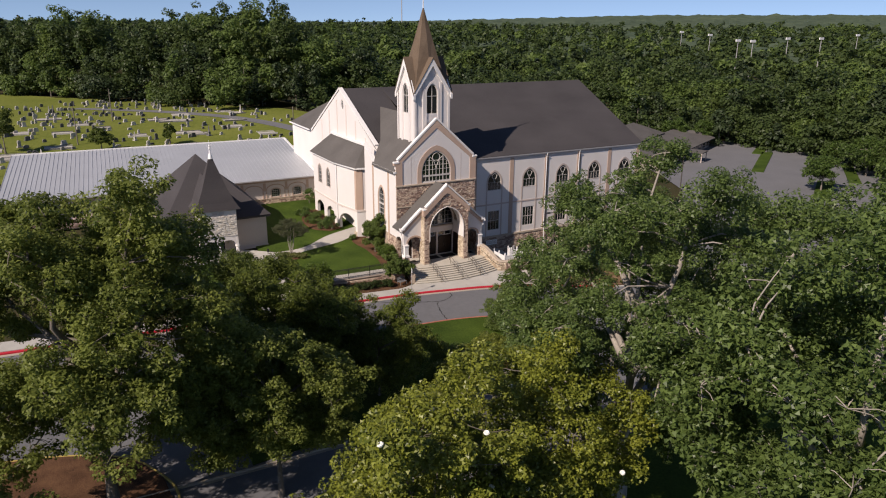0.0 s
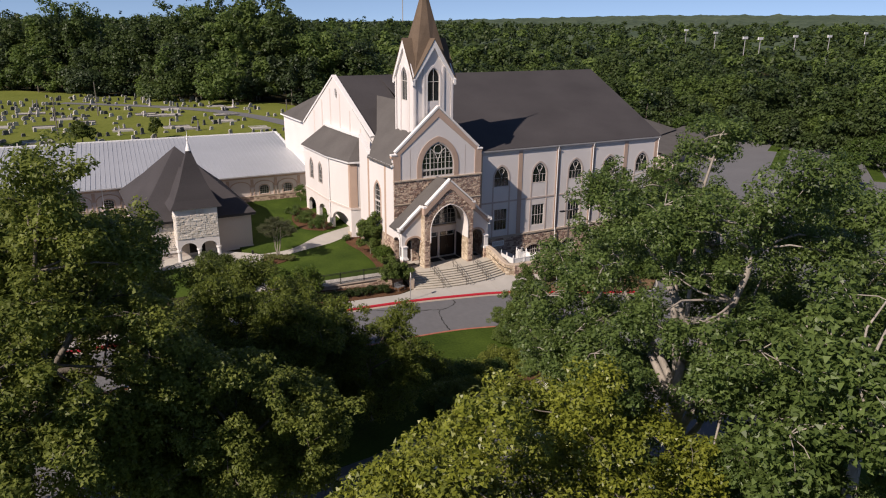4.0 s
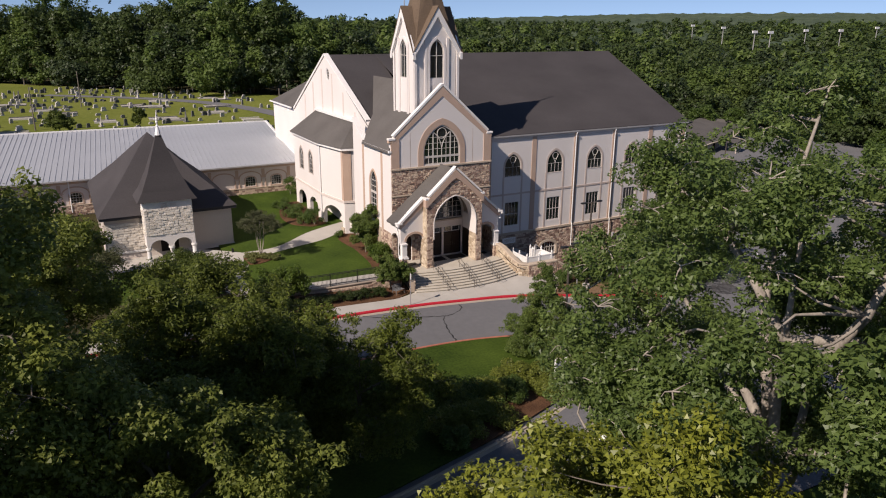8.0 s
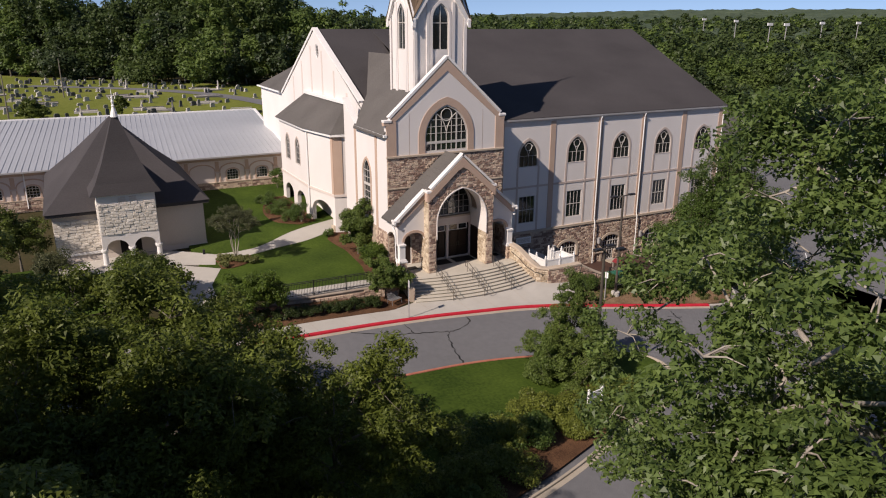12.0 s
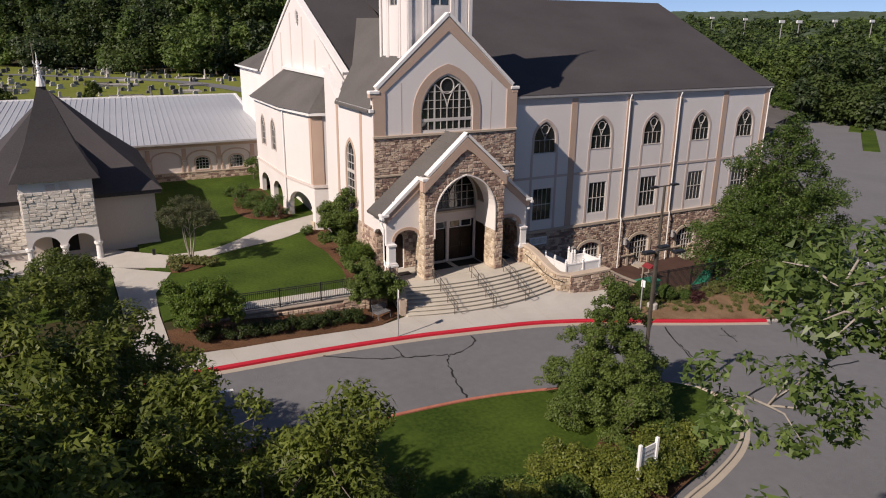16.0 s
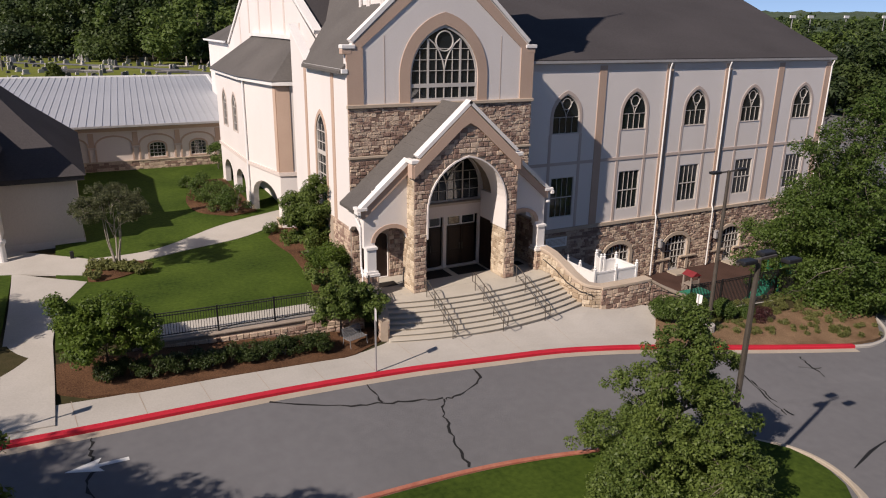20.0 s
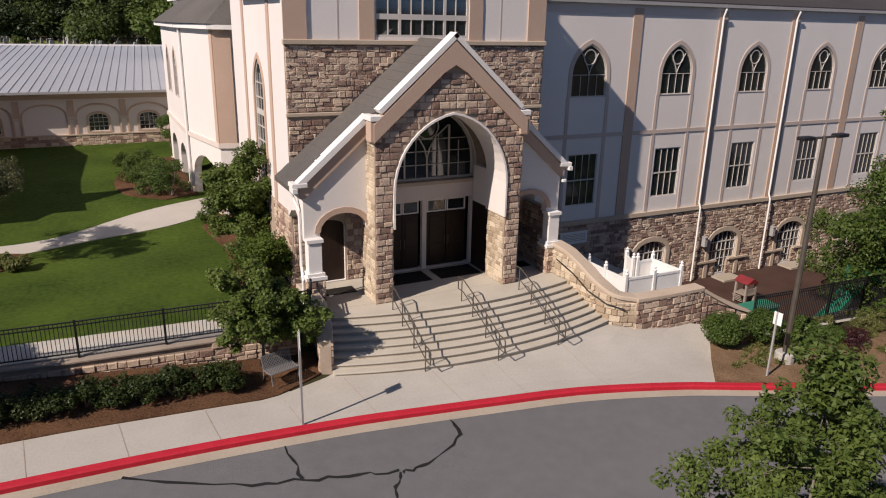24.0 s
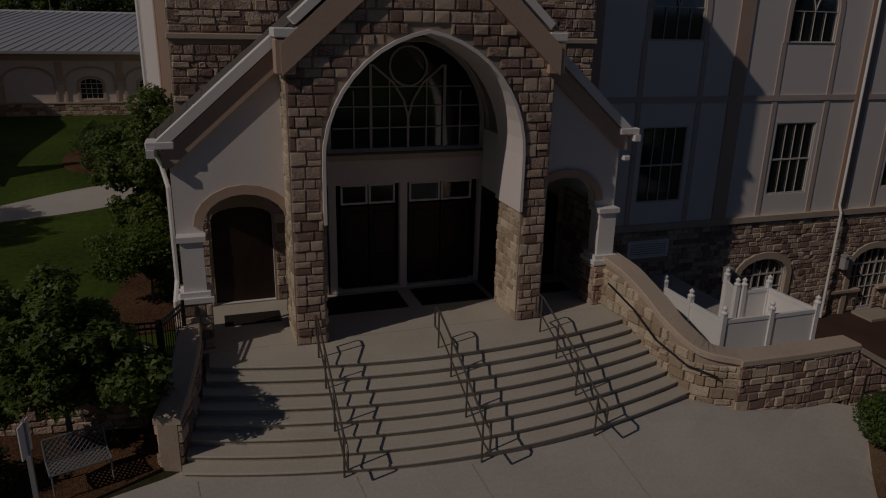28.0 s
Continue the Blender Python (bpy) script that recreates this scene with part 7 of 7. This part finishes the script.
# great trees before the church
tree("oak_tree", "large spreading oak with dense dull-green leaves and grey limbs", (-5.0, -45.6, -2.8), 20.9, 0.6, 10.1, 142, 1.6, 135000, 0.24, OAKLEAF, BARK_PALE, 21, 0.5, twigs=13, lump=0.3, twig_r=0.3, inner=0.4, limb=0.36, limbs=13, wide=0.56)
tree("oak_tree", "tall broad oak with dark leaves beside the drive", (-2.4, -58.5, -2.9), 21.4, 2, 9.6, 84, 2.0, 46000, 0.34, OAKLEAF, BARK_PALE, 22, 0.42, twigs=13, lump=0.25, limb=0.42, limbs=10)
tree("oak_tree", "oak with grey limbs behind the drive", (10.0, -47.0, -2.9), 18.2, 1.0, 9.0, 66, 2.2, 42000, 0.33, OAKLEAF, BARK_PALE, 23, 0.36, twigs=12)
mag, cl1 = tree("magnolia_tree", "glossy yellow-green magnolia with white blossoms", (-15.9, -48.7, -2.9), 13.5, -0.5, 6.8, 84, 1.45, 72000, 0.22, MAGNOLIA_LEAF, BARK, 24, 0.22, twigs=12)
mag2, cl2 = tree("magnolia_tree", "smaller glossy magnolia with white blossoms", (-23.6, -52.6, -2.9), 14.6, -0.5, 5.6, 64, 1.45, 52000, 0.23, MAGNOLIA_LEAF, BARK, 25, 0.22, twigs=12)
tree("shade_tree", "tall spreading shade tree lit from the side by the car park", (-34.6, -34.9, -1.9), 20.9, 1.2, 8.8, 140, 1.7, 140000, 0.25, OLIVELEAF, BARK, 26, 0.4, twigs=13, lump=0.3, twig_r=0.34, inner=0.4, limb=0.42, limbs=10)
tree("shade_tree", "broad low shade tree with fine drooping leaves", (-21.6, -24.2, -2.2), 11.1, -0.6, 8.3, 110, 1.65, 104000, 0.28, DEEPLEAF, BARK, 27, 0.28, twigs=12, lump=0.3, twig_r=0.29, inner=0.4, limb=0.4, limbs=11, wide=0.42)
tree("shade_tree", "leafy shade tree with low boughs near the drive", (-43.0, -42.5, -2.0), 12.0, 0.0, 5.8, 60, 1.5, 44000, 0.27, OLIVELEAF, BARK, 45, 0.26)
tree("shade_tree", "leafy shade tree below the tall one by the drive", (-25.2, -36.8, -2.3), 10.9, 0.6, 5.4, 62, 1.4, 46000, 0.24, OLIVELEAF, BARK, 36, 0.24, twigs=12, lump=0.3)
tree("shade_tree", "high-crowned shade tree at the edge of the car park", (-31.4, -16.5, -0.7), 13.6, 4.2, 6.2, 62, 1.6, 48000, 0.25, OLIVELEAF, BARK, 30, 0.3, lump=0.3)
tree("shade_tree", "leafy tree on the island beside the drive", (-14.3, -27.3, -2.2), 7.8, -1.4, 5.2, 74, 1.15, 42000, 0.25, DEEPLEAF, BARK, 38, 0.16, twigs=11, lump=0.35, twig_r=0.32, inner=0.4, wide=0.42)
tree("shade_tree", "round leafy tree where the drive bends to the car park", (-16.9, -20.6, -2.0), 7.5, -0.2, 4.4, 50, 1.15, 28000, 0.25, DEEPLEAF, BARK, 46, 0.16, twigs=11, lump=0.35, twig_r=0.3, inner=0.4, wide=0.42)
tree("maple_tree", "broad conical dark-green maple by the car park", (30.6, -7.8, -3.2), 9.6, -3.4, 6.6, 170, 1.6, 90000, 0.22, BUSHLEAF, BARK, 31, 0.2, cone=0.42, low=-0.75, twigs=10, twig_r=0.4)
tree("young_maple", "young leafy maple on the grass island", (4.2, -19.3, -2.4), 4.9, -2.0, 3.9, 112, 0.74, 76000, 0.135, MAPLELEAF, BARK, 32, 0.1, cone=0.62, twigs=12, twig_r=0.4)
# trees by the church
tree("dogwood_tree", "slender bright-green ornamental tree against the church wall", (-1.05, 4.3, 0.1), 4.8, 0.2, 1.6, 44, 0.58, 24000, 0.16, MAPLELEAF, BARK, 33, 0.06, twigs=10, twig_r=0.42, lump=0.5, inner=0.3)
tree("dogwood_tree", "small leafy ornamental tree in the church bed", (-0.95, 0.7, 0.1), 2.4, -0.1, 1.3, 28, 0.5, 10000, 0.13, DOGLEAF, BARK, 34, 0.05, twigs=12, twig_r=0.55, lump=0.3)
tree("dogwood_tree", "leafy ornamental tree over the bench", (-2.25, -4.5, -0.75), 2.9, -0.5, 1.65, 34, 0.52, 17000, 0.16, MAPLELEAF, BARK, 35, 0.06, twigs=9, twig_r=0.42, lump=0.5, inner=0.3)
tree("dogwood_tree", "bushy dark-green tree at the end of the railing", (-12.2, -4.5, -0.4), 3.1, -0.4, 2.2, 44, 0.6, 18000, 0.16, DOGLEAF, BARK, 39, 0.06, twigs=10, twig_r=0.42, lump=0.45, inner=0.35)
tree("crape_myrtle", "bare-stemmed crape myrtle with a wide thin crown", (-11.0, 7.4, 0.0), 4.9, 2.3, 2.5, 50, 0.55, 15000, 0.11, MYRTLE, BARK_PALE, 40, 0.06, stems=5, low=-0.35, twigs=8)
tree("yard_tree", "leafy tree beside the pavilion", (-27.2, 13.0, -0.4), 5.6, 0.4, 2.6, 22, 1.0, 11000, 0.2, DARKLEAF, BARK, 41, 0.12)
tree("yard_tree", "feathery shrubby tree before the pavilion", (-24.6, 8.5, -0.4), 2.8, 0.0, 1.8, 18, 0.7, 7000, 0.15, MYRTLE, BARK_PALE, 42, 0.08, stems=4)
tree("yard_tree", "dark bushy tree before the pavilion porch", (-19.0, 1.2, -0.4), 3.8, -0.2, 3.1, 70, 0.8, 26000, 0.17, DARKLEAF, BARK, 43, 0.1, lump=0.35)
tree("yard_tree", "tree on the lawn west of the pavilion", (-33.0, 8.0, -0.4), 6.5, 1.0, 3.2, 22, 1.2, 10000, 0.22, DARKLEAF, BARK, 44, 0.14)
# magnolia blossoms
rgb = random.Random(5)
PETALS = lathe(bmesh.new(), [(0.02, 0.0), (0.1, 0.03), (0.14, 0.1), (0.1, 0.15), (0.04, 0.12)], (0, 0, 0), 8)
pm = finish(PETALS, "blossom", PETAL)
for owner, cl in ((mag, cl1), (mag2, cl2)):
    for c in rgb.sample([q for q in cl if q[2] > 6], 14):
        ob = new("blossom", pm)
        ob.parent = owner
        ob.matrix_parent_inverse = owner.matrix_basis.inverted()
        ob.location = (c[0] + rgb.uniform(-0.4, 0.2), c[1] + rgb.uniform(-0.5, 0.2), c[2] + c[3] * 0.72)
        ob.rotation_euler = (rgb.uniform(-0.6, 0.6), rgb.uniform(-0.6, 0.6), 0)


def shrub(x, y, z, r, h, mat, label, seed, count=2600, leaf=0.11, group="", name="shrub", neat=False):
    rg = np.random.default_rng(seed)
    ob = thing(name, (x, y, z), label, "shrub", group)
    cl = crown_clumps(x, y, z + h * 0.5, r * 0.8, h * 0.42, 16, r * 0.4, rg, -0.6, 0.2)
    if neat:
        cl = [(x, y, z + h * 0.5, (r + h * 0.5) / 2)] + crown_clumps(x, y, z + h * 0.5, r * 0.72, h * 0.36, 22, r * 0.3, rg, -0.7, 0.05)
    bm = bmesh.new()
    for c in cl[::4]:
        tube(bm, [(x, y, z - 0.05), (x * 0.6 + c[0] * 0.4, y * 0.6 + c[1] * 0.4, z + h * 0.25), c[:3]], [0.03, 0.02, 0.01], 5)
    part("stems", bm, BARK, ob)
    pos, d = scatter(cl, int(count * 1.5), rg, 0.8)
    f = new("foliage", leaf_mesh("foliage", pos, d, leaf, leaf * 0.55, rg, mat))
    f.parent = ob
    f.matrix_parent_inverse = ob.matrix_basis.inverted()
    return ob


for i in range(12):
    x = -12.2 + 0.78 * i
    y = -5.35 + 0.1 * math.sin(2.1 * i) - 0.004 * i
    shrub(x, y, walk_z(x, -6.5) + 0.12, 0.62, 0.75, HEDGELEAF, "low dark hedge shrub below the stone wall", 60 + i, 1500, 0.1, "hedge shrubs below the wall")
for i, (x, y, z, r, h) in enumerate(((14.9, -7.95, -1.95, 0.95, 1.55), (16.75, -8.3, -2.0, 0.9, 1.5), (18.5, -8.9, -2.15, 0.75, 1.25), (19.9, -9.2, -2.3, 0.55, 0.9))):
    shrub(x, y, z, r, h, BUSHLEAF, "rounded glossy evergreen shrub in the pine-straw bed", 80 + i, 5200, 0.1, "evergreen shrubs in the corner bed", neat=True)
shrub(20.6, -9.6, -2.35, 0.8, 0.75, REDLEAF, "low purple-leaved shrub in the bed", 90, 2400, 0.1)
shrub(-2.9, 15.2, 0.5, 1.1, 2.0, BUSHLEAF, "rounded evergreen shrub beside the arcade", 91, 2600, 0.12)
shrub(-1.3, 29.6, 0.9, 0.95, 2.6, BUSHLEAF, "upright evergreen shrub at the hall corner", 92, 2600, 0.13)
shrub(-1.7, 10.4, 0.2, 0.55, 0.7, BUSHLEAF, "small shrub at the corner of the path", 93, 1200, 0.1)
for i in range(9):
    a = i * 0.7
    shrub(-3.9 + 0.9 * math.sin(a * 2.3), 16.0 + 1.05 * i, lawn_z(-3.9, 16.0 + 1.05 * i) + 0.04, 0.85, 0.8, BUSHLEAF, "low spreading shrub in the curved bed", 100 + i, 1100, 0.12, "spreading shrubs in the curved bed")
for i in range(46):
    rgb2 = random.Random(200 + i)
    x = -9.0 + 14.8 * ((i * 0.618) % 1)
    edge = -26.4 + 0.367 * x
    y = rgb2.uniform(edge + 1.0, min(-22.2, edge + 5.0) if x < 1.5 else edge + 2.0)
    shrub(x, y, road_z(x, y) + 0.15, rgb2.uniform(0.85, 1.3), rgb2.uniform(0.95, 1.6), ISLANDLEAF if i % 4 else BUSHLEAF, "loose yellow-green shrub on the grass island", 120 + i, 1900, 0.15, "loose shrubs on the island")
for i in range(10):
    x, y = -12.3 + 2.7 * ((i * 0.618) % 1), 6.1 + 2.2 * ((i * 0.382) % 1)
    shrub(x, y, 0.04, 0.46, 0.55, HAY, "pale grassy clump round the crape myrtle", 150 + i, 420, 0.16, "grassy clumps by the myrtle", "grass_clump")
# tufts in the corner bed and fallen straw
rg = np.random.default_rng(7)
cl = []
for i in range(210):
    x, y = 13.3 + 14 * rg.random(), 0
    edge = -10.2 - 0.31 * (x - 14)
    y = edge + 0.5 + (abs(edge) - 7.6) * rg.random()
    if x > 12.95 + 1.05 * (y + 10.05):
        cl.append((x, y, road_z(x, min(-9.8, y)) + 0.27, 0.12 + 0.08 * rg.random()))
pos, d = scatter(cl, 16000, rg, 1.0)
ob = new("grass_tufts", leaf_mesh("grass_tufts", pos, d, 0.26, 0.035, rg, HAY, 0.1, 1.2))
tagged(ob, "young green tufts planted in the pine straw", "grass", kind="stuff")
# ---- cemetery ----
gr = random.Random(17)


def gravestone_meshes():
    out = []
    for w, h, t in ((0.7, 0.75, 0.22), (0.95, 0.6, 0.28), (0.55, 1.0, 0.2), (0.5, 1.7, 0.5)):
        bm = bmesh.new()
        box(bm, -w / 2 - 0.12, w / 2 + 0.12, -t / 2 - 0.12, t / 2 + 0.12, -0.2, 0.16)
        if h > 1.5:
            box(bm, -0.2, 0.2, -0.2, 0.2, 0.16, 0.7)
            lathe(bm, [(0.2, 0.7), (0.13, 1.6), (0.0, 1.85)], (0, 0, 0), 4)
        else:
            plate(Plane((0, -t / 2, 0.16), (1, 0, 0)), segarch(0, w, 0, h * 0.75, h, 8), -t, 0.0, bm=bm)
        out.append(finish(bm, "gravestone", GRANITE))
    return out


GM = gravestone_meshes()
for k in range(300):
    row = gr.randrange(16)
    y = 68 + row * 6.2 + gr.uniform(-0.6, 0.6)
    x = gr.uniform(-75, 22 - max(0, y - 110) * 0.45)
    if abs(x - (21 - 0.0065 * (y - 64) ** 2)) < 4:
        continue
    ob = new("gravestone", gr.choice(GM[:3] if gr.random() < 0.9 else GM[3:]))
    ob.matrix_world = pose(x, y, base_z(x, y) + 0.16, 0, 0, gr.uniform(-8, 8) + 28) @ Matrix.Diagonal((gr.uniform(0.75, 1.25),) * 3 + (1,))
    tagged(ob, "pale granite gravestone standing in the cemetery grass", "gravestone", "gravestones in the cemetery")
vs_, fs_ = [], []
for k in range(400):
    y = 70 + gr.randrange(24) * 4.4 + gr.uniform(-0.5, 0.5)
    x = gr.uniform(-80, 20 - max(0, y - 110) * 0.45)
    if abs(x - (21 - 0.0065 * (y - 64) ** 2)) < 4:
        continue
    w, h, t = gr.uniform(0.3, 0.6), gr.uniform(0.4, 1.0), 0.13
    a, z = 0.5 + gr.uniform(-0.15, 0.15), base_z(x, y) + 0.1
    c, d = math.cos(a), math.sin(a)
    n = len(vs_)
    for dz, wk in ((0, 1.0), (h * 0.75, 0.96), (h, 0.55)):
        vs_ += [(x + p * w * wk * c - q * t * d, y + p * w * wk * d + q * t * c, z + dz) for p, q in ((-1, -1), (1, -1), (1, 1), (-1, 1))]
    fs_ += [(n + 4 * r + i, n + 4 * r + (i + 1) % 4, n + 4 * r + 4 + (i + 1) % 4, n + 4 * r + 4 + i) for r in (0, 1) for i in range(4)] + [(n + 8, n + 9, n + 10, n + 11)]
tagged(raw("small_gravestones", vs_, fs_, surf("weathered headstones", (0.10, 0.096, 0.09), (0.46, 0.43, 0.39), 1, 8, 0.8, 0.2, island=0.9)), "many small weathered headstones in rows on the slope", "gravestone", kind="stuff")
for k in range(34):
    x, y = gr.uniform(-62, 12), 68 + gr.uniform(0, 62)
    w, d = gr.uniform(3, 6), gr.uniform(2.5, 4)
    pl_ = thing("burial_plot", (x, y, base_z(x, y)), "low granite-edged burial plot with a pale slab", "grave", "burial plots")
    z = base_z(x, y) + 0.1
    part("slab", boxm(x - w / 2, x + w / 2, y - d / 2, y + d / 2, z - 0.2, z + 0.12), CONCRETE, pl_)
    for s in (-1, 1):
        part("edging", boxm(x - w / 2 - 0.1, x + w / 2 + 0.1, y + s * d / 2 - 0.1, y + s * d / 2 + 0.1, z - 0.2, z + 0.3), GRANITE, pl_)
for x, y in ((-31, 92), (-22, 120), (12, 80)):
    up_ = thing("utility_pole", (x, y, base_z(x, y)), "thin wooden utility pole by the cemetery", "pole", "utility poles")
    part("pole", tube(bmesh.new(), [(x, y, base_z(x, y)), (x, y, base_z(x, y) + 8.0)], [0.14, 0.09], 7), BARK, up_)
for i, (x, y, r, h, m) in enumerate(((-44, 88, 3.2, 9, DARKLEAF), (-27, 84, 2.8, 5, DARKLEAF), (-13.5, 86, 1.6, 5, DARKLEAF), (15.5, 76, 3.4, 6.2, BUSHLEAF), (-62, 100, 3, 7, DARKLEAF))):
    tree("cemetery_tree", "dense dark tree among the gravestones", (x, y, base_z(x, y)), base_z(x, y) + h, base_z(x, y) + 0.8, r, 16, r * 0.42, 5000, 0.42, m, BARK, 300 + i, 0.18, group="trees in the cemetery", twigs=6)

# ---- woods out to the skyline ----


def woods():
    rng, rg = random.Random(31), np.random.default_rng(31)
    edge = [(-220, 240), (-110, 232), (-60, 224), (-25, 188), (-3, 160), (13, 137), (26, 130), (60, 112), (84, 96), (106, 92), (120, 80), (131, 66), (136, 54), (140, 40), (134, 25), (122, 8), (114, -12), (112, -50)]
    ex, ey = -34.5, -75.0
    lim = [(math.atan2(y - ey, x - ex), math.hypot(x - ex, y - ey)) for x, y in edge]
    lim.sort()
    angs, ds = [a for a, _ in lim], [d for _, d in lim]
    pos, out, lens, kinds = [], [], [], []
    bm = bmesh.new()
    dist = 0.0
    while dist < 1150:
        step = 4.6 if dist < 45 else (8.5 if dist < 150 else 13 + dist * 0.014)
        ang = math.radians(17)
        while ang < math.radians(109):
            d = float(np.interp(ang, angs, ds)) + dist + rng.uniform(-1.3, 1.3) * step
            ang += step / d * rng.uniform(0.35, 1.75)
            x, y = ex + d * math.cos(ang), ey + d * math.sin(ang)
            g = max(base_z(x, y), far_z(x, y) - 3) if dist > 430 else base_z(x, y)
            left = smooth01((math.degrees(ang) - 50) / 20)
            stand = noise.noise((x * 0.018, y * 0.018, 5.0))
            h = (rng.uniform(8.5, 18) * (1 - left) + rng.uniform(14.5, 23.5) * left) * (1 + 0.35 * stand)
            if dist < 8:
                h *= rng.uniform(0.3, 0.85)
            if rng.random() < 0.06:
                h *= 1.25
            species = rng.random() + 0.6 * stand - 0.12 * left
            r = (rng.uniform(2.6, 6.2) if dist < 150 else rng.uniform(4.5, 8)) * (0.72 if species < 0.25 else 1)
            k = (r / 4.4) ** 2
            n, leaf = (int(1100 * k), 0.85) if dist < 14 else ((int(620 * k), 1.0) if dist < 60 else ((int(270 * k), 1.5) if dist < 150 else (int(64 * k), 2.8) if dist < 450 else (int(30 * k), 3.9)))
            low = g + (0.2 if dist < 14 else h * 0.35)
            cl = crown_clumps(x, y, (g + h + low) / 2, r * 0.8, (g + h - low) / 2, 20 if dist < 60 else 10, r * 0.4, rg, -0.7 if dist < 14 else -0.2, 0.35)
            if species < 0.25:
                cl = [(x + (a - x) * (1.15 - 0.85 * (c - low) / (g + h - low)), y + (b - y) * (1.15 - 0.85 * (c - low) / (g + h - low)), c, q * 0.85) for a, b, c, q in cl]
            p, o = scatter(cl, n, rg)
            pos.append(p)
            out.append(o)
            lens.append(np.full(n, leaf))
            kinds.append(np.full(n, 0 if species < 0.3 else (1 if species < 0.85 else 2), dtype=np.int32))
            if dist < 10 and rng.random() < 0.3:
                tube(bm, [(x, y, g - 0.3), (x, y, g + h * 0.6)], [0.22, 0.1], 5)
        dist += step * 0.85
    pos, out, lens, kinds = np.concatenate(pos), np.concatenate(out), np.concatenate(lens), np.concatenate(kinds)
    me = leaf_mesh("woodland", pos, out, lens, lens * 0.8, rg, PINELEAF, 0.5, 0.4)
    me.materials.append(WOODLEAF)
    me.materials.append(LIGHTLEAF)
    me.polygons.foreach_set("material_index", kinds)
    w = tagged(new("woodland", me), "deep green mixed woods behind church and cemetery", "woods", kind="stuff")
    t = part("trunks", bm, BARK, w)
    t["kind"] = "stuff"
    # the far canopy
    ths = [math.radians(2 + 118 * i / 320) for i in range(321)]
    rs_ = [560 * (4600 / 560) ** (i / 110) for i in range(111)]
    vs = []
    for r in rs_:
        for th in ths:
            x, y = ex + r * math.cos(th), ey + r * math.sin(th)
            vs.append((x, y, far_z(x, y) + 11 + 6.0 * noise.noise((x * 0.02, y * 0.02, 0)) + 4.5 * noise.noise((x * 0.06, y * 0.06, 3)) - 3 - 14 * smooth01((640 - r) / 80)))
    m = len(ths)
    fs = [(i * m + j, (i + 1) * m + j, (i + 1) * m + j + 1, i * m + j + 1) for i in range(len(rs_) - 1) for j in range(m - 1)]
    tagged(raw("backdrop_woods", [v for v in vs], [f[::-1] for f in fs], FARWOOD), "distant wooded hills along the skyline", "backdrop", kind="structure")


woods()
mast = thing("radio_mast", (640, 1350, 10), "thin distant radio mast above the woods", "mast")
part("mast", tube(bmesh.new(), [(640, 1350, 5), (640, 1350, 150)], [1.1, 0.7], 6), GUTTER, mast)
fl = random.Random(8)
for i in range(11):
    th, r = math.radians(37 - 1.9 * i + fl.uniform(-0.5, 0.5)) + 0.12, fl.uniform(420, 640)
    x, y = -34.5 + r * math.cos(th), -75 + r * math.sin(th)
    z = base_z(x, y)
    pl_ = thing("floodlight_mast", (x, y, z), "tall sports-field floodlight mast beyond the woods", "floodlight", "floodlights of the far field")
    part("pole", tube(bmesh.new(), [(x, y, z), (x, y, z + 25)], [0.35, 0.2], 6), GUTTER, pl_)
    part("lamp_bank", boxm(x - 2.0, x + 2.0, y - 0.3, y + 0.3, z + 24, z + 25.4), WHITE, pl_)
for i, (x, y, h, r) in enumerate(((117, 68, 8.0, 4.4), (124, 64, 7, 4.2), (133, 51, 5.2, 3.4), (99, 11, 8.2, 4.6), (122, 16, 10, 6), (112, 2, 10, 6), (98, -8, 9, 6), (139, 38, 7, 4), (131, 30, 6, 3.6), (92, -16, 8, 5))):
    tree("parking_tree", "round leafy tree at the far car park", (x, y, -4.0), -4.0 + h, -3.2, r, 24, r * 0.36, 5000, 0.5, BUSHLEAF, BARK, 330 + i, 0.2, group="trees of the far car park", twigs=6, lump=0.15)
